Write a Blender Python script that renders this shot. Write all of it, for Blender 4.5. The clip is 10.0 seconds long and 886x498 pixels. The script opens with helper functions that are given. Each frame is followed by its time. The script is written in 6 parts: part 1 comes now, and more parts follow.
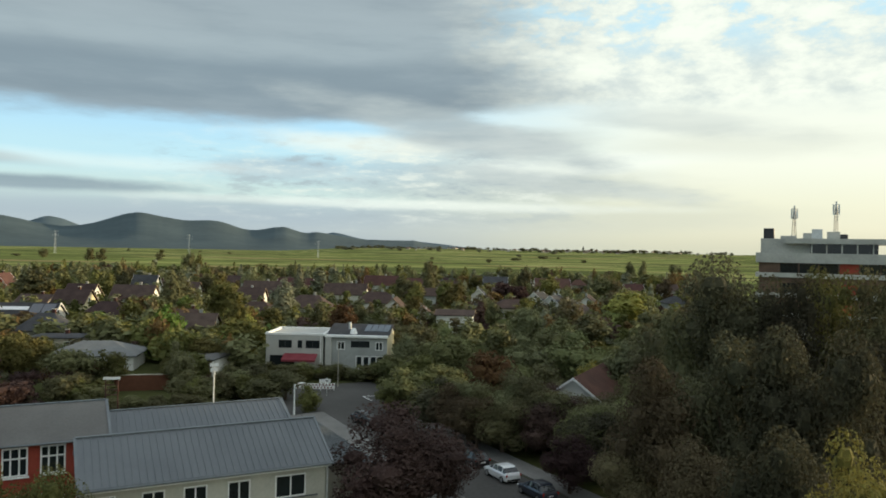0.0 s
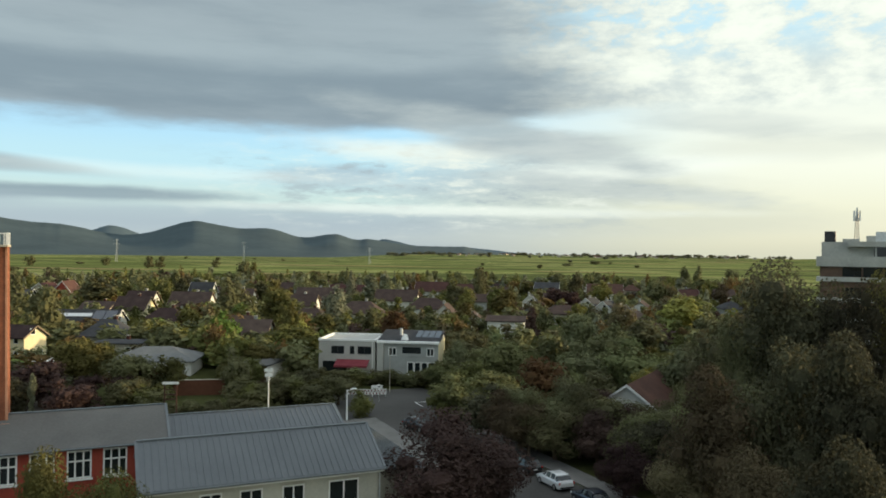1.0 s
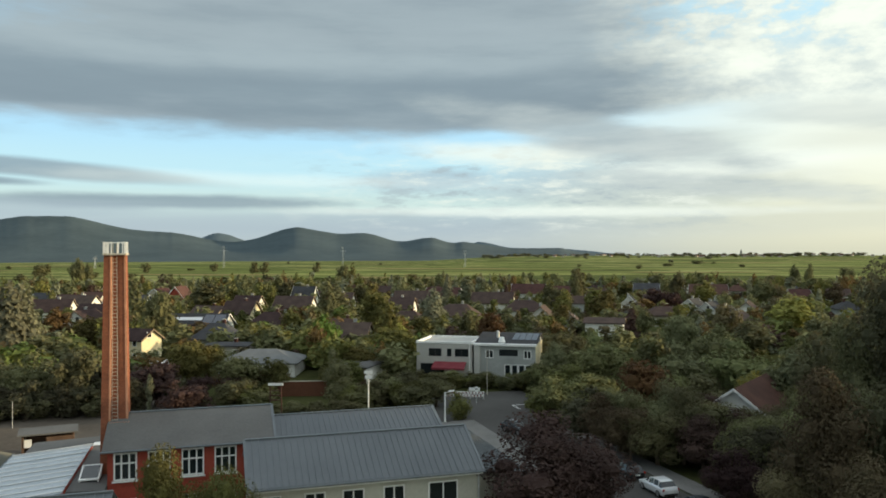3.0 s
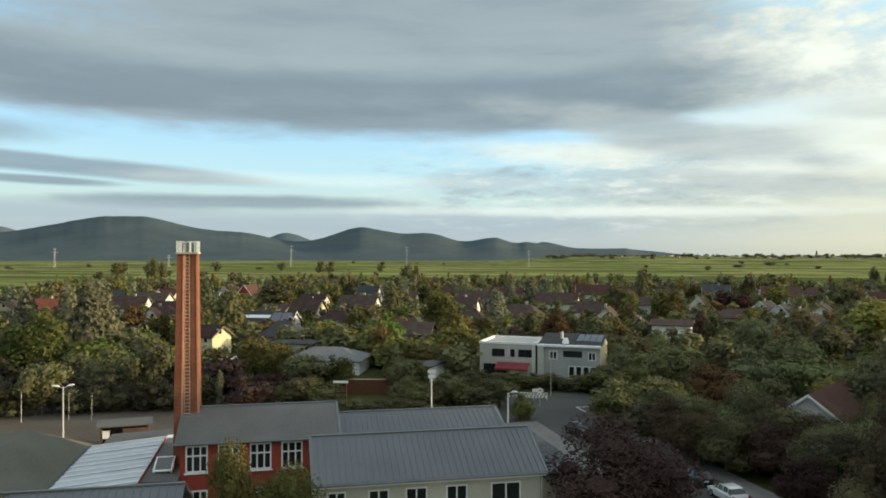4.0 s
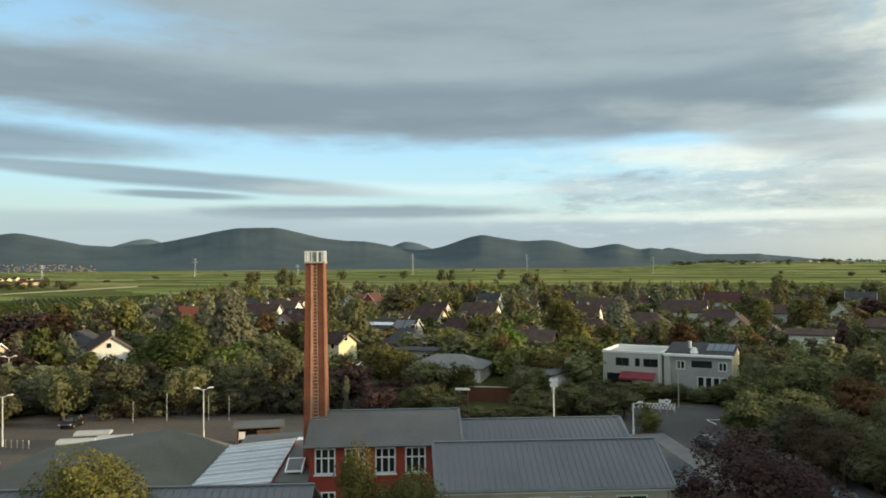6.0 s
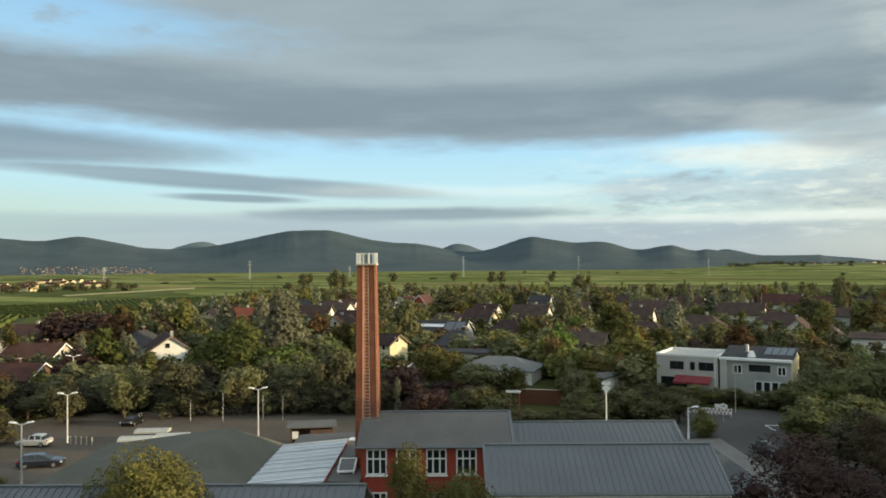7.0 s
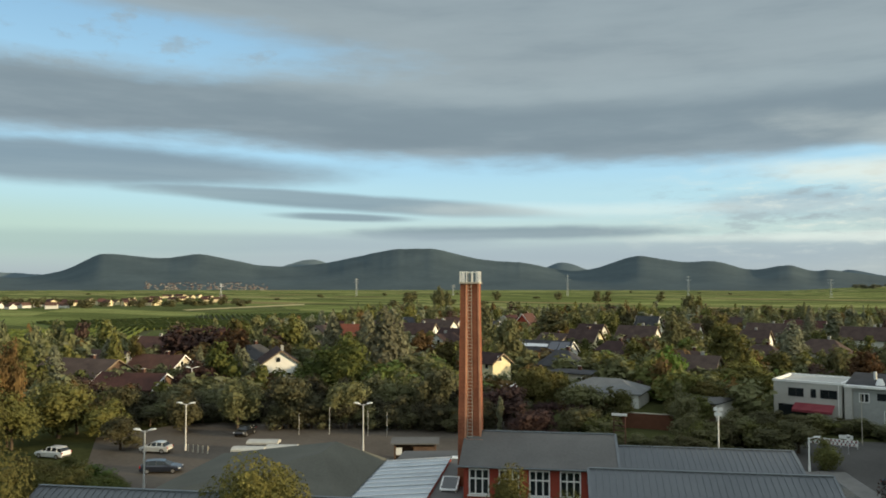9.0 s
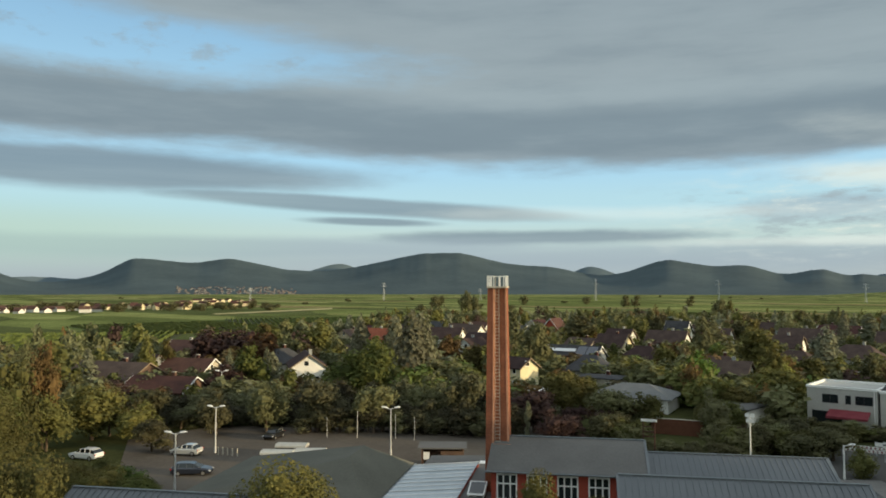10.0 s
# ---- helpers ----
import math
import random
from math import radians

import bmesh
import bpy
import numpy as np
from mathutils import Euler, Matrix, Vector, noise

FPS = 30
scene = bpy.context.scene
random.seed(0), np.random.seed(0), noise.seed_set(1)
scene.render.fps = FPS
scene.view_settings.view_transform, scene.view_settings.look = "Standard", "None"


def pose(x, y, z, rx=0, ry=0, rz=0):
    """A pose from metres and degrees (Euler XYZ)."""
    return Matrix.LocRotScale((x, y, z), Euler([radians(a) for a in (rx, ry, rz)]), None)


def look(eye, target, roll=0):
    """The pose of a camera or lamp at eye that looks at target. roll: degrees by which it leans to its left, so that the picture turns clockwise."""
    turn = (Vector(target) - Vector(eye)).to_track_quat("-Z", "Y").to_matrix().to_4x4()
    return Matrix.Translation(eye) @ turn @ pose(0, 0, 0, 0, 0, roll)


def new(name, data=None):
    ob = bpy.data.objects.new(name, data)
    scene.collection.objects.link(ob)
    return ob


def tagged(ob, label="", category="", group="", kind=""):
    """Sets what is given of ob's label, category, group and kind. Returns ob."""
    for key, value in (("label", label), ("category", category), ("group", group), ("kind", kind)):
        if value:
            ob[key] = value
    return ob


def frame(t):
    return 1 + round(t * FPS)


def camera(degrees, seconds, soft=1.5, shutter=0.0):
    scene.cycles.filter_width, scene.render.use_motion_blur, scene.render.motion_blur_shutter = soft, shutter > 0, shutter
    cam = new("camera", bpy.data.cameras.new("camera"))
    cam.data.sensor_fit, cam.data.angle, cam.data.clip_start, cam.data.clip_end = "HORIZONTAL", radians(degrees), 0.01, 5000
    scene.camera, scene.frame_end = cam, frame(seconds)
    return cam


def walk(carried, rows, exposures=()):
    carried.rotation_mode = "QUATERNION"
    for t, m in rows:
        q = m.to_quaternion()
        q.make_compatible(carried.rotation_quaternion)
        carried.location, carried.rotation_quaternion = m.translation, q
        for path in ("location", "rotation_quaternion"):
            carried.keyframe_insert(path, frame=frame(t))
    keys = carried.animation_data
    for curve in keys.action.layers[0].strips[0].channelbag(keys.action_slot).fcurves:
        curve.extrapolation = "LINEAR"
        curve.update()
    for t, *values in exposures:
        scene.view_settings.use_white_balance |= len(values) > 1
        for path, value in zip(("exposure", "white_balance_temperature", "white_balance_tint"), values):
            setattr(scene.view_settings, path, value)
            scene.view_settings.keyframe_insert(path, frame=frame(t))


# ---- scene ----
# Camera: hovering 22 m over the ground, turning to its left.
cam = camera(60.1, 10.0, soft=1.8)
EYE = (0.0, 0.0, 22.0)
PATH = [
    (0, (5.77, -0.05, 1.09)),
    (0.5, (7.63, 0.11, 0.86)),
    (1, (9.55, 0.34, 0.71)),
    (1.5, (11.55, 0.43, 0.41)),
    (2, (13.19, 0.48, 0.02)),
    (2.5, (14.71, 0.49, -0.16)),
    (4, (21.41, 0.49, 0.06)),
    (4.5, (23.78, 0.55, 0.09)),
    (5, (26.18, 0.78, -0.17)),
    (5.5, (28.35, 0.99, -0.37)),
    (7, (34.14, 1.26, -0.47)),
    (7.5, (36.06, 1.53, -0.65)),
    (8, (38.32, 1.96, -0.63)),
    (8.5, (40.16, 2.35, -0.29)),
    (9, (41.86, 2.68, 0.03)),
    (9.5, (42.98, 2.81, -0.08)),
    (10, (43.90, 3.00, 0.05)),
]

def gaze(yaw, pitch, roll):
    """Pose at the eye from yaw to the left, pitch up and roll, in degrees."""
    a, b = radians(yaw), radians(pitch)
    way = Vector((-math.sin(a) * math.cos(b), math.cos(a) * math.cos(b), math.sin(b)))
    return look(EYE, Vector(EYE) + way * 10, roll)


walk(cam, [(t, gaze(*turn)) for t, turn in PATH], [(0.0, 0.33), (5.5, 0.35), (7.5, 0.27), (10.0, 0.13)])


def at(az, dist, z=0.0):
    """A place by its bearing to the left of +y, in degrees, and its distance over the ground."""
    return Vector((-math.sin(radians(az)) * dist, math.cos(radians(az)) * dist, z))


def bld(u, v, z=0.0):
    """A place in the school's own axes: u along its fronts, v away from the camera."""
    c, s = math.cos(radians(33.5)), math.sin(radians(33.5))
    return Vector((c * u - s * v, s * u + c * v, z))


# ---- world and sun ----
SUN_AZ, SUN_EL = -66.0, 7.6

world = bpy.data.worlds.new("sky")
scene.world = world
world.use_nodes = True
wt = world.node_tree
for n in list(wt.nodes):
    wt.nodes.remove(n)


def wnode(kind, **values):
    n = wt.nodes.new(kind)
    for key, value in values.items():
        n.inputs[key].default_value = value
    return n


def wmath(op, a, b=0.0, c=0.0, clamp=False):
    n = wt.nodes.new("ShaderNodeMath")
    n.operation, n.use_clamp = op, clamp
    for slot, v in zip(n.inputs, (a, b, c)):
        if isinstance(v, (int, float)):
            slot.default_value = v
        else:
            wt.links.new(v, slot)
    return n.outputs[0]


def wmix(fac, a, b):
    n = wt.nodes.new("ShaderNodeMix")
    n.data_type = "RGBA"
    for slot, v in ((n.inputs[0], fac), (n.inputs[6], a), (n.inputs[7], b)):
        if isinstance(v, (int, float)):
            slot.default_value = v
        elif isinstance(v, tuple):
            slot.default_value = (*v, 1)
        else:
            wt.links.new(v, slot)
    return n.outputs[2]


def wstep(v, lo, hi):
    n = wt.nodes.new("ShaderNodeMapRange")
    n.interpolation_type = "SMOOTHSTEP"
    wt.links.new(v, n.inputs[0])
    n.inputs[1].default_value, n.inputs[2].default_value = lo, hi
    return n.outputs[0]


def wnoise(x, y, sx, sy, detail, rough=0.55, seed=0.0):
    pos = wt.nodes.new("ShaderNodeCombineXYZ")
    wt.links.new(wmath("MULTIPLY", x, sx), pos.inputs[0])
    wt.links.new(wmath("MULTIPLY", y, sy), pos.inputs[1])
    pos.inputs[2].default_value = seed
    n = wnode("ShaderNodeTexNoise", Scale=1.0, Detail=detail, Roughness=rough)
    wt.links.new(pos.outputs[0], n.inputs["Vector"])
    return n.outputs["Fac"]


coord = wnode("ShaderNodeTexCoord")
split = wnode("ShaderNodeSeparateXYZ")
wt.links.new(coord.outputs["Generated"], split.inputs[0])
# bearing to the left of +y and height over the horizon, in degrees
w_az = wmath("MULTIPLY", wmath("ARCTAN2", wmath("MULTIPLY", split.outputs[0], -1.0), split.outputs[1]), 57.2958)
w_el = wmath("MULTIPLY", wmath("ARCSINE", split.outputs[2]), 57.2958)

nishita = wt.nodes.new("ShaderNodeTexSky")
nishita.sky_type, nishita.sun_disc = "NISHITA", False
nishita.sun_elevation, nishita.sun_rotation = radians(SUN_EL), radians(-SUN_AZ)
nishita.air_density, nishita.dust_density, nishita.ozone_density = 1.0, 1.2, 1.5
SKY_GAIN = 0.11
gain = wt.nodes.new("ShaderNodeVectorMath")
gain.operation = "SCALE"
wt.links.new(nishita.outputs[0], gain.inputs[0])
gain.inputs["Scale"].default_value = SKY_GAIN


def wramp(fac, lo, hi, stops):
    """Colours over a value from lo to hi."""
    n = wt.nodes.new("ShaderNodeValToRGB")
    n.color_ramp.interpolation = "EASE"
    for k, (v, c) in enumerate(stops):
        e = n.color_ramp.elements[k] if k < 2 else n.color_ramp.elements.new(0.5)
        e.position, e.color = (v - lo) / (hi - lo), (*c, 1)
    m = wt.nodes.new("ShaderNodeMapRange")
    wt.links.new(fac, m.inputs[0])
    m.inputs[1].default_value, m.inputs[2].default_value = lo, hi
    wt.links.new(m.outputs[0], n.inputs[0])
    return n.outputs[0]


# the clear sky seen through a thin veil: pale at the horizon, blue above, cream towards the sun
veiled = wramp(w_el, 0.0, 24.0, ((0.0, (0.40, 0.49, 0.54)), (1.8, (0.43, 0.53, 0.585)), (3.8, (0.56, 0.73, 0.72)), (6.2, (0.50, 0.77, 0.87)),
                                 (9.5, (0.42, 0.72, 0.93)), (18.0, (0.29, 0.55, 0.80)), (24.0, (0.24, 0.46, 0.70))))
warp = wmath("SUBTRACT", wnoise(w_az, w_el, 0.040, 0.15, 6.0, 0.55, 3.1), 0.5)
fine = wmath("SUBTRACT", wnoise(w_az, w_el, 0.13, 0.60, 7.0, 0.60, 8.7), 0.5)
broken = wnoise(w_az, w_el, 0.30, 0.62, 7.0, 0.62, 1.3)
toright = wstep(wmath("ADD", w_az, wmath("MULTIPLY", warp, 16.0)), 17.0, -12.0)
sunward = wramp(w_el, 0.0, 24.0, ((0.0, (0.62, 0.65, 0.52)), (2.5, (0.76, 0.78, 0.62)), (7.0, (0.86, 0.89, 0.76)), (14.0, (0.80, 0.90, 0.82)), (24.0, (0.62, 0.80, 0.86))))
clear = wmix(0.80, gain.outputs[0], wmix(toright, veiled, sunward))


def band(az, el, half_w, half_h, lean=0.0, edge=0.5, rag=1.0):
    """A flat bank of cloud round a bearing and height, with a ragged rim."""
    da = wmath("DIVIDE", wmath("SUBTRACT", w_az, az), half_w)
    up = wmath("SUBTRACT", wmath("SUBTRACT", w_el, el), wmath("MULTIPLY", wmath("SUBTRACT", w_az, az), lean))
    de = wmath("DIVIDE", up, half_h)
    r = wmath("SQRT", wmath("ADD", wmath("MULTIPLY", da, da), wmath("MULTIPLY", de, de)))
    r = wmath("ADD", r, wmath("MULTIPLY", wmath("ADD", warp, fine), 1.0 * rag))
    return wstep(r, 1.0 + edge / 2, 1.0 - edge / 2)


# the great overcast bank: its lower rim is lowest near bearing 26 and climbs to both sides
off = wmath("SUBTRACT", w_az, 26.0)
rim = wmath("ADD", 8.5, wmath("MINIMUM", wmath("MULTIPLY", wmath("MULTIPLY", off, off), 0.0016), 1.3))
rim = wmath("ADD", rim, wmath("MULTIPLY", warp, 2.4))
mid = wmath("SUBTRACT", wnoise(w_az, w_el, 0.075, 0.34, 6.0, 0.6, 6.6), 0.5)
rim = wmath("ADD", rim, wmath("MULTIPLY", wmath("ADD", fine, mid), 1.9))
over = wmath("SUBTRACT", w_el, rim)
bank = wstep(over, -0.35, 1.3)
hole = band(73.0, 17.2, 25.0, 2.2, 0.03, 0.8, 0.9)
hole = wmath("MULTIPLY", hole, wmath("SUBTRACT", 1.0, wmath("MULTIPLY", wstep(broken, 0.50, 0.68), 0.55)))
bank = wmath("MULTIPLY", bank, wmath("SUBTRACT", 1.0, hole))
# its underside: a dark belly, a paler fold over it, grey above
belly = wmath("ADD", wmath("ADD", over, wmath("MULTIPLY", warp, 6.0)), wmath("MULTIPLY", wmath("ADD", mid, fine), 2.6))
under = wramp(belly, 0.0, 16.0, ((0.0, (0.26, 0.325, 0.365)), (1.3, (0.195, 0.250, 0.285)), (3.6, (0.205, 0.262, 0.296)), (5.8, (0.300, 0.365, 0.390)),
                                 (7.4, (0.285, 0.345, 0.370)), (10.0, (0.225, 0.285, 0.315)), (16.0, (0.25, 0.31, 0.34))))
fold = wnoise(w_az, w_el, 0.022, 0.42, 6.0, 0.6, 5.5)
wisp = wnoise(w_az, w_el, 0.075, 0.46, 7.0, 0.58, 9.9)
under = wmix(wmath("MULTIPLY", wstep(wisp, 0.44, 0.74), 0.26), under, (0.37, 0.44, 0.465))
under = wmix(wmath("MULTIPLY", wstep(wisp, 0.52, 0.28), 0.34), under, (0.175, 0.225, 0.26))
edge_az = wmath("ADD", wmath("ADD", w_az, wmath("MULTIPLY", warp, 15.0)), wmath("MULTIPLY", fine, 12.0))
tint = wstep(edge_az, 6.5, -7.5)
bright = wmix(wstep(broken, 0.30, 0.66), (0.53, 0.60, 0.58), (0.78, 0.83, 0.73))
blue_gap = wmath("MULTIPLY", wstep(broken, 0.52, 0.38), wstep(w_el, 12.0, 16.5))
bright = wmix(wmath("MULTIPLY", blue_gap, 0.55), bright, (0.40, 0.72, 0.90))
high = wmix(tint, under, bright)
sky_all = wmix(wmath("MULTIPLY", bank, 0.96), clear, high)
# lower streaks
low = band(68.5, 8.2, 18.0, 1.35, 0.005, 0.7, 0.55)
for args in ((50.5, 6.2, 16.0, 0.62, 0.054, 0.7, 0.6), (49.3, 5.0, 4.3, 0.28, 0.02, 0.9, 0.5), (35.2, 3.85, 11.5, 0.48, -0.006, 1.0, 1.2)):
    low = wmath("MAXIMUM", low, wmath("MULTIPLY", band(*args), 0.95))
sky_all = wmix(wmath("MULTIPLY", low, 0.88), sky_all, wmix(wstep(fold, 0.3, 0.7), (0.195, 0.262, 0.31), (0.27, 0.345, 0.385)))
soft = band(62.0, 3.0, 30.0, 0.75, 0.0, 1.1, 0.6)
for args, k in (((18.0, 5.6, 6.0, 0.95, -0.03, 0.9, 1.1), 0.9), ((24.0, 2.35, 30.0, 0.85, 0.0, 1.2, 0.7), 0.85), ((2.5, 5.2, 12.0, 2.0, 0.02, 1.2, 1.0), 0.9),
                ((-2.0, 2.5, 16.0, 1.1, 0.0, 1.2, 0.7), 0.6), ((2.0, 7.6, 8.0, 1.3, -0.05, 1.0, 1.0), 0.8), ((-14.0, 7.5, 9.0, 1.0, 0.0, 1.2, 1.5), 0.4)):
    soft = wmath("MAXIMUM", soft, wmath("MULTIPLY", band(*args), k))
sky_all = wmix(wmath("MULTIPLY", soft, 0.72), sky_all, wmix(toright, (0.335, 0.415, 0.465), (0.45, 0.49, 0.44)))
glow = wmath("MULTIPLY", wstep(w_az, 48.0, 74.0), wmath("MULTIPLY", wstep(w_el, 0.5, 3.0), wstep(w_el, 7.5, 4.0)))
sky_all = wmix(wmath("MULTIPLY", glow, 0.5), sky_all, (0.42, 0.60, 0.49))
# small broken clouds and a cream gap under the bank
puffs = wnoise(w_az, w_el, 0.26, 1.15, 8.0, 0.66, 4.4)
zone = band(9.0, 5.2, 17.0, 3.0, 0.0, 1.1, 0.6)
sky_all = wmix(wmath("MULTIPLY", zone, wmath("MULTIPLY", wstep(puffs, 0.50, 0.70), 0.70)), sky_all, (0.72, 0.77, 0.69))
sky_all = wmix(wmath("MULTIPLY", zone, wmath("MULTIPLY", wstep(puffs, 0.50, 0.34), 0.75)), sky_all, (0.33, 0.40, 0.43))
cream = band(13.0, 7.5, 6.5, 0.85, 0.05, 1.3, 1.5)
sky_all = wmix(wmath("MULTIPLY", cream, 0.62), sky_all, (0.80, 0.82, 0.70))
for args, k in (((8.0, 3.2, 16.0, 0.35, 0.01, 1.2, 1.2), 0.5), ((-5.0, 6.4, 9.0, 0.8, -0.04, 1.2, 1.4), 0.6), ((28.0, 5.5, 14.0, 0.5, 0.01, 1.2, 1.3), 0.3)):
    sky_all = wmix(wmath("MULTIPLY", band(*args), k), sky_all, (0.80, 0.86, 0.78))
# a grey wedge running down towards the sun, and cream streaks under it
for args, k in (((4.5, 8.6, 10.5, 1.35, 0.20, 0.9, 1.2), 0.85), ((-3.0, 4.9, 9.0, 0.75, 0.10, 1.1, 1.3), 0.6), ((-11.0, 9.2, 7.0, 0.9, 0.12, 1.2, 1.6), 0.45)):
    sky_all = wmix(wmath("MULTIPLY", band(*args), k), sky_all, wmix(wstep(wisp, 0.36, 0.64), (0.34, 0.405, 0.42), (0.47, 0.53, 0.52)))
# overhead, out of view, the sky is made brighter to fill the shaded parts
sky_all = wmix(wmath("MULTIPLY", wstep(w_el, 23.0, 48.0), 0.85), sky_all, (0.68, 0.755, 0.80))
background = wnode("ShaderNodeBackground", Strength=1.0)
wt.links.new(sky_all, background.inputs[0])
world_out = wnode("ShaderNodeOutputWorld")
wt.links.new(background.outputs[0], world_out.inputs[0])

sun_data = bpy.data.lights.new("sun", "SUN")
sun_data.energy, sun_data.angle, sun_data.color = 5.0, radians(0.9), (1.0, 0.79, 0.47)
sun = new("sun", sun_data)
sun.matrix_world = look(at(SUN_AZ, 300, 22 + 300 * math.tan(radians(SUN_EL))), (0, 0, 22))


# ---- materials ----
def mat(name, dark, light, scale=1.0, rough=0.8, metal=0.0, bump=0.0, fine_scale=None, spread=0.0, islands=0.0, coat=0.0):
    """A surface of two tones mixed by coarse and fine noise, in metres; spread varies it from thing to thing."""
    m = bpy.data.materials.new(name)
    m.use_nodes = True
    t = m.node_tree
    b = t.nodes["Principled BSDF"]
    b.inputs["Roughness"].default_value, b.inputs["Metallic"].default_value = rough, metal
    b.inputs["Coat Weight"].default_value = coat
    b.inputs["Specular IOR Level"].default_value = 0.12 if rough > 0.75 else 0.5
    geo = t.nodes.new("ShaderNodeNewGeometry")
    coarse, grain = t.nodes.new("ShaderNodeTexNoise"), t.nodes.new("ShaderNodeTexNoise")
    coarse.inputs["Scale"].default_value, coarse.inputs["Detail"].default_value = scale, 5
    grain.inputs["Scale"].default_value, grain.inputs["Detail"].default_value = fine_scale or scale * 9, 4
    for n in (coarse, grain):
        t.links.new(geo.outputs["Position"], n.inputs["Vector"])
    add = t.nodes.new("ShaderNodeMath")
    add.operation = "MULTIPLY_ADD"
    t.links.new(grain.outputs["Fac"], add.inputs[0])
    add.inputs[1].default_value = 0.55
    t.links.new(coarse.outputs["Fac"], add.inputs[2])
    ramp = t.nodes.new("ShaderNodeMapRange")
    ramp.inputs[1].default_value, ramp.inputs[2].default_value = 0.52, 1.02
    t.links.new(add.outputs[0], ramp.inputs[0])
    mix = t.nodes.new("ShaderNodeMix")
    mix.data_type = "RGBA"
    mix.inputs[6].default_value, mix.inputs[7].default_value = (*dark, 1), (*light, 1)
    t.links.new(ramp.outputs[0], mix.inputs[0])
    colour = mix.outputs[2]
    for amount, source in ((spread, "object"), (islands, "island")):
        if amount:
            hsv = t.nodes.new("ShaderNodeHueSaturation")
            if source == "object":
                rnd = t.nodes.new("ShaderNodeObjectInfo").outputs["Random"]
            else:
                rnd = geo.outputs["Random Per Island"]
            value, hue = t.nodes.new("ShaderNodeMapRange"), t.nodes.new("ShaderNodeMapRange")
            for n, lo, hi in ((value, 1 - amount, 1 + amount), (hue, 0.5 - amount * 0.07, 0.5 + amount * 0.05)):
                n.inputs[3].default_value, n.inputs[4].default_value = lo, hi
                t.links.new(rnd, n.inputs[0])
            t.links.new(value.outputs[0], hsv.inputs["Value"])
            t.links.new(hue.outputs[0], hsv.inputs["Hue"])
            t.links.new(colour, hsv.inputs["Color"])
            colour = hsv.outputs[0]
    t.links.new(colour, b.inputs["Base Color"])
    if bump:
        n = t.nodes.new("ShaderNodeBump")
        n.inputs["Strength"].default_value, n.inputs["Distance"].default_value = 0.6, bump
        t.links.new(add.outputs[0], n.inputs["Height"])
        t.links.new(n.outputs[0], b.inputs["Normal"])
    return m


def leaf_mat(name, dark, light, spread=0.3):
    m = mat(name, dark, light, 0.13, 0.85, 0.0, 0.0, 1.4, spread, 0.11)
    b = m.node_tree.nodes["Principled BSDF"]
    b.inputs["Specular IOR Level"].default_value = 0.12
    out = [n for n in m.node_tree.nodes if n.type == "OUTPUT_MATERIAL"][0]
    thin, mixed = m.node_tree.nodes.new("ShaderNodeBsdfTranslucent"), m.node_tree.nodes.new("ShaderNodeMixShader")
    mixed.inputs[0].default_value = 0.25
    m.node_tree.links.new(b.inputs["Base Color"].links[0].from_socket, thin.inputs[0])
    m.node_tree.links.new(b.outputs[0], mixed.inputs[1])
    m.node_tree.links.new(thin.outputs[0], mixed.inputs[2])
    m.node_tree.links.new(mixed.outputs[0], out.inputs[0])
    return m


LEAF = {
    "green": leaf_mat("leaf_green", (0.058, 0.060, 0.022), (0.145, 0.145, 0.048)),
    "dark": leaf_mat("leaf_dark", (0.074, 0.074, 0.038), (0.158, 0.154, 0.072)),
    "lime": leaf_mat("leaf_lime", (0.056, 0.078, 0.022), (0.135, 0.158, 0.046)),
    "yellow": leaf_mat("leaf_yellow", (0.072, 0.070, 0.024), (0.165, 0.150, 0.048)),
    "rust": leaf_mat("leaf_rust", (0.070, 0.048, 0.024), (0.165, 0.098, 0.042)),
    "purple": leaf_mat("leaf_purple", (0.038, 0.025, 0.023), (0.082, 0.050, 0.044)),
    "deep": leaf_mat("leaf_deep", (0.080, 0.082, 0.045), (0.178, 0.178, 0.090)),
    "brown": leaf_mat("leaf_brown", (0.070, 0.058, 0.036), (0.145, 0.116, 0.064)),
    "bright": leaf_mat("leaf_bright", (0.085, 0.140, 0.030), (0.170, 0.250, 0.060)),
    # Darker leaf tone: the shade these trees stand in is put into colour.
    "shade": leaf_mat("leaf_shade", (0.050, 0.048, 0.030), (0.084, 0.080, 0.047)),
    # Yellow-green leaves made extra bright, with the low sun on them in the colour.
    "gold": leaf_mat("leaf_gold_sunlit", (0.160, 0.165, 0.042), (0.310, 0.300, 0.082)),
    "silver": leaf_mat("leaf_silver", (0.088, 0.092, 0.058), (0.190, 0.186, 0.116)),
    "fresh": leaf_mat("leaf_fresh", (0.086, 0.094, 0.042), (0.194, 0.206, 0.088)),
    "needle": leaf_mat("leaf_needle", (0.090, 0.098, 0.066), (0.200, 0.200, 0.130)),
}
BARK = mat("bark", (0.045, 0.033, 0.024), (0.12, 0.09, 0.065), 3.0, 0.9, bump=0.02)
ZINC = mat("zinc_sheet", (0.090, 0.102, 0.112), (0.122, 0.134, 0.144), 0.25, 0.5, 0.3, fine_scale=3.0)
ZINC_TRIM = mat("zinc_trim", (0.10, 0.115, 0.125), (0.15, 0.165, 0.175), 0.8, 0.45, 0.4)
FELT = mat("roof_felt", (0.102, 0.100, 0.097), (0.145, 0.142, 0.137), 0.25, 0.9, bump=0.01, fine_scale=5)
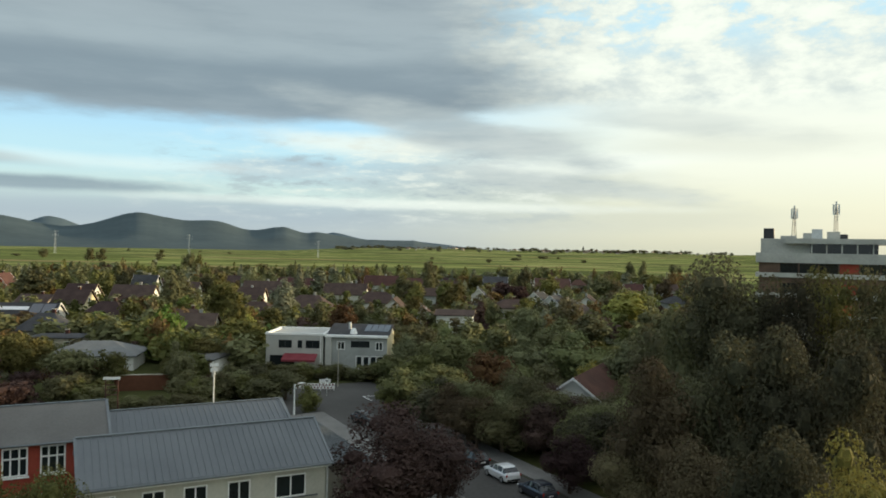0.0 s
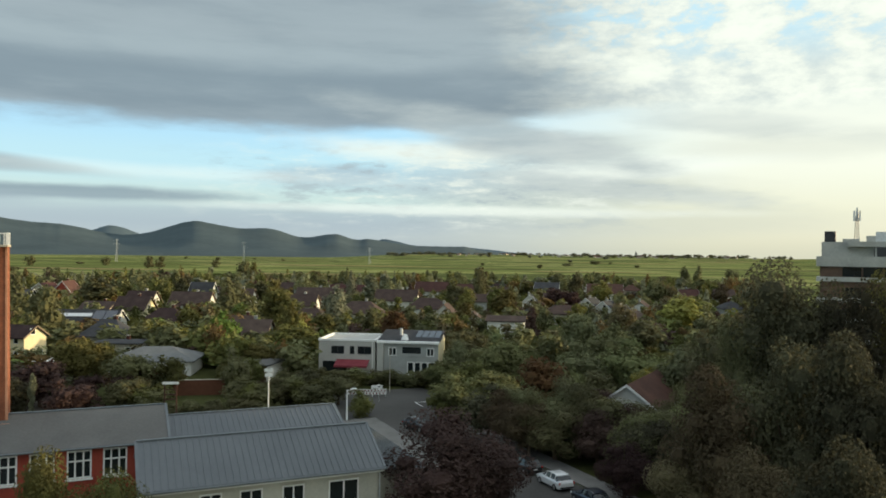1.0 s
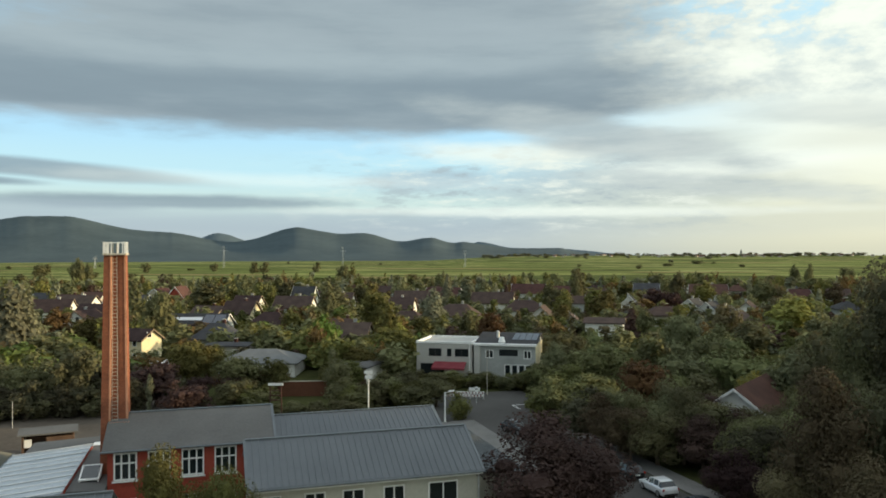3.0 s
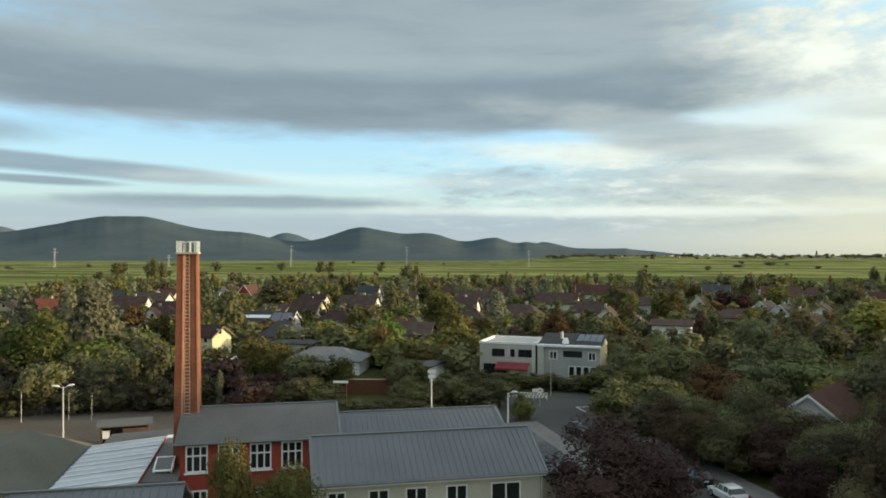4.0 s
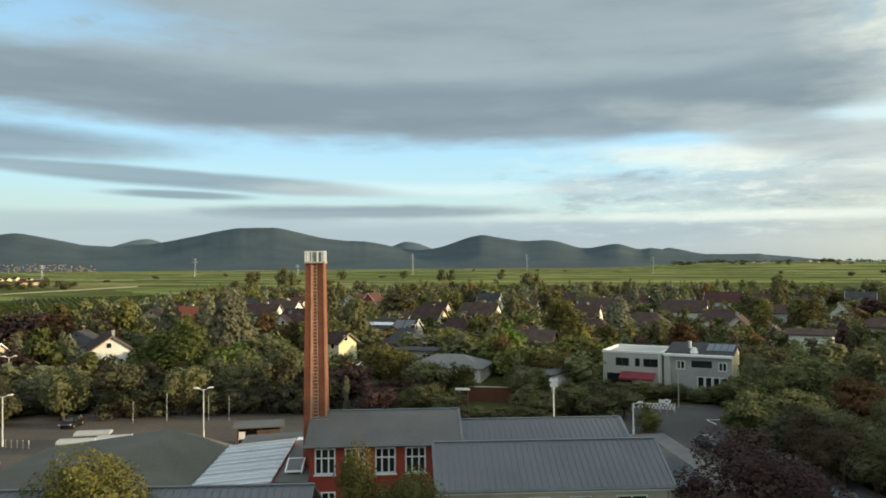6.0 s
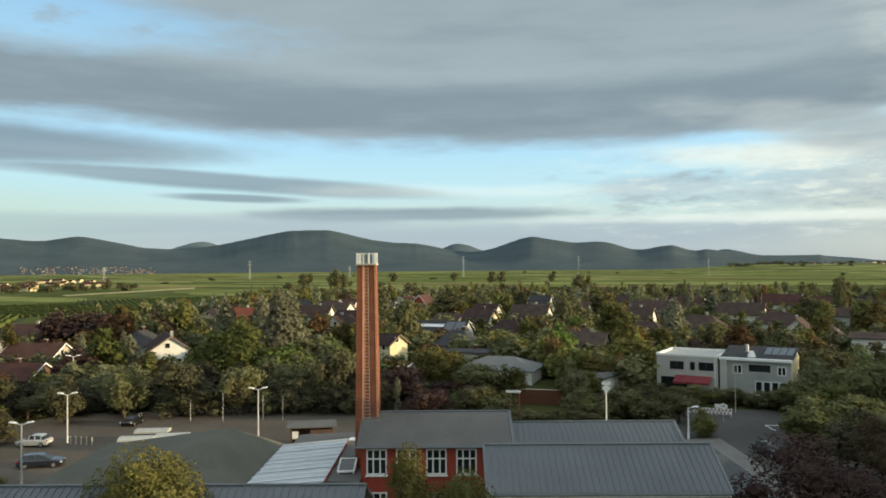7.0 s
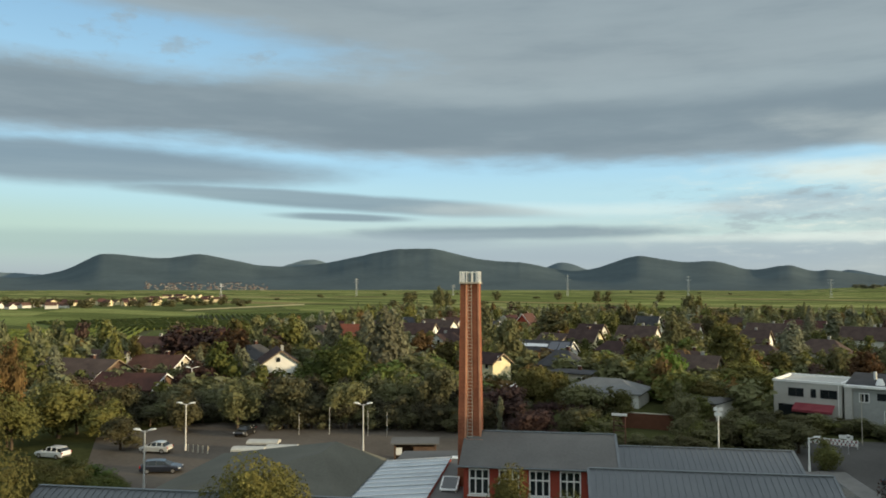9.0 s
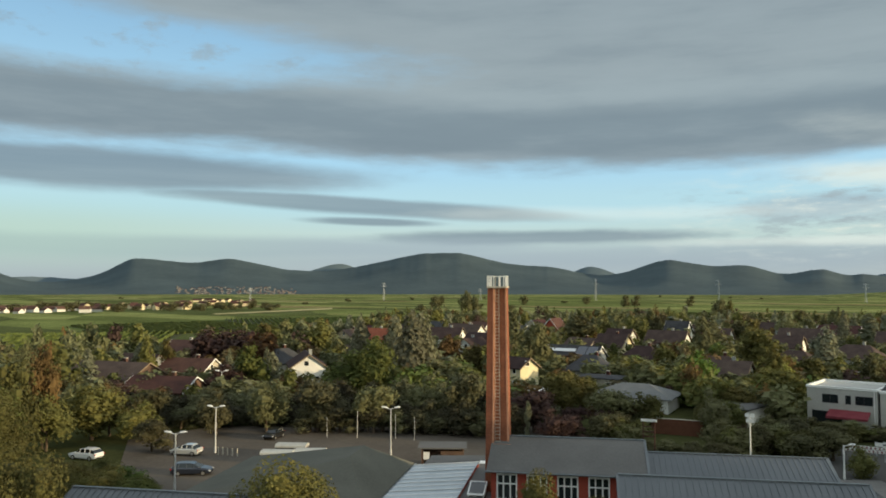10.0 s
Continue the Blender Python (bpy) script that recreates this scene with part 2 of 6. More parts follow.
HALL_FELT = mat("mossy_roof_felt", (0.088, 0.088, 0.074), (0.128, 0.125, 0.104), 0.18, 0.92, bump=0.01, fine_scale=4)
POLYCARB = mat("corrugated_sheet", (0.33, 0.37, 0.40), (0.46, 0.50, 0.53), 0.4, 0.3)
PLASTER = mat("beige_plaster", (0.40, 0.385, 0.33), (0.52, 0.50, 0.43), 0.5, 0.9, bump=0.004)
RED_WALL = mat("red_plaster", (0.25, 0.050, 0.035), (0.36, 0.075, 0.050), 0.6, 0.85, bump=0.004)
WHITE_WALL = mat("white_render", (0.58, 0.58, 0.55), (0.74, 0.73, 0.69), 0.35, 0.9, bump=0.003, spread=0.10)
CREAM_WALL = mat("cream_render", (0.55, 0.47, 0.30), (0.68, 0.60, 0.40), 0.35, 0.9, spread=0.10)
GREY_WALL = mat("grey_render", (0.28, 0.29, 0.28), (0.37, 0.38, 0.37), 0.35, 0.9)
PALE_WALL = mat("pale_house_render", (0.37, 0.365, 0.34), (0.47, 0.46, 0.43), 0.35, 0.9, bump=0.003)
CONCRETE = mat("concrete", (0.34, 0.34, 0.32), (0.50, 0.50, 0.46), 0.3, 0.85, bump=0.005)
WHITE_PAINT = mat("white_paint", (0.70, 0.70, 0.68), (0.82, 0.82, 0.80), 2.0, 0.45)
LAMP_GREY = mat("galvanised_steel", (0.50, 0.51, 0.51), (0.64, 0.65, 0.65), 3.0, 0.4, 0.3)
DARK_METAL = mat("dark_metal", (0.03, 0.03, 0.033), (0.06, 0.06, 0.065), 3.0, 0.5, 0.4)
BROWN_PANEL = mat("brown_panel", (0.085, 0.050, 0.035), (0.14, 0.085, 0.055), 0.6, 0.7)
TIMBER = mat("weathered_timber", (0.16, 0.12, 0.085), (0.27, 0.21, 0.15), 1.5, 0.85)
ASPHALT = mat("asphalt", (0.054, 0.052, 0.049), (0.086, 0.083, 0.078), 0.12, 0.9, bump=0.006, fine_scale=2.5)
PAVING = mat("concrete_paving", (0.13, 0.127, 0.12), (0.20, 0.195, 0.185), 0.35, 0.9, bump=0.006, fine_scale=4)
GRAVEL = mat("gravel_asphalt", (0.076, 0.064, 0.052), (0.128, 0.108, 0.088), 0.10, 0.95, bump=0.01, fine_scale=1.5)
SOIL = mat("tennis_clay", (0.100, 0.045, 0.028), (0.150, 0.068, 0.042), 0.2, 0.95)
TILE_BROWN = mat("roof_tiles_brown", (0.046, 0.031, 0.028), (0.084, 0.058, 0.050), 0.5, 0.9, bump=0.02, spread=0.3)
TILE_RED = mat("roof_tiles_red", (0.060, 0.032, 0.028), (0.100, 0.052, 0.043), 0.5, 0.9, bump=0.02, spread=0.25)
TILE_GREY = mat("roof_tiles_grey", (0.040, 0.040, 0.043), (0.070, 0.070, 0.074), 0.5, 0.88, bump=0.02, spread=0.25)
SOLAR = mat("solar_cells", (0.012, 0.016, 0.028), (0.030, 0.036, 0.055), 1.0, 0.15, coat=0.6)
AWNING = mat("red_awning", (0.17, 0.036, 0.046), (0.23, 0.055, 0.065), 1.0, 0.85)
TYRE = mat("rubber", (0.014, 0.014, 0.014), (0.028, 0.028, 0.028), 5.0, 0.8)
RIM = mat("alloy", (0.35, 0.35, 0.36), (0.5, 0.5, 0.5), 8.0, 0.35, 0.8)
LAMP_RED = mat("red_lens", (0.25, 0.012, 0.010), (0.38, 0.02, 0.016), 8.0, 0.2, coat=0.5)
LAMP_CLEAR = mat("clear_lens", (0.55, 0.56, 0.58), (0.70, 0.71, 0.72), 8.0, 0.15, coat=0.5)
BRICK_PALE_AND_LIT = mat("pale_and_sunlit_bricks", (0.42, 0.20, 0.12), (0.58, 0.30, 0.19), 1.2, 0.85, bump=0.01)
VINE = leaf_mat("vine_leaf", (0.070, 0.092, 0.022), (0.150, 0.180, 0.045), 0.2)
TILE_PALE = mat("pale_grey_roof_sheets", (0.125, 0.130, 0.130), (0.185, 0.190, 0.190), 0.4, 0.85, bump=0.01)
TILE_OLD = mat("old_roof_tiles", (0.058, 0.032, 0.026), (0.098, 0.050, 0.038), 0.5, 0.9, bump=0.02, spread=0.2)
ORANGE_TILE = mat("orange_tiles", (0.19, 0.060, 0.036), (0.27, 0.088, 0.052), 0.6, 0.8)
STONE = mat("pale_stone", (0.36, 0.33, 0.27), (0.52, 0.48, 0.40), 1.5, 0.9, bump=0.01)


def glass_mat(name, tone):
    m = mat(name, tone, tuple(c * 1.5 for c in tone), 0.3, 0.06)
    m.node_tree.nodes["Principled BSDF"].inputs["Specular IOR Level"].default_value = 0.6
    return m


GLASS = glass_mat("window_glass", (0.012, 0.015, 0.017))


def brick_mat(name, a, b, mortar):
    m = mat(name, a, b, 0.6, 0.85, bump=0.012)
    t = m.node_tree
    p = t.nodes["Principled BSDF"]
    base = p.inputs["Base Color"].links[0].from_socket
    tex, pos = t.nodes.new("ShaderNodeTexBrick"), t.nodes.new("ShaderNodeTexCoord")
    tex.inputs["Scale"].default_value = 1.0
    tex.inputs["Brick Width"].default_value, tex.inputs["Row Height"].default_value = 0.26, 0.085
    tex.inputs["Mortar Size"].default_value = 0.012
    tex.inputs["Color1"].default_value, tex.inputs["Color2"].default_value = (0.82, 0.82, 0.82, 1), (1.15, 1.1, 1.05, 1)
    tex.inputs["Mortar"].default_value = (*mortar, 1)
    axes, join, total = (t.nodes.new("ShaderNodeSeparateXYZ"), t.nodes.new("ShaderNodeCombineXYZ"), t.nodes.new("ShaderNodeMath"))
    t.links.new(pos.outputs["Object"], axes.inputs[0])
    t.links.new(axes.outputs[0], total.inputs[0])
    t.links.new(axes.outputs[1], total.inputs[1])
    t.links.new(total.outputs[0], join.inputs[0])
    t.links.new(axes.outputs[2], join.inputs[1])
    t.links.new(join.outputs[0], tex.inputs["Vector"])
    mul = t.nodes.new("ShaderNodeMix")
    mul.data_type, mul.blend_type = "RGBA", "MULTIPLY"
    mul.inputs[0].default_value = 1.0
    t.links.new(base, mul.inputs[6])
    t.links.new(tex.outputs[0], mul.inputs[7])
    t.links.new(mul.outputs[2], p.inputs["Base Color"])
    return m


BRICK = brick_mat("red_brick", (0.20, 0.072, 0.042), (0.29, 0.110, 0.064), (0.8, 0.85, 0.85))


def ground_mat():
    """Lawn and soil in the town, strips of vineyard and meadow beyond it."""
    m = mat("ground_cover", (0.036, 0.040, 0.017), (0.072, 0.076, 0.030), 0.05, 0.95, bump=0.03, fine_scale=0.9)
    t = m.node_tree
    p = t.nodes["Principled BSDF"]
    town = p.inputs["Base Color"].links[0].from_socket
    geo = t.nodes.new("ShaderNodeNewGeometry")
    turn = t.nodes.new("ShaderNodeMapping")
    turn.inputs["Rotation"].default_value = (0, 0, radians(-24))
    turn.inputs["Scale"].default_value = (0.0050, 0.0190, 1.0)
    t.links.new(geo.outputs["Position"], turn.inputs[0])
    cells = t.nodes.new("ShaderNodeTexVoronoi")
    cells.distance = "CHEBYCHEV"
    cells.inputs["Scale"].default_value, cells.inputs["Randomness"].default_value = 1.0, 0.8
    t.links.new(turn.outputs[0], cells.inputs["Vector"])
    tone = t.nodes.new("ShaderNodeSeparateColor")
    t.links.new(cells.outputs["Color"], tone.inputs[0])
    ramp = t.nodes.new("ShaderNodeValToRGB")
    ramp.color_ramp.interpolation = "CONSTANT"
    for k, (stop, c) in enumerate(((0.0, (0.100, 0.116, 0.046)), (0.22, (0.168, 0.194, 0.066)), (0.42, (0.232, 0.252, 0.090)),
                                   (0.62, (0.122, 0.144, 0.050)), (0.80, (0.265, 0.270, 0.110)), (0.95, (0.24, 0.20, 0.095)))):
        e = ramp.color_ramp.elements[k] if k < 2 else ramp.color_ramp.elements.new(stop)
        e.position, e.color = stop, (*c, 1)
    t.links.new(tone.outputs[0], ramp.inputs[0])
    # vine rows within a strip
    rows = t.nodes.new("ShaderNodeTexWave")
    rows.inputs["Scale"].default_value, rows.inputs["Distortion"].default_value = 0.10, 0.6
    lie = t.nodes.new("ShaderNodeMapping")
    lie.inputs["Rotation"].default_value = (0, 0, radians(20))
    t.links.new(geo.outputs["Position"], lie.inputs[0])
    t.links.new(lie.outputs[0], rows.inputs["Vector"])
    shade = t.nodes.new("ShaderNodeMapRange")
    shade.inputs[3].default_value, shade.inputs[4].default_value = 0.72, 1.1
    t.links.new(rows.outputs["Fac"], shade.inputs[0])
    stain = t.nodes.new("ShaderNodeTexNoise")
    stain.inputs["Scale"].default_value, stain.inputs["Detail"].default_value = 0.02, 6
    t.links.new(geo.outputs["Position"], stain.inputs["Vector"])
    wear = t.nodes.new("ShaderNodeMapRange")
    wear.inputs[1].default_value, wear.inputs[2].default_value = 0.3, 0.7
    wear.inputs[3].default_value, wear.inputs[4].default_value = 0.7, 1.2
    t.links.new(stain.outputs["Fac"], wear.inputs[0])
    both = t.nodes.new("ShaderNodeMath")
    both.operation = "MULTIPLY"
    t.links.new(shade.outputs[0], both.inputs[0])
    t.links.new(wear.outputs[0], both.inputs[1])
    field = t.nodes.new("ShaderNodeVectorMath")
    field.operation = "SCALE"
    t.links.new(ramp.outputs[0], field.inputs[0])
    t.links.new(both.outputs[0], field.inputs["Scale"])
    far = t.nodes.new("ShaderNodeVectorMath")
    far.operation = "LENGTH"
    t.links.new(geo.outputs["Position"], far.inputs[0])
    edge = t.nodes.new("ShaderNodeMapRange")
    edge.inputs[1].default_value, edge.inputs[2].default_value = 222, 242
    t.links.new(far.outputs["Value"], edge.inputs[0])
    mix = t.nodes.new("ShaderNodeMix")
    mix.data_type = "RGBA"
    t.links.new(edge.outputs[0], mix.inputs[0])
    t.links.new(town, mix.inputs[6])
    t.links.new(field.outputs[0], mix.inputs[7])
    t.links.new(mix.outputs[2], p.inputs["Base Color"])
    return m


GROUND = ground_mat()
GROUND.node_tree.nodes["Principled BSDF"].inputs["Specular IOR Level"].default_value = 0.0
# Distance haze is mixed into both hill colours; the farther range is paler.
HILLS = mat("wooded_hills_hazed", (0.046, 0.066, 0.074), (0.068, 0.094, 0.102), 0.004, 1.0, fine_scale=0.035)
HILLS_FAR = mat("distant_hills_hazed", (0.085, 0.118, 0.140), (0.105, 0.14, 0.163), 0.004, 1.0)


# ---- building blocks ----
class Geo:
    """Collects the corners and faces of one mesh."""

    def __init__(self):
        self.v, self.f = [], []

    def add(self, corners, faces):
        k = len(self.v)
        self.v += [tuple(c) for c in corners]
        self.f += [tuple(k + i for i in f) for f in faces]
        return self

    def box(self, x0, y0, z0, x1, y1, z1):
        return self.add([(x, y, z) for z in (z0, z1) for x, y in ((x0, y0), (x1, y0), (x1, y1), (x0, y1))],
                        [(3, 2, 1, 0), (4, 5, 6, 7), (0, 1, 5, 4), (1, 2, 6, 5), (2, 3, 7, 6), (3, 0, 4, 7)])

    def slab(self, corners, thick):
        """A flat sheet of four or three corners, given thickness downwards."""
        n = len(corners)
        low = [(x, y, z - thick) for x, y, z in corners]
        return self.add(list(corners) + low, [tuple(range(n)), tuple(range(2 * n - 1, n - 1, -1))] +
                        [(i, n + i, n + (i + 1) % n, (i + 1) % n) for i in range(n)])

    def tube(self, a, b, r0, r1=None, n=8):
        a, b, r1 = Vector(a), Vector(b), r0 if r1 is None else r1
        d = (b - a).normalized()
        s = d.cross(Vector((0, 0, 1)) if abs(d.z) < 0.95 else Vector((1, 0, 0))).normalized()
        t = d.cross(s)
        ring = [(s * math.cos(2 * math.pi * i / n) + t * math.sin(2 * math.pi * i / n)) for i in range(n)]
        return self.add([a + q * r0 for q in ring] + [b + q * r1 for q in ring],
                        [(i, (i + 1) % n, n + (i + 1) % n, n + i) for i in range(n)] + [tuple(range(n - 1, -1, -1)), tuple(range(n, 2 * n))])

    def loft(self, sections):
        """Skins rings of equal count, and closes both ends."""
        n = len(sections[0])
        k = len(self.v)
        for s in sections:
            self.v += [tuple(c) for c in s]
        for j in range(len(sections) - 1):
            for i in range(n):
                a, b = k + j * n + i, k + j * n + (i + 1) % n
                self.f.append((a, b, b + n, a + n))
        self.f.append(tuple(range(k + n - 1, k - 1, -1)))
        self.f.append(tuple(range(k + (len(sections) - 1) * n, k + len(sections) * n)))
        return self

    def mesh(self, name, material, smooth=False):
        me = bpy.data.meshes.new(name)
        me.from_pydata(self.v, [], self.f)
        if material:
            me.materials.append(material)
        if smooth:
            me.polygons.foreach_set("use_smooth", [True] * len(me.polygons))
        me.update()
        return me


def thing(name, m, label, category, group="", kind=""):
    """An empty at a thing's base, which carries its parts."""
    ob = new(name)
    ob.empty_display_size = 0.3
    ob.matrix_basis = m
    return tagged(ob, label, category, group, kind)


def part(name, geo, material, parent, label="", smooth=False, bevel=0.0):
    me = geo if isinstance(geo, bpy.types.Mesh) else geo.mesh(name, material, smooth)
    ob = new(name, me)
    ob.parent = parent
    if bevel:
        b = ob.modifiers.new("bevel", "BEVEL")
        b.width, b.segments, b.limit_method = bevel, 2, "ANGLE"
    if label:
        ob["label"] = label
    return ob


def setting(name, geo, material, label, category):
    return tagged(new(name, geo.mesh(name, material)), label, category, "", "structure")


def placed(az, dist, turn=0.0, z=0.0):
    p = at(az, dist, z)
    return pose(p.x, p.y, p.z, 0, 0, turn)


def schoolpose(u, v, z=0.0, turn=0.0):
    p = bld(u, v, z)
    return pose(p.x, p.y, p.z, 0, 0, 33.5 + turn)


# ---- the land ----
g = Geo()
rings = [0, 15, 30, 50, 80, 120, 180, 260, 340, 450, 600, 800, 1100, 1500, 2100, 3000, 4000, 4850]
seg = 96
g.v.append((0, 0, 0))
for r in rings[1:]:
    g.v += [(r * math.cos(2 * math.pi * i / seg), r * math.sin(2 * math.pi * i / seg), 0) for i in range(seg)]
g.f += [(0, 1 + i, 1 + (i + 1) % seg) for i in range(seg)]
for j in range(len(rings) - 2):
    for i in range(seg):
        a, b = 1 + j * seg + i, 1 + j * seg + (i + 1) % seg
        g.f.append((a, a + seg, b + seg, b))
setting("ground", g, GROUND, "lawns and gardens running out into green vineyard plain", "ground")


def ridge_height(az, hills):
    """Height of a skyline in degrees over the horizon: rounded summits that run into one another."""
    total = 0.0
    for centre, top, left, right in hills:
        d = az - centre
        w = left if d > 0 else right
        total += (top / (1 + (abs(d) / w) ** 1.7)) ** 4
    return total ** 0.25


NEAR_HILLS = [(65.8, 2.12, 2.2, 8.7), (59.6, 2.08, 3.7, 5.7), (53.9, 0.73, 2.3, 1.4), (45.4, 2.46, 7.2, 4.8), (42.8, 2.54, 4.7, 5.7), (36.2, 1.59, 11.3, 4.1),
              (27.6, 2.08, 3.5, 4.6), (22.3, 1.63, 6.9, 2.6), (17.6, 1.34, 3.5, 2.3), (15.2, 0.97, 1.2, 3.4), (8.0, 0.53, 11.8, 1.1), (92.0, 1.70, 12.2, 7.0), (74.5, 1.12, 3.4, 1.9)]
FAR_HILLS = [(51.6, 1.88, 3.6, 3.0), (33.0, 1.66, 2.6, 2.8), (14.0, 1.02, 1.5, 2.6), (8.5, 0.50, 4, 4), (72, 0.8, 9, 6)]


def hill_height(az, k, hills, far, seed):
    """Height of a range at a bearing and a share k of its depth, from the foot to the crest."""
    top = ridge_height(az, hills) + 0.035 * noise.fractal((az * 0.8, seed, 0), 1.0, 2.0, 3) + 0.016 * noise.noise((az * 9.0, seed, 4))
    full = (22 + far * math.tan(radians(max(top, 0.02)))) * max(0.0, min(1.0, (az - 0.5) / 6.0)) ** 0.5
    lump = 1 + (0.26 * noise.noise((az * 0.16 + k, k * 2, seed)) + 0.07 * noise.noise((az * 0.5, k * 5, seed + 3))) * (1 - k) * 1.6
    return full * min(1.0, k ** 1.25 * lump) - 3 if k < 1 else full


def hill_range(name, hills, near, far, lo, hi, material, label, seed):
    g = Geo()
    steps, depth = int((hi - lo) / 0.15), 14
    for i in range(steps + 1):
        az = lo + (hi - lo) * i / steps
        for j in range(depth):
            k = j / (depth - 1)
            g.v.append(tuple(at(az, near + (far - near) * k, hill_height(az, k, hills, far, seed))))
    for i in range(steps):
        for j in range(depth - 1):
            a = i * depth + j
            g.f.append((a, a + 1, a + depth + 1, a + depth))
    ob = setting(name, g, material, label, "hills")
    ob.data.polygons.foreach_set("use_smooth", [True] * len(ob.data.polygons))


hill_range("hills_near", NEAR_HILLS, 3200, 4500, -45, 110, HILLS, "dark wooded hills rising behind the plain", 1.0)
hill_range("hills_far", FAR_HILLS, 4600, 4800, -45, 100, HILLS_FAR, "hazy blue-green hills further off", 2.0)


def swell(az, dist):
    """Height of the gentle rise at the far edge of the plain."""
    k, side = max(0.0, min(1.0, (dist - 1400) / 1200)), max(0.0, min(1.0, (20 - az) / 9))
    return (k * k * (3 - 2 * k)) * (side * side * (3 - 2 * side)) * (19.0 + 2.5 * noise.noise((az * 0.3, dist * 0.001, 7.0))) - 0.4


g = Geo()
for i in range(140):
    for j in range(16):
        g.v.append(tuple(at(-48 + 0.5 * i, 1400 + 100 * j, swell(-48 + 0.5 * i, 1400 + 100 * j))))
g.f = [(a, a + 1, a + 17, a + 16) for i in range(139) for a in range(16 * i, 16 * i + 15)]
rise_ob = setting("ground_rise", g, GROUND, "gently rising vineyard slopes at the far edge", "ground")
rise_ob.data.polygons.foreach_set("use_smooth", [True] * len(rise_ob.data.polygons))


# ---- roads and yards ----
def sheet(name, corners, z, material, label, category, thick=0.12):
    return setting(name, Geo().slab([(p.x, p.y, z) for p in corners], thick), material, label, category)


sheet("road_street", [bld(33.6, -40), bld(41.8, -40), bld(41.8, 97), bld(33.6, 97)], 0.03, ASPHALT, "grey asphalt street with parked cars", "road")
sheet("road_junction", [bld(29, 97), bld(48, 97), bld(48, 116), bld(29, 116)], 0.03, ASPHALT, "grey asphalt cross street at a junction", "road")
sheet("pavement_near", [bld(30.2, -40), bld(33.4, -40), bld(33.4, 96.6), bld(30.2, 96.6)], 0.14, PAVING, "pale concrete pavement with a raised kerb", "pavement", 0.2)
sheet("pavement_far", [bld(42.0, -40), bld(44.6, -40), bld(44.6, 94.0), bld(42.0, 94.0)], 0.14, PAVING, "pale concrete pavement with a raised kerb", "pavement", 0.2)
corner = [bld(42.0 + 8 - 8 * math.cos(a), 88.8 + 8 * math.sin(a)) for a in (0.2, 0.5, 0.8, 1.1, 1.4)]
sheet("pavement_corner", [bld(44.8, 88), bld(60, 94.2), bld(60, 96.7), *reversed(corner)], 0.14, PAVING, "rounded pavement corner with a raised kerb", "pavement", 0.2)
sheet("pavement_yard", [bld(21, 78), bld(33.2, 78), bld(33.2, 96.5), bld(21, 96.5)], 0.10, PAVING, "pale paved forecourt beside the street", "pavement", 0.2)
lot = [at(66, 122), at(60.5, 129), at(52, 128), at(37, 130), at(33, 96), at(45, 78), at(60, 78), at(67, 92)]
sheet("parking_lot", lot, 0.02, GRAVEL, "worn brown-grey car park surface", "parking lot", 0.1)
for u0, u1, v0, v1 in ((42.2, 47.9, 104.6, 104.78), (42.2, 42.35, 101.5, 104.6)):
    sheet("road_marking", [bld(u0, v0), bld(u1, v0), bld(u1, v1), bld(u0, v1)], 0.036, WHITE_PAINT, "white painted line on asphalt", "road marking", 0.003)


# ---- the school ----
def seamed_roof(parent, corners, seam=0.62, name="roof", material=None, label="", lip=0.12, seams=True):
    """A sheet roof slope with standing seams from ridge to eave; corners: eave left, eave right, ridge right, ridge left."""
    material = material or ZINC
    a, b, c, d = (Vector(p) for p in corners)
    slope = part(name, Geo().slab([a, b, c, d], lip), material, parent, label)
    if not seams:
        return slope
    n = int((b - a).length / seam)
    normal = (b - a).cross(d - a).normalized() * 0.055
    s = (b - a).normalized() * 0.022
    o = Vector((0, 0, 0))
    run = d - a
    me = Geo().add([o - s, o + s, o + s + normal, o - s + normal, run - s, run + s, run + s + normal, run - s + normal],
                   [(0, 1, 2, 3), (7, 6, 5, 4), (0, 3, 7, 4), (1, 5, 6, 2), (3, 2, 6, 7)]).mesh("seam", ZINC_TRIM)
    for i in range(n + 1):
        part("seam", me, None, slope).location = a.lerp(b, i / n)
    return slope


def window(parent, x, y, z, w, h, leaves=2, transom=0.0, frame_mat=None, depth=0.10, face=-1, bar=0.07):
    """A framed window in a wall that faces -y (face -1) or +y of its thing: the frame stands proud, the panes lie back."""
    frame_mat = frame_mat or WHITE_PAINT
    y0, y1 = (y - 0.05, y + depth) if face < 0 else (y - depth, y + 0.05)
    def ring(yy):
        return [(x, yy, z), (x + w, yy, z), (x + w, yy, z + h), (x, yy, z + h), (x + bar, yy, z + bar), (x + w - bar, yy, z + bar), (x + w - bar, yy, z + h - bar), (x + bar, yy, z + h - bar)]
    g = Geo().add(ring(y0) + ring(y1), [q for i in range(4) for q in ((i, (i + 1) % 4, 4 + (i + 1) % 4, 4 + i), (12 + i, 12 + (i + 1) % 4, 8 + (i + 1) % 4, 8 + i),
                                                                     (i, 8 + i, 8 + (i + 1) % 4, (i + 1) % 4), (4 + i, 4 + (i + 1) % 4, 12 + (i + 1) % 4, 12 + i))])
    ob = part("window", g, frame_mat, parent)
    for i in range(1, leaves):
        xm = x + w * i / leaves
        part("glazing_bar", Geo().box(xm - bar / 2, y0, z + bar, xm + bar / 2, y1, z + h - bar), frame_mat, ob)
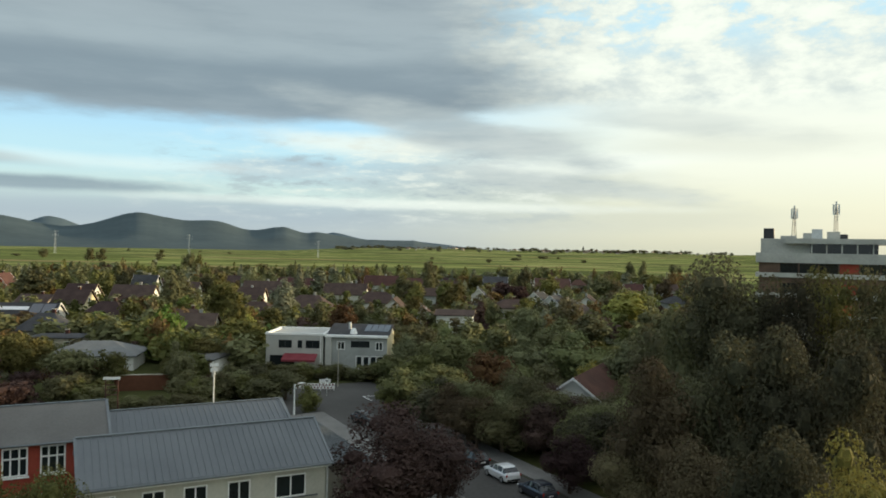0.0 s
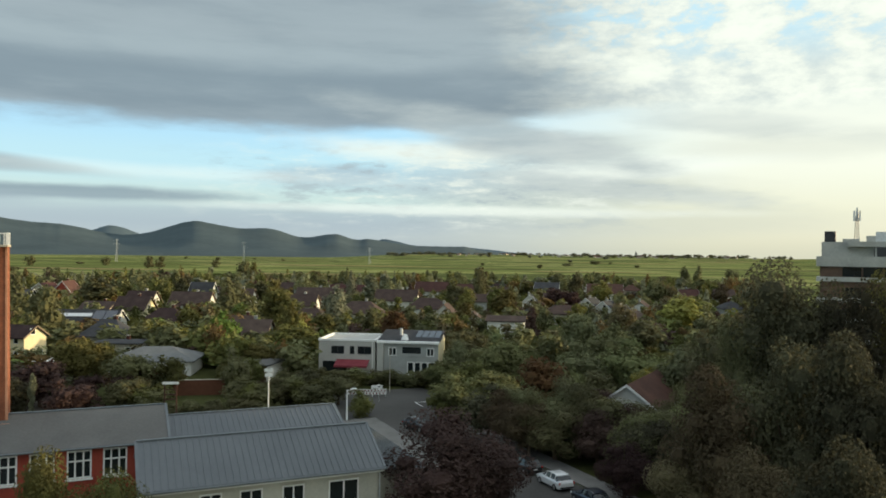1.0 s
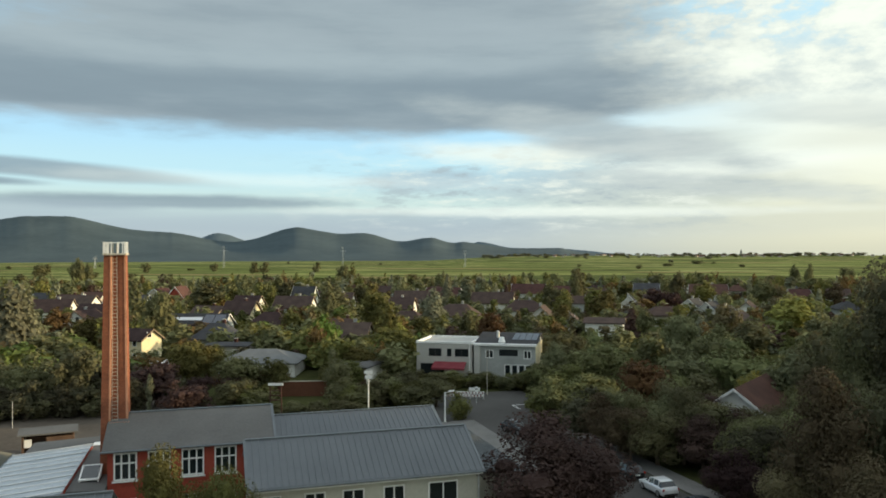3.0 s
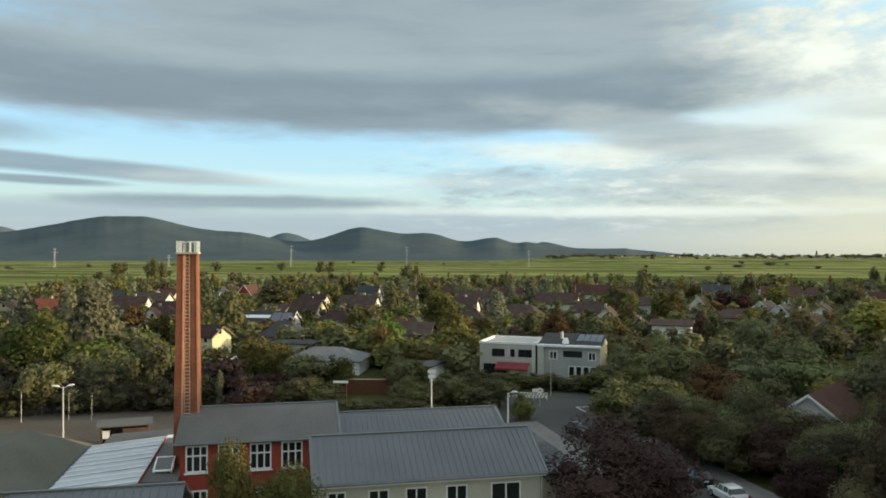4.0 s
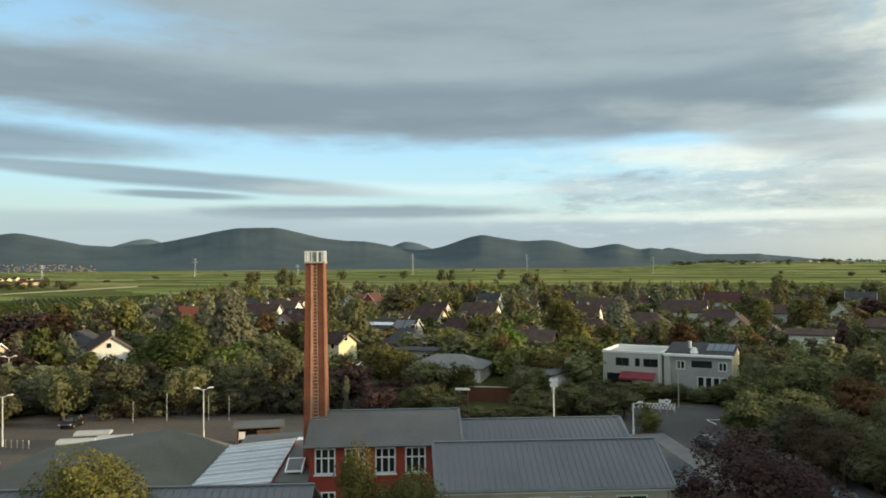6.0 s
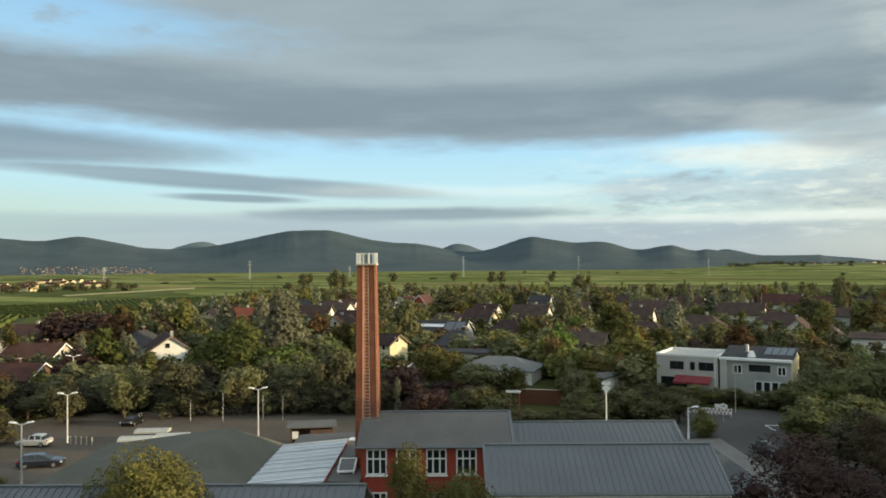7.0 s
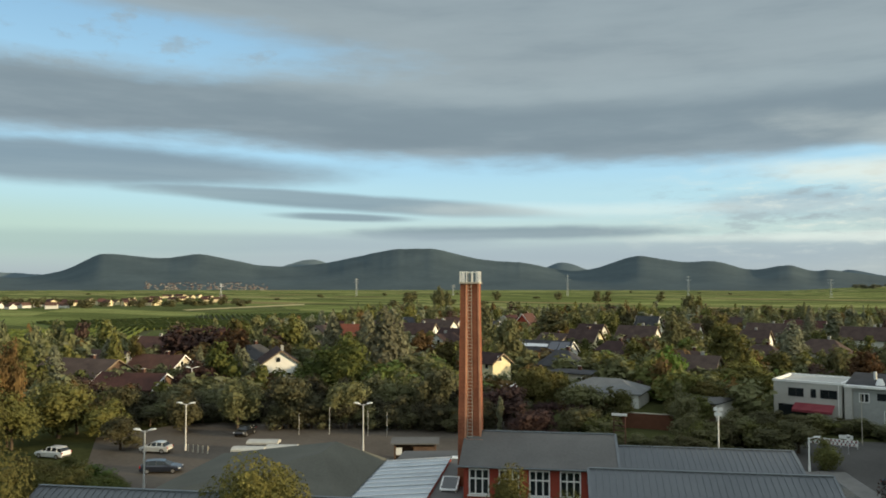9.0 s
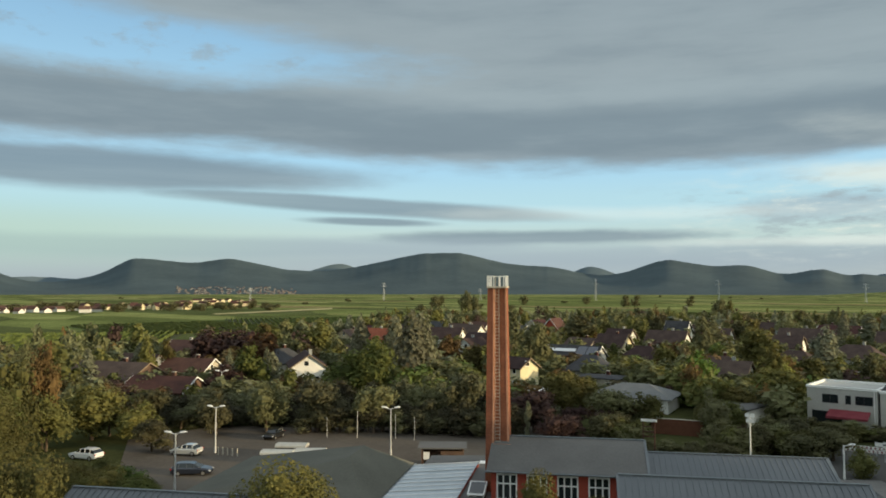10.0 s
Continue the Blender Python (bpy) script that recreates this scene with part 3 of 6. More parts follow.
    if transom:
        part("glazing_bar", Geo().box(x + bar, y0 + 0.004, z + h * transom - bar / 2, x + w - bar, y1 - 0.004, z + h * transom + bar / 2), frame_mat, ob)
    yg = y - 0.015 if face < 0 else y + 0.015
    for i in range(leaves):
        xa, xb = x + bar / 2 + (w - bar) * i / leaves, x + bar / 2 + (w - bar) * (i + 1) / leaves
        part("pane", Geo().box(xa, min(yg, yg - 0.01 * face), z + bar / 2, xb, max(yg, yg - 0.01 * face), z + h - bar / 2), GLASS, ob)
    return ob


def gutter(parent, a, b, r=0.09):
    part("gutter", Geo().tube(a, b, r, n=8), ZINC_TRIM, parent)


# front wing with a beige wall and a seamed roof (own axes: x along the eave, y away)
wing = thing("school_wing", schoolpose(2.4, 54.5), "beige plastered school wing under a grey standing-seam metal roof", "school building", "school")
L = 17.1
part("wall", Geo().box(0.3, 0.35, 0, L - 0.3, 8.0, 5.75).add(
    [(0.3, 0.35, 5.75), (0.3, 8.0, 5.75), (0.3, 4.3, 7.95), (0.6, 0.35, 5.75), (0.6, 8.0, 5.75), (0.6, 4.3, 7.95),
     (L - 0.3, 0.35, 5.75), (L - 0.3, 8.0, 5.75), (L - 0.3, 4.3, 7.95), (L - 0.6, 0.35, 5.75), (L - 0.6, 8.0, 5.75), (L - 0.6, 4.3, 7.95)],
    [(0, 1, 2), (5, 4, 3), (0, 2, 5, 3), (1, 4, 5, 2), (8, 7, 6), (9, 10, 11), (6, 9, 11, 8), (7, 8, 11, 10)]), PLASTER, wing)
seamed_roof(wing, [(0, -0.25, 5.95), (L, -0.25, 5.95), (L, 4.4, 8.3), (0, 4.4, 8.3)], 0.47)
seamed_roof(wing, [(L, 8.6, 6.15), (0, 8.6, 6.15), (0, 4.42, 8.28), (L, 4.42, 8.28)], 0.47)
part("ridge_cap", Geo().box(-0.03, 4.28, 8.26, L + 0.03, 4.56, 8.37), ZINC_TRIM, wing)
part("verge_trim", Geo().slab([(L - 0.03, -0.28, 6.01), (L + 0.16, -0.28, 6.01), (L + 0.16, 4.4, 8.37), (L - 0.03, 4.4, 8.37)], 0.28), ZINC_TRIM, wing)
part("verge_trim", Geo().slab([(-0.16, -0.28, 6.01), (0.03, -0.28, 6.01), (0.03, 4.4, 8.37), (-0.16, 4.4, 8.37)], 0.28), ZINC_TRIM, wing)
gutter(wing, (-0.1, -0.36, 5.86), (L + 0.1, -0.36, 5.86))
part("soffit", Geo().box(0.0, -0.22, 5.62, L, 0.347, 5.74), WHITE_PAINT, wing)
part("downpipe", Geo().tube((L - 0.18, 0.22, 0), (L - 0.18, 0.22, 5.7), 0.07), LAMP_GREY, wing)
for x, w in ((1.0, 1.3), (3.9, 1.5), (6.6, 1.6), (9.6, 1.6), (13.0, 2.3)):
    window(wing, x, 0.35, 3.55, w, 1.65, 2, 0.0, bar=0.10)
    window(wing, x, 0.35, 0.75, w, 1.65, 2, 0.0, bar=0.10)
for z in (3.45, 0.65):
    part("window_sill", Geo().box(0.9, 0.20, z, L - 0.9, 0.345, z + 0.07), ZINC_TRIM, wing)

# low annex roof at the street end
annex = thing("school_annex", schoolpose(19.9, 58.5), "low annex with a grey metal roof beside the school wing", "school building", "school")
part("wall", Geo().box(0.25, 0.3, 0, 4.9, 16.8, 4.1), PLASTER, annex)
seamed_roof(annex, [(5.3, 0, 4.15), (5.3, 17.2, 4.15), (0, 17.2, 4.75), (0, 0, 4.75)], 0.47)

# rear wing
rear = thing("school_rear_wing", schoolpose(5.4, 64.6), "rear school wing under a grey standing-seam metal roof", "school building", "school")
part("wall", Geo().box(0.1, 1.2, 0, 14.4, 11.0, 5.3), PLASTER, rear)
seamed_roof(rear, [(0, 0, 5.3), (14.9, 0, 5.3), (14.9, 6.0, 7.65), (0, 6.0, 7.65)], 0.47)
seamed_roof(rear, [(14.9, 11.6, 5.3), (0, 11.6, 5.3), (0, 6.02, 7.63), (14.7, 6.02, 7.63)], 0.47)
part("ridge_cap", Geo().box(-0.0, 5.88, 7.62, 14.75, 6.14, 7.72), ZINC_TRIM, rear)
part("verge_trim", Geo().slab([(14.7, -0.05, 5.36), (14.95, -0.05, 5.36), (14.85, 6.0, 7.72), (14.6, 6.0, 7.72)], 0.25), ZINC_TRIM, rear)

# red house with tall windows and the chimney stack
red = thing("red_school_house", schoolpose(-8.1, 64.2), "red plastered school house with tall white windows and grey roof", "school building", "school")
part("wall", Geo().box(0.35, 0.45, 0, 12.8, 9.3, 6.85).add(
    [(0.35, 0.45, 6.85), (0.35, 9.3, 6.85), (0.35, 4.8, 8.62), (0.65, 0.45, 6.85), (0.65, 9.3, 6.85), (0.65, 4.8, 8.62)],
    [(0, 1, 2), (5, 4, 3), (0, 2, 5, 3), (1, 4, 5, 2)]), RED_WALL, red)
seamed_roof(red, [(0, -0.1, 7.0), (13.1, -0.1, 7.0), (13.1, 4.8, 8.95), (0, 4.8, 8.95)], 0.62, material=FELT, seams=False)
seamed_roof(red, [(13.1, 9.7, 7.0), (0, 9.7, 7.0), (0, 4.82, 8.93), (13.1, 4.82, 8.93)], 0.62, material=FELT, seams=False)
part("ridge_cap", Geo().box(-0.03, 4.68, 8.92, 13.13, 4.94, 9.02), ZINC_TRIM, red)
part("verge_trim", Geo().slab([(13.05, -0.15, 7.06), (13.25, -0.15, 7.06), (13.25, 4.8, 9.02), (13.05, 4.8, 9.02)], 0.26), ZINC_TRIM, red)
gutter(red, (-0.1, -0.2, 6.9), (13.2, -0.2, 6.9))
for x in (0.8, 3.3, 5.82, 8.34, 10.8):
    window(red, x, 0.45, 4.5, 1.72, 2.15, 3, 0.62, bar=0.12)
    part("window_sill", Geo().box(x - 0.1, 0.28, 4.37, x + 1.82, 0.445, 4.47), WHITE_PAINT, red)
    window(red, x, 0.45, 0.95, 1.72, 2.1, 3, 0.62, bar=0.12)

# brick chimney at the end of the ridge
stack = thing("brick_chimney", schoolpose(-7.6, 68.2), "tall red brick chimney with an iron ladder and a railed top", "chimney", "school")
w0, w1, d0, d1, top = 1.13, 0.80, 2.2, 1.7, 22.1


def tapered(x0, x1, y0, y1, t0, t1, s0, s1, za, zb):
    return Geo().loft([[(x0, y0, za), (x1, y0, za), (x1, y1, za), (x0, y1, za)], [(t0, s0, zb), (t1, s0, zb), (t1, s1, zb), (t0, s1, zb)]])


part("shaft", tapered(-w0, w0, 0.0, d0, -w1, w1, 0.1, d1, 0.0, top), BRICK, stack)
part("pilaster", tapered(-w0 - 0.02, -w0 * 0.44, -0.36, -0.003, -w1 - 0.02, -w1 * 0.44, -0.24, 0.098, 0.0, top), BRICK, stack, "projecting brick rib")
# Both strips are paler than the brick: sun on the rib flanks, as colour.
part("sunlit_strip", tapered(-w0 * 0.435, -w0 * 0.30, -0.38, -0.003, -w1 * 0.435, -w1 * 0.30, -0.26, 0.098, 0.0, top), BRICK_PALE_AND_LIT, stack)
part("pilaster", tapered(w0 * 0.36, w0 * 0.84, -0.05, -0.003, w1 * 0.36, w1 * 0.84, 0.05, 0.098, 0.0, top), BRICK, stack, "projecting brick rib")
part("sunlit_strip", tapered(w0 * 0.845, w0 + 0.02, -0.08, -0.003, w1 * 0.845, w1 + 0.02, 0.02, 0.098, 0.0, top), BRICK_PALE_AND_LIT, stack)
part("foot_course", Geo().box(-w0 * 0.30, -0.5, 7.5, w0 + 0.06, -0.002, 8.45), BRICK_PALE_AND_LIT, stack, "pale weathered course above the roof")
part("cap", Geo().box(-w1 - 0.10, -0.45, top, w1 + 0.10, d1 + 0.1, top + 0.16), STONE, stack, bevel=0.02)
ladder = part("ladder", Geo().tube((-0.20, -0.14, 8.45), (-0.16, -0.02, top + 1.0), 0.022, n=6).tube((0.24, -0.14, 8.45), (0.14, -0.02, top + 1.0), 0.022, n=6), STONE, stack, "pale rusted rung ladder")
for i in range(46):
    z = 8.6 + 0.3 * i
    k = (z - 8.3) / 14.3
    part("rung", Geo().tube((-0.20 + 0.04 * k, -0.14 + 0.12 * k, z), (0.24 - 0.10 * k, -0.14 + 0.12 * k, z), 0.026, n=5), STONE, ladder)
rail = part("railing", Geo().tube((-w1, -0.35, top + 1.05), (-w1, d1, top + 1.05), 0.035, n=6).tube((w1, -0.35, top + 1.05), (w1, d1, top + 1.05), 0.035, n=6)
            .tube((-w1, d1, top + 1.05), (w1, d1, top + 1.05), 0.035, n=6).tube((-w1, -0.35, top + 1.05), (-0.3, -0.35, top + 1.05), 0.035, n=6), WHITE_PAINT, stack, "pale railing")
for x, y, w in ((-w1, -0.35, 0.10), (-w1 + 0.35, -0.35, 0.05), (-0.25, -0.35, 0.05), (0.3, -0.35, 0.05), (0.62, -0.35, 0.05), (w1, -0.35, 0.12), (w1, d1, 0.06), (-w1, d1, 0.06), (0.0, d1, 0.05), (w1, d1 / 2, 0.05), (-w1, d1 / 2, 0.05)):
    part("post", Geo().box(x - w * 0.65, y - 0.05, top + 0.16, x + w * 0.65, y + 0.05, top + 1.10), WHITE_PAINT, rail)

# hipped hall to the west, lean-to of corrugated sheet, link
hall = thing("school_hall", schoolpose(-31.2, 60.5), "school hall under a mossy grey-brown hipped felt roof", "school building", "school")
part("wall", Geo().box(-3.5, 0.5, 0, 13.2, 17.6, 3.95), PLASTER, hall)
part("roof", Geo().add([(-4, 0, 4.0), (13.8, 0, 4.0), (13.8, 18.1, 4.0), (-4, 18.1, 4.0), (9.6, 9.0, 6.4), (9.6, 13.8, 6.5), (-4, 0, 3.85), (13.8, 0, 3.85), (13.8, 18.1, 3.85), (-4, 18.1, 3.85)],
                       [(0, 1, 4), (1, 2, 5, 4), (2, 3, 5), (3, 0, 4, 5), (0, 6, 7, 1), (1, 7, 8, 2), (2, 8, 9, 3), (3, 9, 6, 0), (9, 8, 7, 6)]), HALL_FELT, hall)
gutter(hall, (13.9, 0, 3.9), (13.9, 18.1, 3.9), 0.10)
lean = thing("corrugated_canopy", schoolpose(-17.2, 62.0), "pale corrugated translucent canopy between two roofs", "canopy", "school")
g = Geo()
n = 54
for i in range(n + 1):
    y = 15.4 * i / n
    dz = 0.05 if i % 2 else 0.0
    g.v += [(0.1, y, 4.05 + dz), (6.7, y, 4.65 + dz)]
g.f = [(2 * i, 2 * i + 1, 2 * i + 3, 2 * i + 2) for i in range(n)]
part("sheeting", g, POLYCARB, lean)
for i in range(11):
    y = 0.2 + 1.48 * i
    part("batten", Geo().add([(0.1, y, 4.12), (6.7, y, 4.72), (6.7, y + 0.16, 4.72), (0.1, y + 0.16, 4.12), (0.1, y, 4.16), (6.7, y, 4.76), (6.7, y + 0.16, 4.76), (0.1, y + 0.16, 4.16)],
                             [(4, 5, 6, 7), (0, 1, 5, 4), (1, 2, 6, 5), (2, 3, 7, 6), (3, 0, 4, 7), (3, 2, 1, 0)]), WHITE_PAINT, lean)
for y in (0.3, 5.0, 10.0, 15.0):
    part("beam", Geo().box(0.1, y, 3.8, 6.7, y + 0.12, 3.98), TIMBER, lean)
part("side_wall", Geo().box(6.45, 0.1, 0, 6.7, 15.3, 4.45), RED_WALL, lean, "red plastered side wall")
link = thing("school_link", schoolpose(-17.0, 78.2), "low link building with a grey roof", "school building", "school")
part("wall", Geo().box(0.3, 0.3, 0, 9.2, 7.2, 3.09), PLASTER, link)
part("roof", Geo().slab([(0, 0, 3.3), (9.5, 0, 3.7), (9.5, 7.5, 3.7), (0, 7.5, 3.3)], 0.2), FELT, link)
part("skylight", Geo().box(6.2, 1.2, 3.4, 7.6, 2.4, 4.1), WHITE_PAINT, link, bevel=0.03)

gap_roof = thing("school_passage", schoolpose(-10.45, 63.4), "flat-roofed passage beside the red school house", "school building", "school")
part("wall", Geo().box(0.0, 0.2, 0, 2.65, 14.5, 3.95), RED_WALL, gap_roof)
part("roof", Geo().slab([(-0.05, -0.1, 4.35), (2.68, -0.1, 4.25), (2.68, 14.7, 4.25), (-0.05, 14.7, 4.35)], 0.3), FELT, gap_roof)
hatch = part("skylight", Geo().slab([(0.5, 2.2, 4.55), (2.0, 2.2, 4.55), (2.0, 4.4, 5.15), (0.5, 4.4, 5.15)], 0.10).box(0.55, 2.3, 4.2, 0.65, 4.35, 4.6).box(1.85, 2.3, 4.2, 1.95, 4.35, 4.6), WHITE_PAINT, gap_roof, "raised white roof window")
part("pane", Geo().slab([(0.62, 2.35, 4.60), (1.88, 2.35, 4.60), (1.88, 4.25, 5.12), (0.62, 4.25, 5.12)], 0.008), GLASS, hatch)
part("vent_pipe", Geo().tube((1.9, 7.2, 4.2), (1.9, 7.2, 4.95), 0.09, n=10), LAMP_GREY, gap_roof)

# long front block whose ridge passes under the view
block = thing("school_front_block", schoolpose(-34.9, 44.0), "long school block under a grey metal ridge roof", "school building", "school")
part("wall", Geo().box(0.3, 0.4, 0, 29.0, 8.6, 5.9), PLASTER, block)
seamed_roof(block, [(0, 0, 6.2), (29.4, 0, 6.2), (29.4, 4.4, 8.3), (0, 4.4, 8.3)], 0.47)
seamed_roof(block, [(29.4, 8.8, 6.2), (0, 8.8, 6.2), (0, 4.42, 8.28), (29.4, 4.42, 8.28)], 0.47)
part("ridge_cap", Geo().box(-0.03, 4.28, 8.27, 29.43, 4.54, 8.37), ZINC_TRIM, block)


# ---- street furniture and vehicles ----
def street_lamp(m, height, heads, label, pole_mat=None, group="lamps on the car park"):
    ob = thing("street_lamp", m, label, "street lamp", group)
    pole_mat = pole_mat or LAMP_GREY
    part("foot", Geo().tube((0, 0, 0), (0, 0, 0.8), 0.14, 0.13, 10), pole_mat, ob)
    part("pole", Geo().tube((0, 0, 0.8), (0, 0, height), 0.105, 0.07, 10), pole_mat, ob)
    for side in heads:
        arm = part("arm", Geo().tube((0, 0, height - 0.15), (0.55 * side, 0, height + 0.10), 0.045, n=6), pole_mat, ob)
        g = Geo().loft([[(side * x, y * k, height + 0.06 + z * k + 0.14 * (x - 0.5)) for y, z in ((-0.17, 0), (0.17, 0), (0.12, 0.15), (-0.12, 0.15))]
                        for x, k in ((0.45, 0.6), (0.6, 1.0), (1.05, 1.0), (1.25, 0.55))])
        part("lamp_head", g, WHITE_PAINT, arm)
    return ob


for spot in (Vector((-76.4, 69.4, 0)), bld(-48.8, 96.8), bld(-44.3, 78.5)):
    street_lamp(pose(spot.x, spot.y, 0.02, 0, 0, 40), 6.1, (1, -1), "tall pale two-headed lamp on the car park")
p = at(59.9, 150)
street_lamp(pose(p.x, p.y, 0, 0, 0, 40), 6.6, (1, -1), "two-headed street lamp among the trees")
p = at(16.55, 101)
street_lamp(pose(p.x, p.y, 0.1, 0, 0, 15), 3.9, (1,), "white single-headed lamp beside the forecourt", WHITE_PAINT, "lamps by the street")
lamp = thing("floodlight_mast", placed(22.25, 96, 20, 0.0), "slim white mast with a cluster of floodlights", "floodlight mast")
part("pole", Geo().tube((0, 0, 0), (0, 0, 7.6), 0.10, 0.07, 10), WHITE_PAINT, lamp)
for x, z in ((-0.22, 6.9), (0.22, 6.9), (-0.30, 7.5), (0.30, 7.5)):
    part("floodlight", Geo().loft([[(x - a, y, z - a), (x + a, y, z - a), (x + a, y, z + a), (x - a, y, z + a)] for a, y in ((0.22, -0.14), (0.12, 0.14))]), WHITE_PAINT, lamp, bevel=0.03)
part("crossarm", Geo().tube((-0.34, 0.16, 7.5), (0.34, 0.16, 7.5), 0.04, n=6).tube((-0.25, 0.16, 6.9), (0.25, 0.16, 6.9), 0.04, n=6), LAMP_GREY, lamp)


def paint(name, c, rough=0.28):
    return mat(name, tuple(v * 0.9 for v in c), c, 1.5, rough, 0.15, coat=0.8)


CAR_PAINT = {"white": paint("paint_white", (0.72, 0.73, 0.74)), "black": paint("paint_black", (0.012, 0.013, 0.015)),
             "navy": paint("paint_navy", (0.018, 0.022, 0.035)), "silver": paint("paint_silver", (0.46, 0.47, 0.46), 0.33)}


def car(m, colour, label, length=4.2, estate=False):
    """A hatchback: x forwards, wheels on the ground."""
    ob = thing("car", m, label, "car", "parked cars")
    k = length / 4.2
    paint_mat = CAR_PAINT[colour]
    prof = [(-2.1, 0.42, 0.80, 0.74), (-2.0, 0.25, 0.98, 0.82), (-1.3, 0.22, 0.98, 0.87), (0.9, 0.22, 0.95, 0.87), (1.55, 0.22, 0.88, 0.84), (1.98, 0.28, 0.72, 0.76), (2.1, 0.40, 0.58, 0.66)]
    body = Geo().loft([[(x * k, -w, lo + 0.12), (x * k, -w * 0.92, lo), (x * k, w * 0.92, lo), (x * k, w, lo + 0.12), (x * k, w, hi - 0.16), (x * k, w * 0.90, hi), (x * k, -w * 0.90, hi), (x * k, -w, hi - 0.16)] for x, lo, hi, w in prof])
    part("body", body, paint_mat, ob, smooth=False, bevel=0.03)
    back = -1.95 if estate else -1.75
    cab = [(back, 0.97, 0.80), (back + 0.35, 1.38, 0.64), (-0.9, 1.46, 0.64), (-0.1, 1.45, 0.64), (0.35, 1.36, 0.63), (1.05, 0.94, 0.78)]
    part("roof", Geo().loft([[(x * k, -w, z - 0.03), (x * k, w, z - 0.03), (x * k, w * 0.94, z + 0.02), (x * k, -w * 0.94, z + 0.02)] for x, z, w in cab[1:5]]), paint_mat, ob)
    part("glasshouse", Geo().loft([[(x * k, -w, 0.92), (x * k, w, 0.92), (x * k, w2, z - 0.02), (x * k, -w2, z - 0.02)] for x, z, w, w2 in
                                   ((back, 0.96, 0.80, 0.79), (back + 0.34, 1.37, 0.80, 0.62), (-0.1, 1.43, 0.80, 0.62), (0.35, 1.35, 0.79, 0.62), (1.05, 0.96, 0.77, 0.76))]), GLASS, ob)
    for y in (-0.745, 0.745):
        s = 1 if y > 0 else -1
        for x in (0.32, -0.45, -1.25):
            part("pillar", Geo().tube((x * k + (0.1 if x > 0 else 0.0), 0.80 * s, 0.93), (x * k - (0.12 if x > 0 else -0.03), 0.655 * s, 1.42), 0.045, n=6), paint_mat, ob)
        part("mirror", Geo().box(0.72 * k, min(0.86 * s, 1.02 * s), 0.92, 0.88 * k, max(0.86 * s, 1.02 * s), 1.06), paint_mat, ob, bevel=0.03)
        part("tail_lamp", Geo().box(-2.09 * k, y - 0.12, 0.68, -1.97 * k, y + 0.07, 0.90), LAMP_RED, ob, bevel=0.02)
        part("headlight", Geo().box(1.88 * k, y - 0.18, 0.55, 2.07 * k, y + 0.04, 0.70), LAMP_CLEAR, ob, bevel=0.02)
        for x in (-1.28, 1.30):
            ya, yb = (0.70, 0.89) if s > 0 else (-0.89, -0.70)
            wheel = part("wheel", Geo().tube((x * k, ya, 0.31), (x * k, yb, 0.31), 0.31, n=18), TYRE, ob)
            part("rim", Geo().tube((x * k, 0.885 * s, 0.31), (x * k, 0.90 * s, 0.31), 0.20, n=12), RIM, wheel)
    part("number_plate", Geo().box(-2.115 * k, -0.26, 0.55, -2.09 * k, 0.26, 0.66), WHITE_PAINT, ob)
    part("bumper", Geo().box(-2.13 * k, -0.72, 0.30, -1.98 * k, 0.72, 0.46), TYRE, ob, bevel=0.03)
    return ob


car(schoolpose(39.6, 62.3, 0.03, 90), "white", "white hatchback parked at the kerb under trees")
car(schoolpose(39.6, 67.9, 0.03, 90), "black", "black hatchback parked ahead of the white car")
car(schoolpose(39.6, 56.4, 0.03, 90), "navy", "dark blue hatchback parked behind the white car")
car(schoolpose(36.2, 88.5, 0.03, -72), "black", "black car standing at the junction")
p = at(62.2, 108.4)
car(pose(p.x, p.y, 0.02, 0, 0, 215), "silver", "silver hatchback parked beside a lamp on the car park", 4.0)
p = at(61.8, 96.8)
car(pose(p.x, p.y, 0.02, 0, 0, 48), "navy", "dark blue estate car parked on the car park", 4.7, True)
p = at(56.2, 117)
car(pose(p.x, p.y, 0.02, 0, 0, -60), "black", "black car parked facing out by the trees", 4.0)
p = at(68.6, 110.5)
car(pose(p.x, p.y, 0.0, 0, 0, 205), "white", "white estate car parked behind bushes", 4.4, True)

# covered trailers on the car park
for az, dist, turn, w in ((55.9, 100.5, 20, 4.0), (53.6, 100.5, 22, 3.8), (54.9, 104.5, 20, 4.0)):
    p = at(az, dist)
    t = thing("covered_trailer", pose(p.x, p.y, 0.02, 0, 0, turn + 20), "low grey trailer under a white tarpaulin on the car park", "trailer", "trailers")
    part("box", Geo().box(-w / 2, -1.0, 0.5, w / 2, 1.0, 1.25), DARK_METAL, t, bevel=0.04)
    part("tarpaulin", Geo().loft([[(-w / 2 - 0.05, -1.25 * k, z), (w / 2 + 0.05, -1.25 * k, z), (w / 2 + 0.05, 1.25 * k, z), (-w / 2 - 0.05, 1.25 * k, z)] for k, z in ((0.86, 1.2), (0.86, 1.4), (0.45, 1.6))]), CONCRETE, t)
    for x in (-0.45, 0.45):
        for y in (-1.1, 1.1):
            part("wheel", Geo().tube((x, y - 0.1, 0.33), (x, y + 0.1, 0.33), 0.33, n=14), TYRE, t)
# bollards by the lamp
for i in range(5):
    p = bld(-48.0 + 0.75 * i, 96.0 - 0.15 * i)
    b = thing("bollard", pose(p.x, p.y, 0.02), "short pale timber bollard beside the car park lamp", "bollard", "bollards")
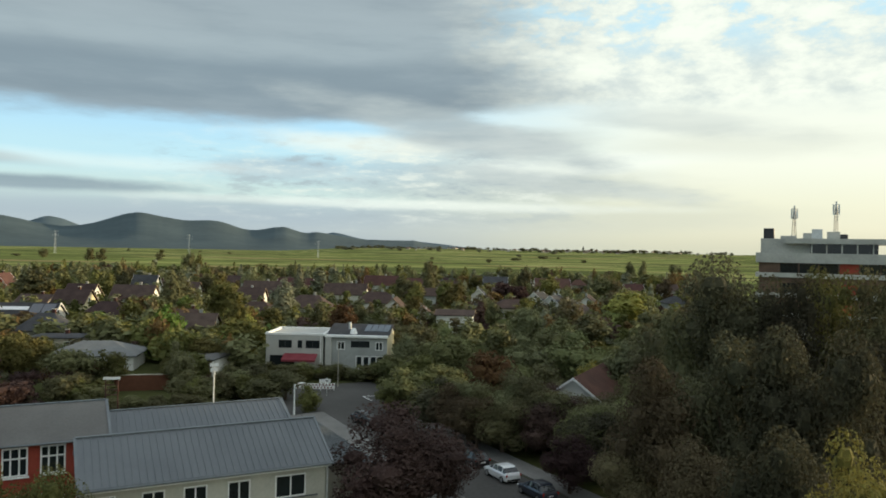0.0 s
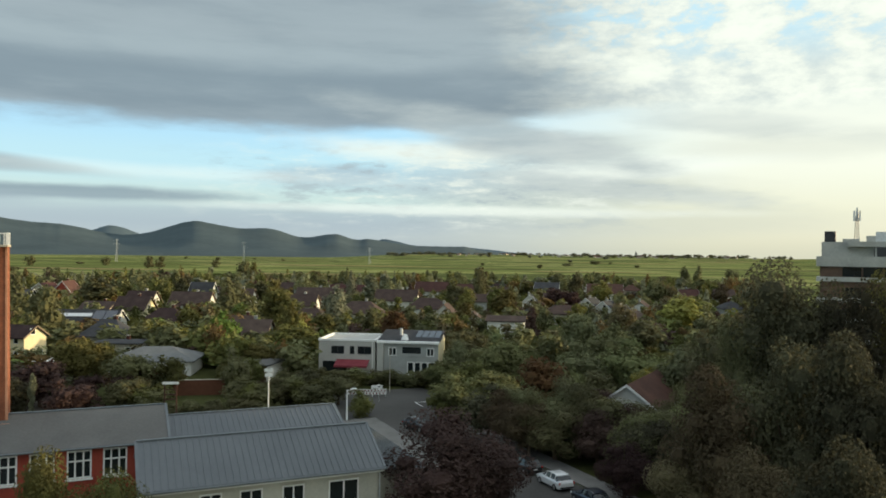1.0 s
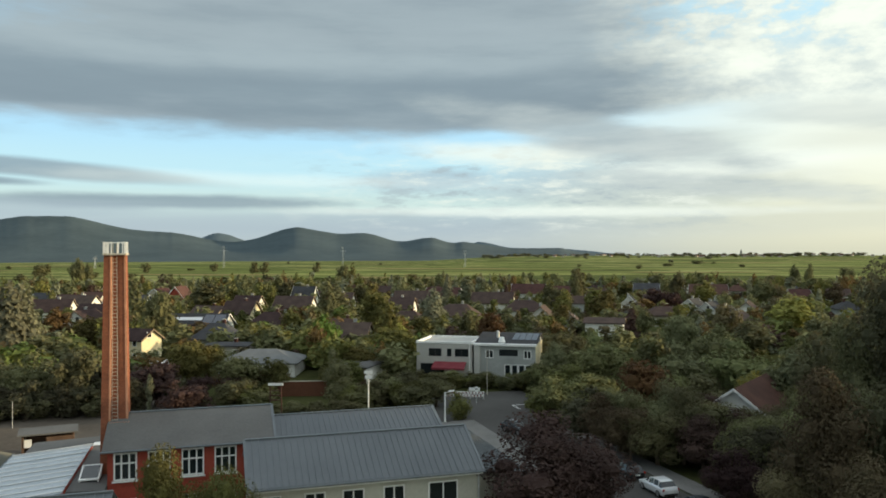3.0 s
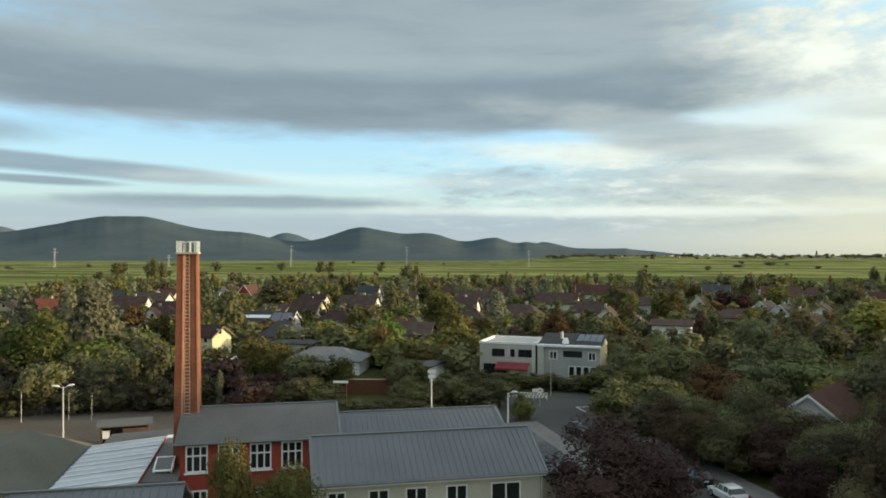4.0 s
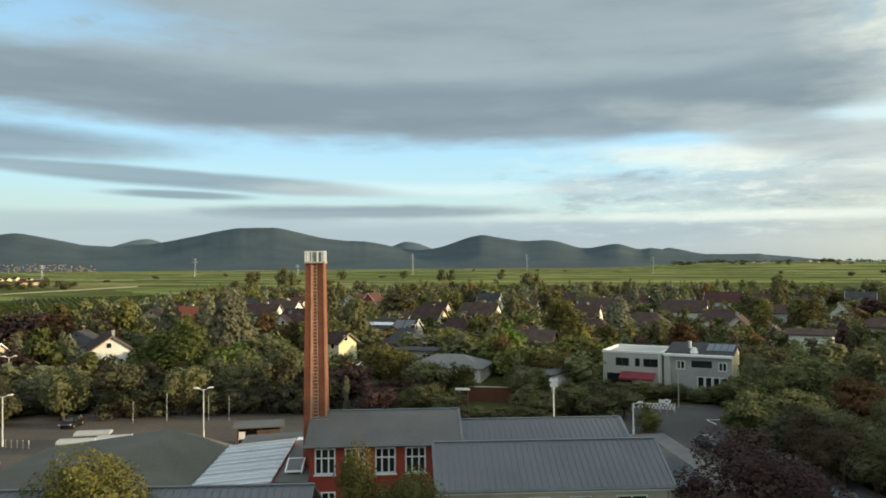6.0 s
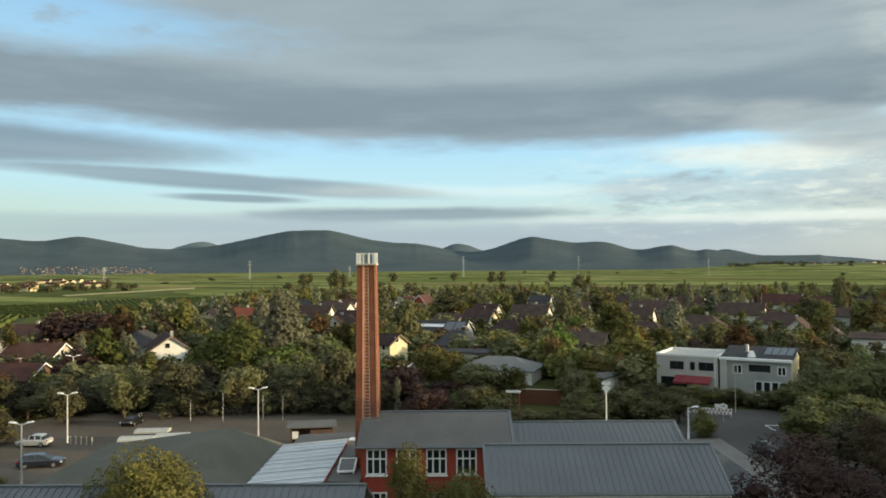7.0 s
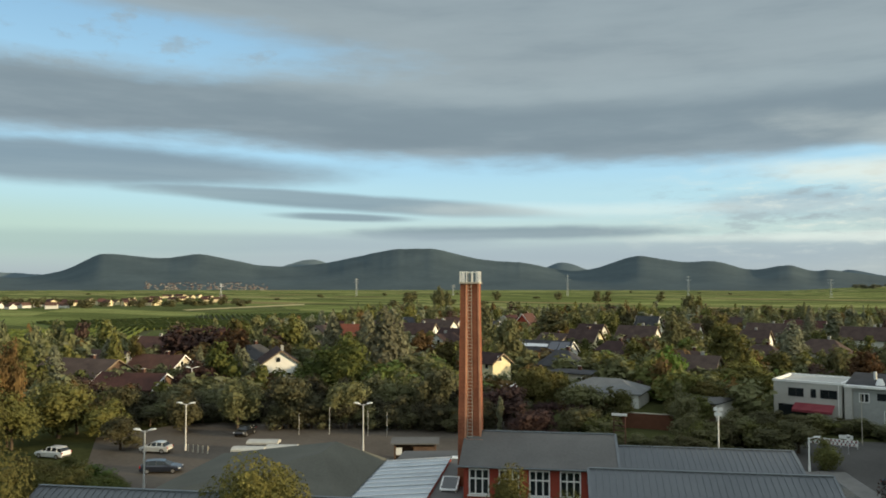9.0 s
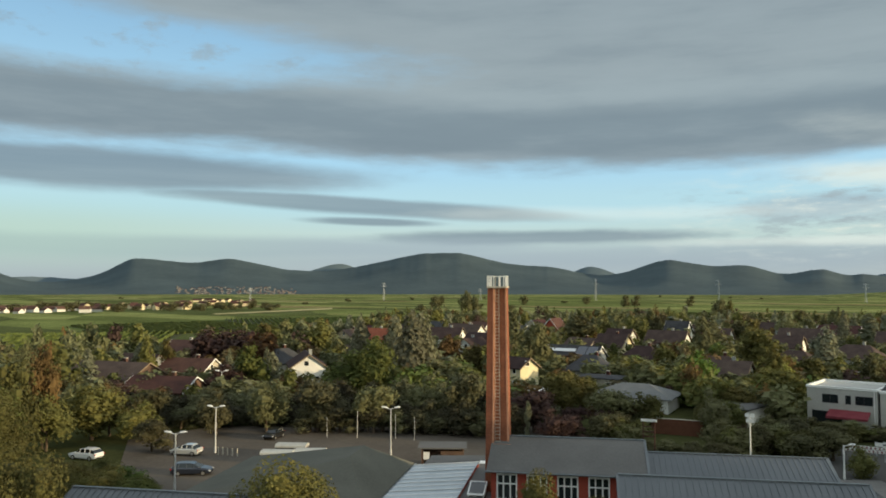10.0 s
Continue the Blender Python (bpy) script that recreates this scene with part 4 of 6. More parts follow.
    part("post", Geo().tube((0, 0, 0), (0, 0, 1.0), 0.08, 0.07, 8), STONE, b)
# bare poles
for az, dist, h in ((50.2, 115, 4.0), (47.4, 114, 3.6), (46.0, 113, 3.4), (52.4, 116, 3.0)):
    t = thing("flagpole", placed(az, dist, 0, 0.02), "bare grey pole at the edge of the car park", "pole", "poles")
    part("pole", Geo().tube((0, 0, 0), (0, 0, h), 0.035, 0.025, 6), LAMP_GREY, t)
# timber shed
shed = thing("timber_shed", placed(43.9, 96.5, 42), "small open timber shed with a flat pale roof", "shed")
part("wall", Geo().box(-2.6, -1.2, 0, -2.4, 1.2, 2.5).box(-2.4, 1.0, 0, 2.6, 1.2, 2.5).box(2.4, -1.2, 0, 2.6, 1.0, 2.5).box(-0.2, -1.2, 0, 2.4, -1.05, 2.1), BROWN_PANEL, shed)
part("roof", Geo().slab([(-3.0, -1.7, 2.6), (3.0, -1.7, 2.6), (3.0, 1.6, 2.75), (-3.0, 1.6, 2.75)], 0.16), FELT, shed)
part("notice", Geo().box(-2.35, -1.26, 1.1, -1.6, -1.2, 2.0), WHITE_PAINT, shed)
# white barrier boards and sign at the junction
barrier = thing("street_barrier", placed(15.15, 117.5, 12, 0.03), "red and white barrier boards along the far kerb", "barrier")
for i in range(2):
    part("board", Geo().box(-3.1, -0.05, 0.35 + 0.45 * i, 3.1, 0.05, 0.68 + 0.45 * i), WHITE_PAINT, barrier)
for i in range(12):
    for row in range(2):
        xs = -3.0 + 0.5 * i + 0.25 * row
        part("stripe", Geo().box(xs, -0.056, 0.40 + 0.45 * row, xs + 0.22, -0.052, 0.63 + 0.45 * row), AWNING, barrier)
for x in (-3.0, -1.0, 1.0, 3.0):
    part("leg", Geo().box(x - 0.06, 0.06, 0, x + 0.06, 0.14, 1.2), LAMP_GREY, barrier)
part("name_board", Geo().box(0.8, -0.05, 1.25, 2.5, 0.05, 1.75), WHITE_PAINT, barrier)
sign = thing("traffic_sign", placed(14.2, 113.5, 12, 0.03), "round white traffic sign on a pole", "traffic sign")
part("pole", Geo().tube((0, 0, 0), (0, 0, 2.6), 0.035, n=6), LAMP_GREY, sign)
part("plate", Geo().tube((0, -0.05, 2.2), (0, -0.03, 2.2), 0.38, n=18), WHITE_PAINT, sign)
part("symbol", Geo().box(-0.2, -0.056, 2.12, 0.2, -0.051, 2.28), DARK_METAL, sign)
mast = thing("slim_pole", placed(13.4, 121, 0, 0), "slim pole in front of the white house", "pole")
part("pole", Geo().tube((0, 0, 0), (0, 0, 7.0), 0.06, 0.04, 6), STONE, mast)
hoop = thing("basketball_hoop", placed(29.0, 100, 20), "basketball hoop with a white board behind the school", "basketball hoop")
part("pole", Geo().tube((-0.7, 0, 0), (-0.7, 0, 5.6), 0.07, n=8).tube((0.7, 0, 0), (0.7, 0, 5.6), 0.07, n=8), TILE_RED, hoop)
part("board", Geo().box(-0.95, -0.06, 5.5, 0.95, 0.06, 5.8), WHITE_PAINT, hoop)
for z in (3.6, 4.2, 4.8):
    part("crossbar", Geo().box(-0.7, -0.04, z, 0.7, 0.04, z + 0.12), TILE_RED, hoop)
wallc = thing("garden_wall", placed(26.3, 122, 20), "red clay coloured garden wall behind the school", "wall")
part("panel", Geo().box(-5.5, 0, 0, 5.5, 0.2, 2.3), SOIL, wallc)
part("coping", Geo().box(-5.6, -0.05, 2.3, 5.6, 0.25, 2.4), STONE, wallc)


# ---- houses ----
def house(az, dist, w, d, eave, ridge, turn, wall=None, roof=None, label="", hip=0.0, chimney=True, solar=0, floors=2, gable_windows=True, group="houses of the town"):
    """A house with its ridge along x; its front faces -y."""
    wall, roof = wall or WHITE_WALL, roof or TILE_BROWN
    ob = thing("house", placed(az, dist, turn), label, "house", group)
    x0, x1, y0, y1 = -w / 2, w / 2, -d / 2, d / 2
    g = Geo().box(x0, y0, 0, x1, y1, eave)
    if not hip:
        for x, s in ((x0, 1), (x1, -1)):
            g.add([(x, y0, eave), (x, y1, eave), (x, 0, ridge - 0.15), (x + 0.3 * s, y0, eave), (x + 0.3 * s, y1, eave), (x + 0.3 * s, 0, ridge - 0.15)],
                  [(0, 1, 2), (5, 4, 3), (0, 2, 5, 3), (1, 4, 5, 2)])
    part("wall", g, wall, ob)
    o, t = 0.55, 0.22
    fall = (ridge - eave) / (d / 2)
    low = eave - o * fall + 0.12
    if hip:
        a = hip
        part("roof", Geo().add([(x0 - o, y0 - o, low), (x1 + o, y0 - o, low), (x1 + o, y1 + o, low), (x0 - o, y1 + o, low), (x0 + a, 0, ridge), (x1 - a, 0, ridge),
                                (x0 - o, y0 - o, low - t), (x1 + o, y0 - o, low - t), (x1 + o, y1 + o, low - t), (x0 - o, y1 + o, low - t)],
                               [(0, 1, 5, 4), (1, 2, 5), (2, 3, 4, 5), (3, 0, 4), (0, 6, 7, 1), (1, 7, 8, 2), (2, 8, 9, 3), (3, 9, 6, 0), (9, 8, 7, 6)]), roof, ob)
    else:
        rf = part("roof", Geo().slab([(x0 - o, y0 - o, low), (x1 + o, y0 - o, low), (x1 + o, 0, ridge + 0.12), (x0 - o, 0, ridge + 0.12)], t)
                  .slab([(x1 + o, y1 + o, low), (x0 - o, y1 + o, low), (x0 - o, 0, ridge + 0.118), (x1 + o, 0, ridge + 0.118)], t), roof, ob)
        for x in (x0 - o, x1 + o):
            s = -1 if x < 0 else 1
            part("bargeboard", Geo().add([(x, y0 - o, low + 0.02), (x, 0, ridge + 0.16), (x, y1 + o, low + 0.02), (x, y1 + o, low - 0.26), (x, 0, ridge - 0.14), (x, y0 - o, low - 0.26)] +
                                         [(x + 0.05 * s, y, z) for y, z in ((y0 - o, low + 0.02), (0, ridge + 0.16), (y1 + o, low + 0.02), (y1 + o, low - 0.26), (0, ridge - 0.14), (y0 - o, low - 0.26))],
                                         [(0, 1, 4, 5), (1, 2, 3, 4), (11, 10, 7, 6), (10, 9, 8, 7), (0, 6, 7, 1), (1, 7, 8, 2), (2, 8, 9, 3), (5, 11, 6, 0)]), TIMBER if roof is TILE_BROWN else WHITE_PAINT, rf)
    if chimney:
        cx = x0 + w * 0.62
        ch = part("chimney", Geo().box(cx - 0.35, 0.3, ridge - 1.0, cx + 0.35, 0.95, ridge + 0.75), GREY_WALL if wall is WHITE_WALL else TILE_RED, ob)
        part("chimney_cap", Geo().box(cx - 0.42, 0.23, ridge + 0.75, cx + 0.42, 1.02, ridge + 0.85), STONE, ch)
    for i in range(solar):
        nx = x0 + 0.6 + 1.75 * (i % 5)
        k0, k1 = 0.22 + 0.34 * (i // 5), 0.52 + 0.34 * (i // 5)
        ya, yb = y0 * (1 - k0), y0 * (1 - k1)
        za, zb = eave + 0.30 + (ridge - eave) * k0, eave + 0.30 + (ridge - eave) * k1
        part("solar_panel", Geo().slab([(nx, ya, za), (nx + 1.65, ya, za), (nx + 1.65, yb, zb), (nx, yb, zb)], 0.06), SOLAR, ob)
    n = max(2, int(w / 3.4))
    for fl in range(floors):
        z = 0.95 + 2.75 * fl
        if z + 1.35 > eave:
            break
        for i in range(n):
            window(ob, x0 + w * (i + 0.5) / n - 0.6, y0, z, 1.2, 1.3, 1, bar=0.11)
    if gable_windows and not hip:
        for x, s in ((x1, 1), (x0, -1)):
            for y, z in ((-d * 0.22, 1.0), (d * 0.22, 1.0), (-0.6, eave + 0.15)):
                win = part("window", Geo().box(min(x - 0.08 * s, x + 0.05 * s), y - 0.6, z, max(x - 0.08 * s, x + 0.05 * s), y + 0.6, z + 1.25), WHITE_PAINT, ob)
                part("pane", Geo().box(min(x + 0.052 * s, x + 0.07 * s), y - 0.48, z + 0.12, max(x + 0.052 * s, x + 0.07 * s), y + 0.48, z + 1.13), GLASS, win)
    return ob


taken = []


sights = []


def home(az, dist, w, d, eave, ridge, turn, wall, roof, label, shown=0.66, **more):
    """A house that stands in the open: shown is the share of its height that nothing planted later may hide."""
    if shown:
        sights.append((az, math.degrees(0.55 * max(w, d) / dist), dist, (ridge * shown - 22) / dist))
    taken.append((at(az, dist), max(w, d) * 0.5))
    return house(az, dist, w, d, eave, ridge, turn, wall, roof, label, **more)


W, C, TB, TR, TG = WHITE_WALL, CREAM_WALL, TILE_BROWN, TILE_RED, TILE_GREY
collector = home(34.2, 219, 15, 10, 3.4, 6.3, 14, W, TG, "low white house with grey roof and a collector pale with sky reflection", floors=1, chimney=False)
# The long pale panel has the sky's reflection put into its colour.
for x0, x1, k0, k1, glaze in ((-7.3, 1.2, 0.42, 0.66, LAMP_CLEAR), (1.6, 4.3, 0.18, 0.86, SOLAR), (4.5, 7.3, 0.18, 0.86, SOLAR)):
    ya, yb, za, zb = -5 * (1 - k0), -5 * (1 - k1), 3.64 + 2.9 * k0, 3.64 + 2.9 * k1
    part("solar_panel", Geo().slab([(x0, ya, za), (x1, ya, za), (x1, yb, zb), (x0, yb, zb)], 0.06), glaze, collector)
home(31.4, 247, 9, 9, 4.4, 8.0, 6, C, TB, "cream house with a sunlit gable and brown roof")
home(30.9, 284, 9, 9, 4.0, 7.8, 6, W, TB, "white house with a sunlit gable and brown tiled roof")
home(27.6, 276, 13, 9, 4.0, 7.8, 8, W, TB, "white house with sunlit gable and dark brown roof")
home(26.9, 330, 9, 8, 4.4, 9.0, 5, W, TG, "white house with a dark grey roof at the town's edge")
home(29.3, 212, 12, 12, 3.2, 7.0, 12, C, TB, "low house under a wide brown hipped roof", hip=4.0, floors=1)
home(23.6, 178, 9, 9, 3.4, 6.6, 8, W, TB, "small house with a brown tiled roof", floors=1)
home(29.9, 148, 14, 10, 2.7, 4.6, 16, W, TILE_PALE, "low bungalow under a shallow pale grey hipped roof", hip=4.5, floors=1, chimney=False)
home(38.4, 171, 8, 5.2, 5.2, 7.0, -10, C, TB, "pale yellow house with a sunlit gable end", chimney=False, shown=0.4)
home(42.2, 302, 14, 9, 4.4, 8.2, 8, W, TB, "white house under a brown tiled roof")
home(43.6, 285, 12, 9, 4.2, 7.8, 20, W, TB, "white terraced house under a brown roof")
home(41.7, 238, 9, 8, 4.0, 7.0, 98, W, TB, "white gabled house beside a dark tree")
home(40.9, 262, 11, 9, 4.0, 7.2, 10, W, TB, "white house with a long brown roof")
home(53.9, 185, 14, 8, 4.3, 7.0, -32, W, TB, "white house whose gable faces the car park, brown roof", floors=1, shown=0.45)
home(12.9, 288, 15, 9, 4.6, 8.2, 2, W, TB, "white house with a sunlit gable and brown roof")
home(9.3, 236, 9, 6.0, 3.8, 6.6, 92, W, TB, "white gabled house among trees", shown=0.74)
home(7.2, 216, 7, 5.0, 3.8, 5.6, 96, W, TB, "narrow white house behind bushes", shown=0.9)
home(3.0, 292, 8, 6, 4.0, 7.0, 90, W, TG, "white gabled house with a grey roof")
home(4.75, 200, 9.2, 7, 5.0, 6.0, 0, W, TB, "white house front with dark windows under a low brown roof", floors=2, gable_windows=False, chimney=False)
home(-1.4, 296, 9, 6.0, 3.4, 5.9, 68, W, TG, "white terraced house with a steep gable")
home(-2.6, 278, 9, 6.0, 3.4, 5.9, 68, W, TG, "white terraced house stepped forward in the row")
home(-3.6, 258, 9, 6.0, 3.2, 5.7, 68, W, TG, "white terraced house at the row's near end")
home(-5.0, 276, 10, 7, 3.6, 6.3, 80, W, TB, "white house with a shallow brown roof", shown=0.7)
home(-4.4, 238, 9, 6, 3.2, 5.4, 70, W, TB, "white house half hidden by trees", shown=0.8)
home(-2.4, 374, 16, 10, 4.4, 8.4, 0, W, TR, "white house with a long red tiled roof")
home(10.3, 366, 15, 10, 4.4, 8.4, 4, W, TR, "white house with a red tiled roof")
home(7.5, 352, 12, 10, 4.2, 8.0, 3, W, TR, "house with a red tiled roof among trees")
home(1.8, 374, 11, 9, 4.8, 8.6, 0, W, TG, "white house with a dark grey roof")
home(35.6, 322, 9, 9, 4.6, 10.0, 100, RED_WALL, TR, "tall house with a steep red roof")
home(48.8, 276, 11, 9, 4.2, 8.0, 20, W, ORANGE_TILE, "house with a dull orange tiled roof")
home(66.9, 177, 17, 14, 3.0, 6.6, 24, BROWN_PANEL, TB, "low brown house with a broad dark roof", floors=1, chimney=True)
home(63.7, 160, 13, 9, 2.7, 5.0, 30, BROWN_PANEL, TILE_OLD, "low house with a dark red roof behind the car park", floors=1)
home(62.0, 192, 12, 9, 3.0, 5.6, 28, STONE, TILE_OLD, "stone-coloured house with red-brown roof among trees", floors=1)
home(62.3, 236, 9, 9, 4.2, 7.1, 28, W, TR, "small white house with a red roof near the vineyards")
home(32.2, 172, 9, 7, 3.0, 3.4, 14, STONE, TG, "low stone-coloured house with a flat roof", floors=1, hip=3.0)
home(-5.4, 99.2, 16, 6.4, 4.7, 7.0, 70, W, TILE_OLD, "pale gabled house with a red-brown roof among trees", floors=1, chimney=False, gable_windows=False)
home(16.6, 330, 14, 10, 4.2, 8.2, 5, W, TR, "house with a long red-brown roof")
home(18.9, 305, 14, 10, 4.0, 8.0, 8, W, TB, "house with a long brown roof")
home(20.0, 268, 11, 9, 4.0, 7.4, 6, W, TB, "house with a brown roof and pale gable")
home(15.6, 238, 13, 11, 3.6, 7.0, 4, W, TB, "broad house under a dark brown roof", hip=3.5)
home(10.6, 262, 14, 10, 3.6, 6.8, 5, W, TB, "house under a dark brown hipped roof", hip=4.0)
home(24.4, 300, 11, 9, 4.2, 7.8, 8, W, TB, "white house with a brown tiled roof")
home(45.9, 300, 12, 9, 4.0, 7.6, 15, W, TB, "white house with a brown roof among trees")

# garage with a white fascia behind the hedge
corner_a, corner_b = at(22.38, 130), at(20.99, 138)
gar = thing("garage", pose(corner_a.x, corner_a.y, 0, 0, 0, math.degrees(math.atan2(corner_b.y - corner_a.y, corner_b.x - corner_a.x))), "flat-roofed garage with one white wall and a dark front", "garage")
part("wall", Geo().box(0.1, 0.1, 0, 8.4, 5.6, 2.95), BROWN_PANEL, gar)
part("side_wall", Geo().box(0.05, 0.0, 0, 8.45, 0.096, 2.95), WHITE_WALL, gar, "white rendered side wall")
part("fascia", Geo().box(-0.15, -0.2, 2.954, 8.65, 5.8, 3.12), DARK_METAL, gar)
part("roof", Geo().box(0.1, 0.05, 3.124, 8.4, 5.55, 3.16), FELT, gar)
# carport beside the chimney's foot
cp = thing("carport", placed(36.9, 150, 22), "open carport with a bright white fascia", "carport")
part("roof", Geo().box(-4, -2.5, 2.5, 4, 2.5, 2.75), WHITE_PAINT, cp)
for x in (-3.8, 3.8):
    for y in (-2.3, 2.3):
        part("post", Geo().box(x - 0.08, y - 0.08, 0, x + 0.08, y + 0.08, 2.5), TIMBER, cp)

# the pair of modern houses by the junction
left_corner = Vector((-45.0, 133.3, 0))
modern = thing("modern_house", pose(left_corner.x, left_corner.y, 0, 0, 0, 3), "white flat-roofed modern house with a red awning", "house", "houses by the junction")
part("wall", Geo().box(0, 0, 0, 9.9, 10.5, 6.0), PALE_WALL, modern)
part("parapet", Geo().box(-0.12, -0.12, 6.0, 10.02, 0.25, 6.35).box(-0.12, 10.2, 6.0, 10.02, 10.62, 6.35).box(-0.12, 0.25, 6.0, 0.25, 10.2, 6.35).box(9.65, 0.25, 6.0, 10.02, 10.2, 6.35), WHITE_PAINT, modern)
for x, z, w, h, lv in ((2.2, 3.7, 2.3, 1.4, 2), (5.5, 3.7, 0.8, 1.4, 1), (6.9, 3.7, 2.4, 1.4, 2)):
    window(modern, x, 0, z, w, h, lv, frame_mat=DARK_METAL)
part("terrace_opening", Geo().box(0.7, -0.03, 0.1, 5.0, 0.10, 2.35), GLASS, modern, "dark glazed terrace doors")
aw = part("awning", Geo().slab([(3.2, -2.2, 1.9), (9.0, -2.2, 1.9), (9.0, -0.01, 2.75), (3.2, -0.01, 2.75)], 0.06), AWNING, modern, "red fabric awning let down")
part("valance", Geo().box(3.2, -2.23, 1.55, 9.0, -2.2, 1.88), AWNING, aw)
part("downpipe", Geo().tube((9.5, -0.06, 0), (9.5, -0.06, 6.0), 0.06, n=8), WHITE_PAINT, modern)
modern.scale = (1.04, 1, 1)
twin = thing("modern_house", pose(left_corner.x + 10.5, left_corner.y + 1.3, 0, 0, 0, 3), "grey-fronted modern house with a solar roof", "house", "houses by the junction")
part("wall", Geo().box(0, 0, 0, 10.6, 10.5, 5.75).add(
    [(10.3, 0, 5.75), (10.3, 10.5, 5.75), (10.3, 8.0, 7.0), (10.6, 0, 5.75), (10.6, 10.5, 5.75), (10.6, 8.0, 7.0)],
    [(2, 1, 0), (3, 4, 5), (0, 3, 5, 2), (1, 2, 5, 4)]), GREY_WALL, twin)
# Cream sheet laid over the grey gable, its colour standing for low sun.
part("gable_wall", Geo().box(10.605, 0.05, 0, 10.66, 10.4, 5.9), CREAM_WALL, twin, "gable end coloured cream for the sun on it")
part("pier", Geo().box(0.1, -0.55, 0, 1.15, -0.003, 6.1), PALE_WALL, twin, "white projecting pier")
part("eave_band", Geo().box(-0.05, -0.6, 5.76, 10.75, 0.5, 6.12), WHITE_PAINT, twin)
part("roof", Geo().slab([(0, 0.5, 6.1), (10.8, 0.5, 6.1), (10.8, 8.2, 7.4), (0, 8.2, 7.4)], 0.25).slab([(10.8, 11.0, 6.1), (0, 11.0, 6.1), (0, 8.21, 7.39), (10.8, 8.21, 7.39)], 0.25), TILE_GREY, twin)
for i in range(4):
    part("solar_panel", Geo().slab([(6.2 + 1.1 * i, 3.0, 6.60), (7.2 + 1.1 * i, 3.0, 6.60), (7.2 + 1.1 * i, 7.4, 7.34), (6.2 + 1.1 * i, 7.4, 7.34)], 0.05), SOLAR, twin)
part("chimney", Geo().tube((3.5, 4.5, 6.5), (3.5, 4.5, 8.0), 0.25, n=10), LAMP_GREY, twin)
part("dome_light", Geo().tube((4.6, 1.6, 6.2), (4.6, 1.6, 7.2), 0.7, 0.35, n=12), WHITE_PAINT, twin)
for x, z, w, h, lv in ((2.0, 3.5, 1.4, 1.5, 2), (8.6, 3.5, 1.3, 1.5, 2)):
    window(twin, x, 0, z, w, h, lv, bar=0.13)
part("loggia", Geo().box(4.4, -0.03, 3.5, 7.6, 0.10, 5.1), GLASS, twin, "dark recessed loggia")
part("loggia_sill", Geo().box(4.3, -0.12, 3.4, 7.7, -0.032, 3.95), GREY_WALL, twin)
for x in (5.3, 6.5, 7.7, 8.9):
    window(twin, x, 0, 0.15, 1.1, 2.3, 1, bar=0.12)
twin.scale = (1.05, 1, 1)
taken.append((left_corner + Vector((10, 5, 0)), 15))

# ---- tower block with roof storey and aerials ----
office = thing("office_block", placed(-16.45, 170, -21), "concrete office block with brown glazed bands and roof aerials", "office building")
part("core", Geo().box(0.6, 0.6, 0, 44, 14, 22.3), BROWN_PANEL, office)
for k in range(6):
    z = 20.4 - 4.05 * k
    part("parapet_band", Geo().box(0, 0, z + (0.0 if k == 0 else 1.1), 44.5, 14.5, z + 2.0), CONCRETE, office, "pale concrete parapet band")
    for i in range(12):
        xw = 1.0 + 3.6 * i
        part("window", Geo().box(xw, 0.50, z - 2.0, xw + 3.3, 0.595, z - 0.05), GLASS if i % 4 else BROWN_PANEL if i != 4 else RED_WALL, office)
part("roof_room", Geo().box(0.8, 1.5, 22.4, 10.0, 12, 25.3), CONCRETE, office, "plain concrete roof room")
part("roof_slab", Geo().box(5.5, -0.2, 24.3, 27.5, 13, 25.35), CONCRETE, office, "overhanging roof slab")
part("roof_glazing", Geo().box(10.005, 1.2, 22.4, 22.0, 11, 24.295), GLASS, office)
for i in range(7):
    part("roof_post", Geo().box(10.2 + 2.7 * i, 0.3, 22.4, 10.45 + 2.7 * i, 0.55, 24.295), CONCRETE, office)
for x, y, w, h, m in ((1.2, 3, 2.0, 2.1, DARK_METAL), (8.6, 4, 1.6, 1.2, CONCRETE), (10.2, 4, 2.0, 2.0, LAMP_GREY), (13.0, 4, 2.4, 1.5, CONCRETE), (15.2, 5, 1.6, 1.0, DARK_METAL), (4.4, 4, 3.0, 0.6, CONCRETE)):
    part("plant_box", Geo().box(x, y, 25.35, x + w, y + 2.0, 25.35 + h), m, office, bevel=0.05)
for x, h in ((6.9, 6.4), (14.6, 7.2)):
    g = Geo()
    for a, b in ((-0.45, -0.45), (0.45, -0.45), (0.0, 0.45)):
        g.tube((x + a, 5 + b, 25.3), (x + a * 0.3, 5 + b * 0.3, 25.3 + h), 0.07, n=5)
    for i in range(8):
        z = 25.6 + i * (h - 1) / 8
        g.tube((x - 0.42, 4.6, z), (x + 0.4, 4.6, z + 0.6), 0.04, n=4)
    aerial = part("aerial", g, DARK_METAL, office, "lattice aerial mast")
    for a in (-0.5, 0.0, 0.5):
        part("panel_antenna", Geo().box(x + a - 0.16, 4.6 - abs(a) * 0.3, 25.3 + h - 2.2, x + a + 0.16, 4.85 - abs(a) * 0.3, 25.3 + h - (0.1 if a else -0.5)), LAMP_GREY, aerial)
taken.append((at(-21, 172), 30))

sights.append((14.0, 6.0, 133, (1.6 - 22) / 133))


# ---- trees ----
def leaf_cloud(points, normals, size, rng, lean=0.42):
    """Small folded leaf clumps at the points, turned roughly outwards."""
    n = len(points)
    nor = normals + rng.normal(0, lean, (n, 3))
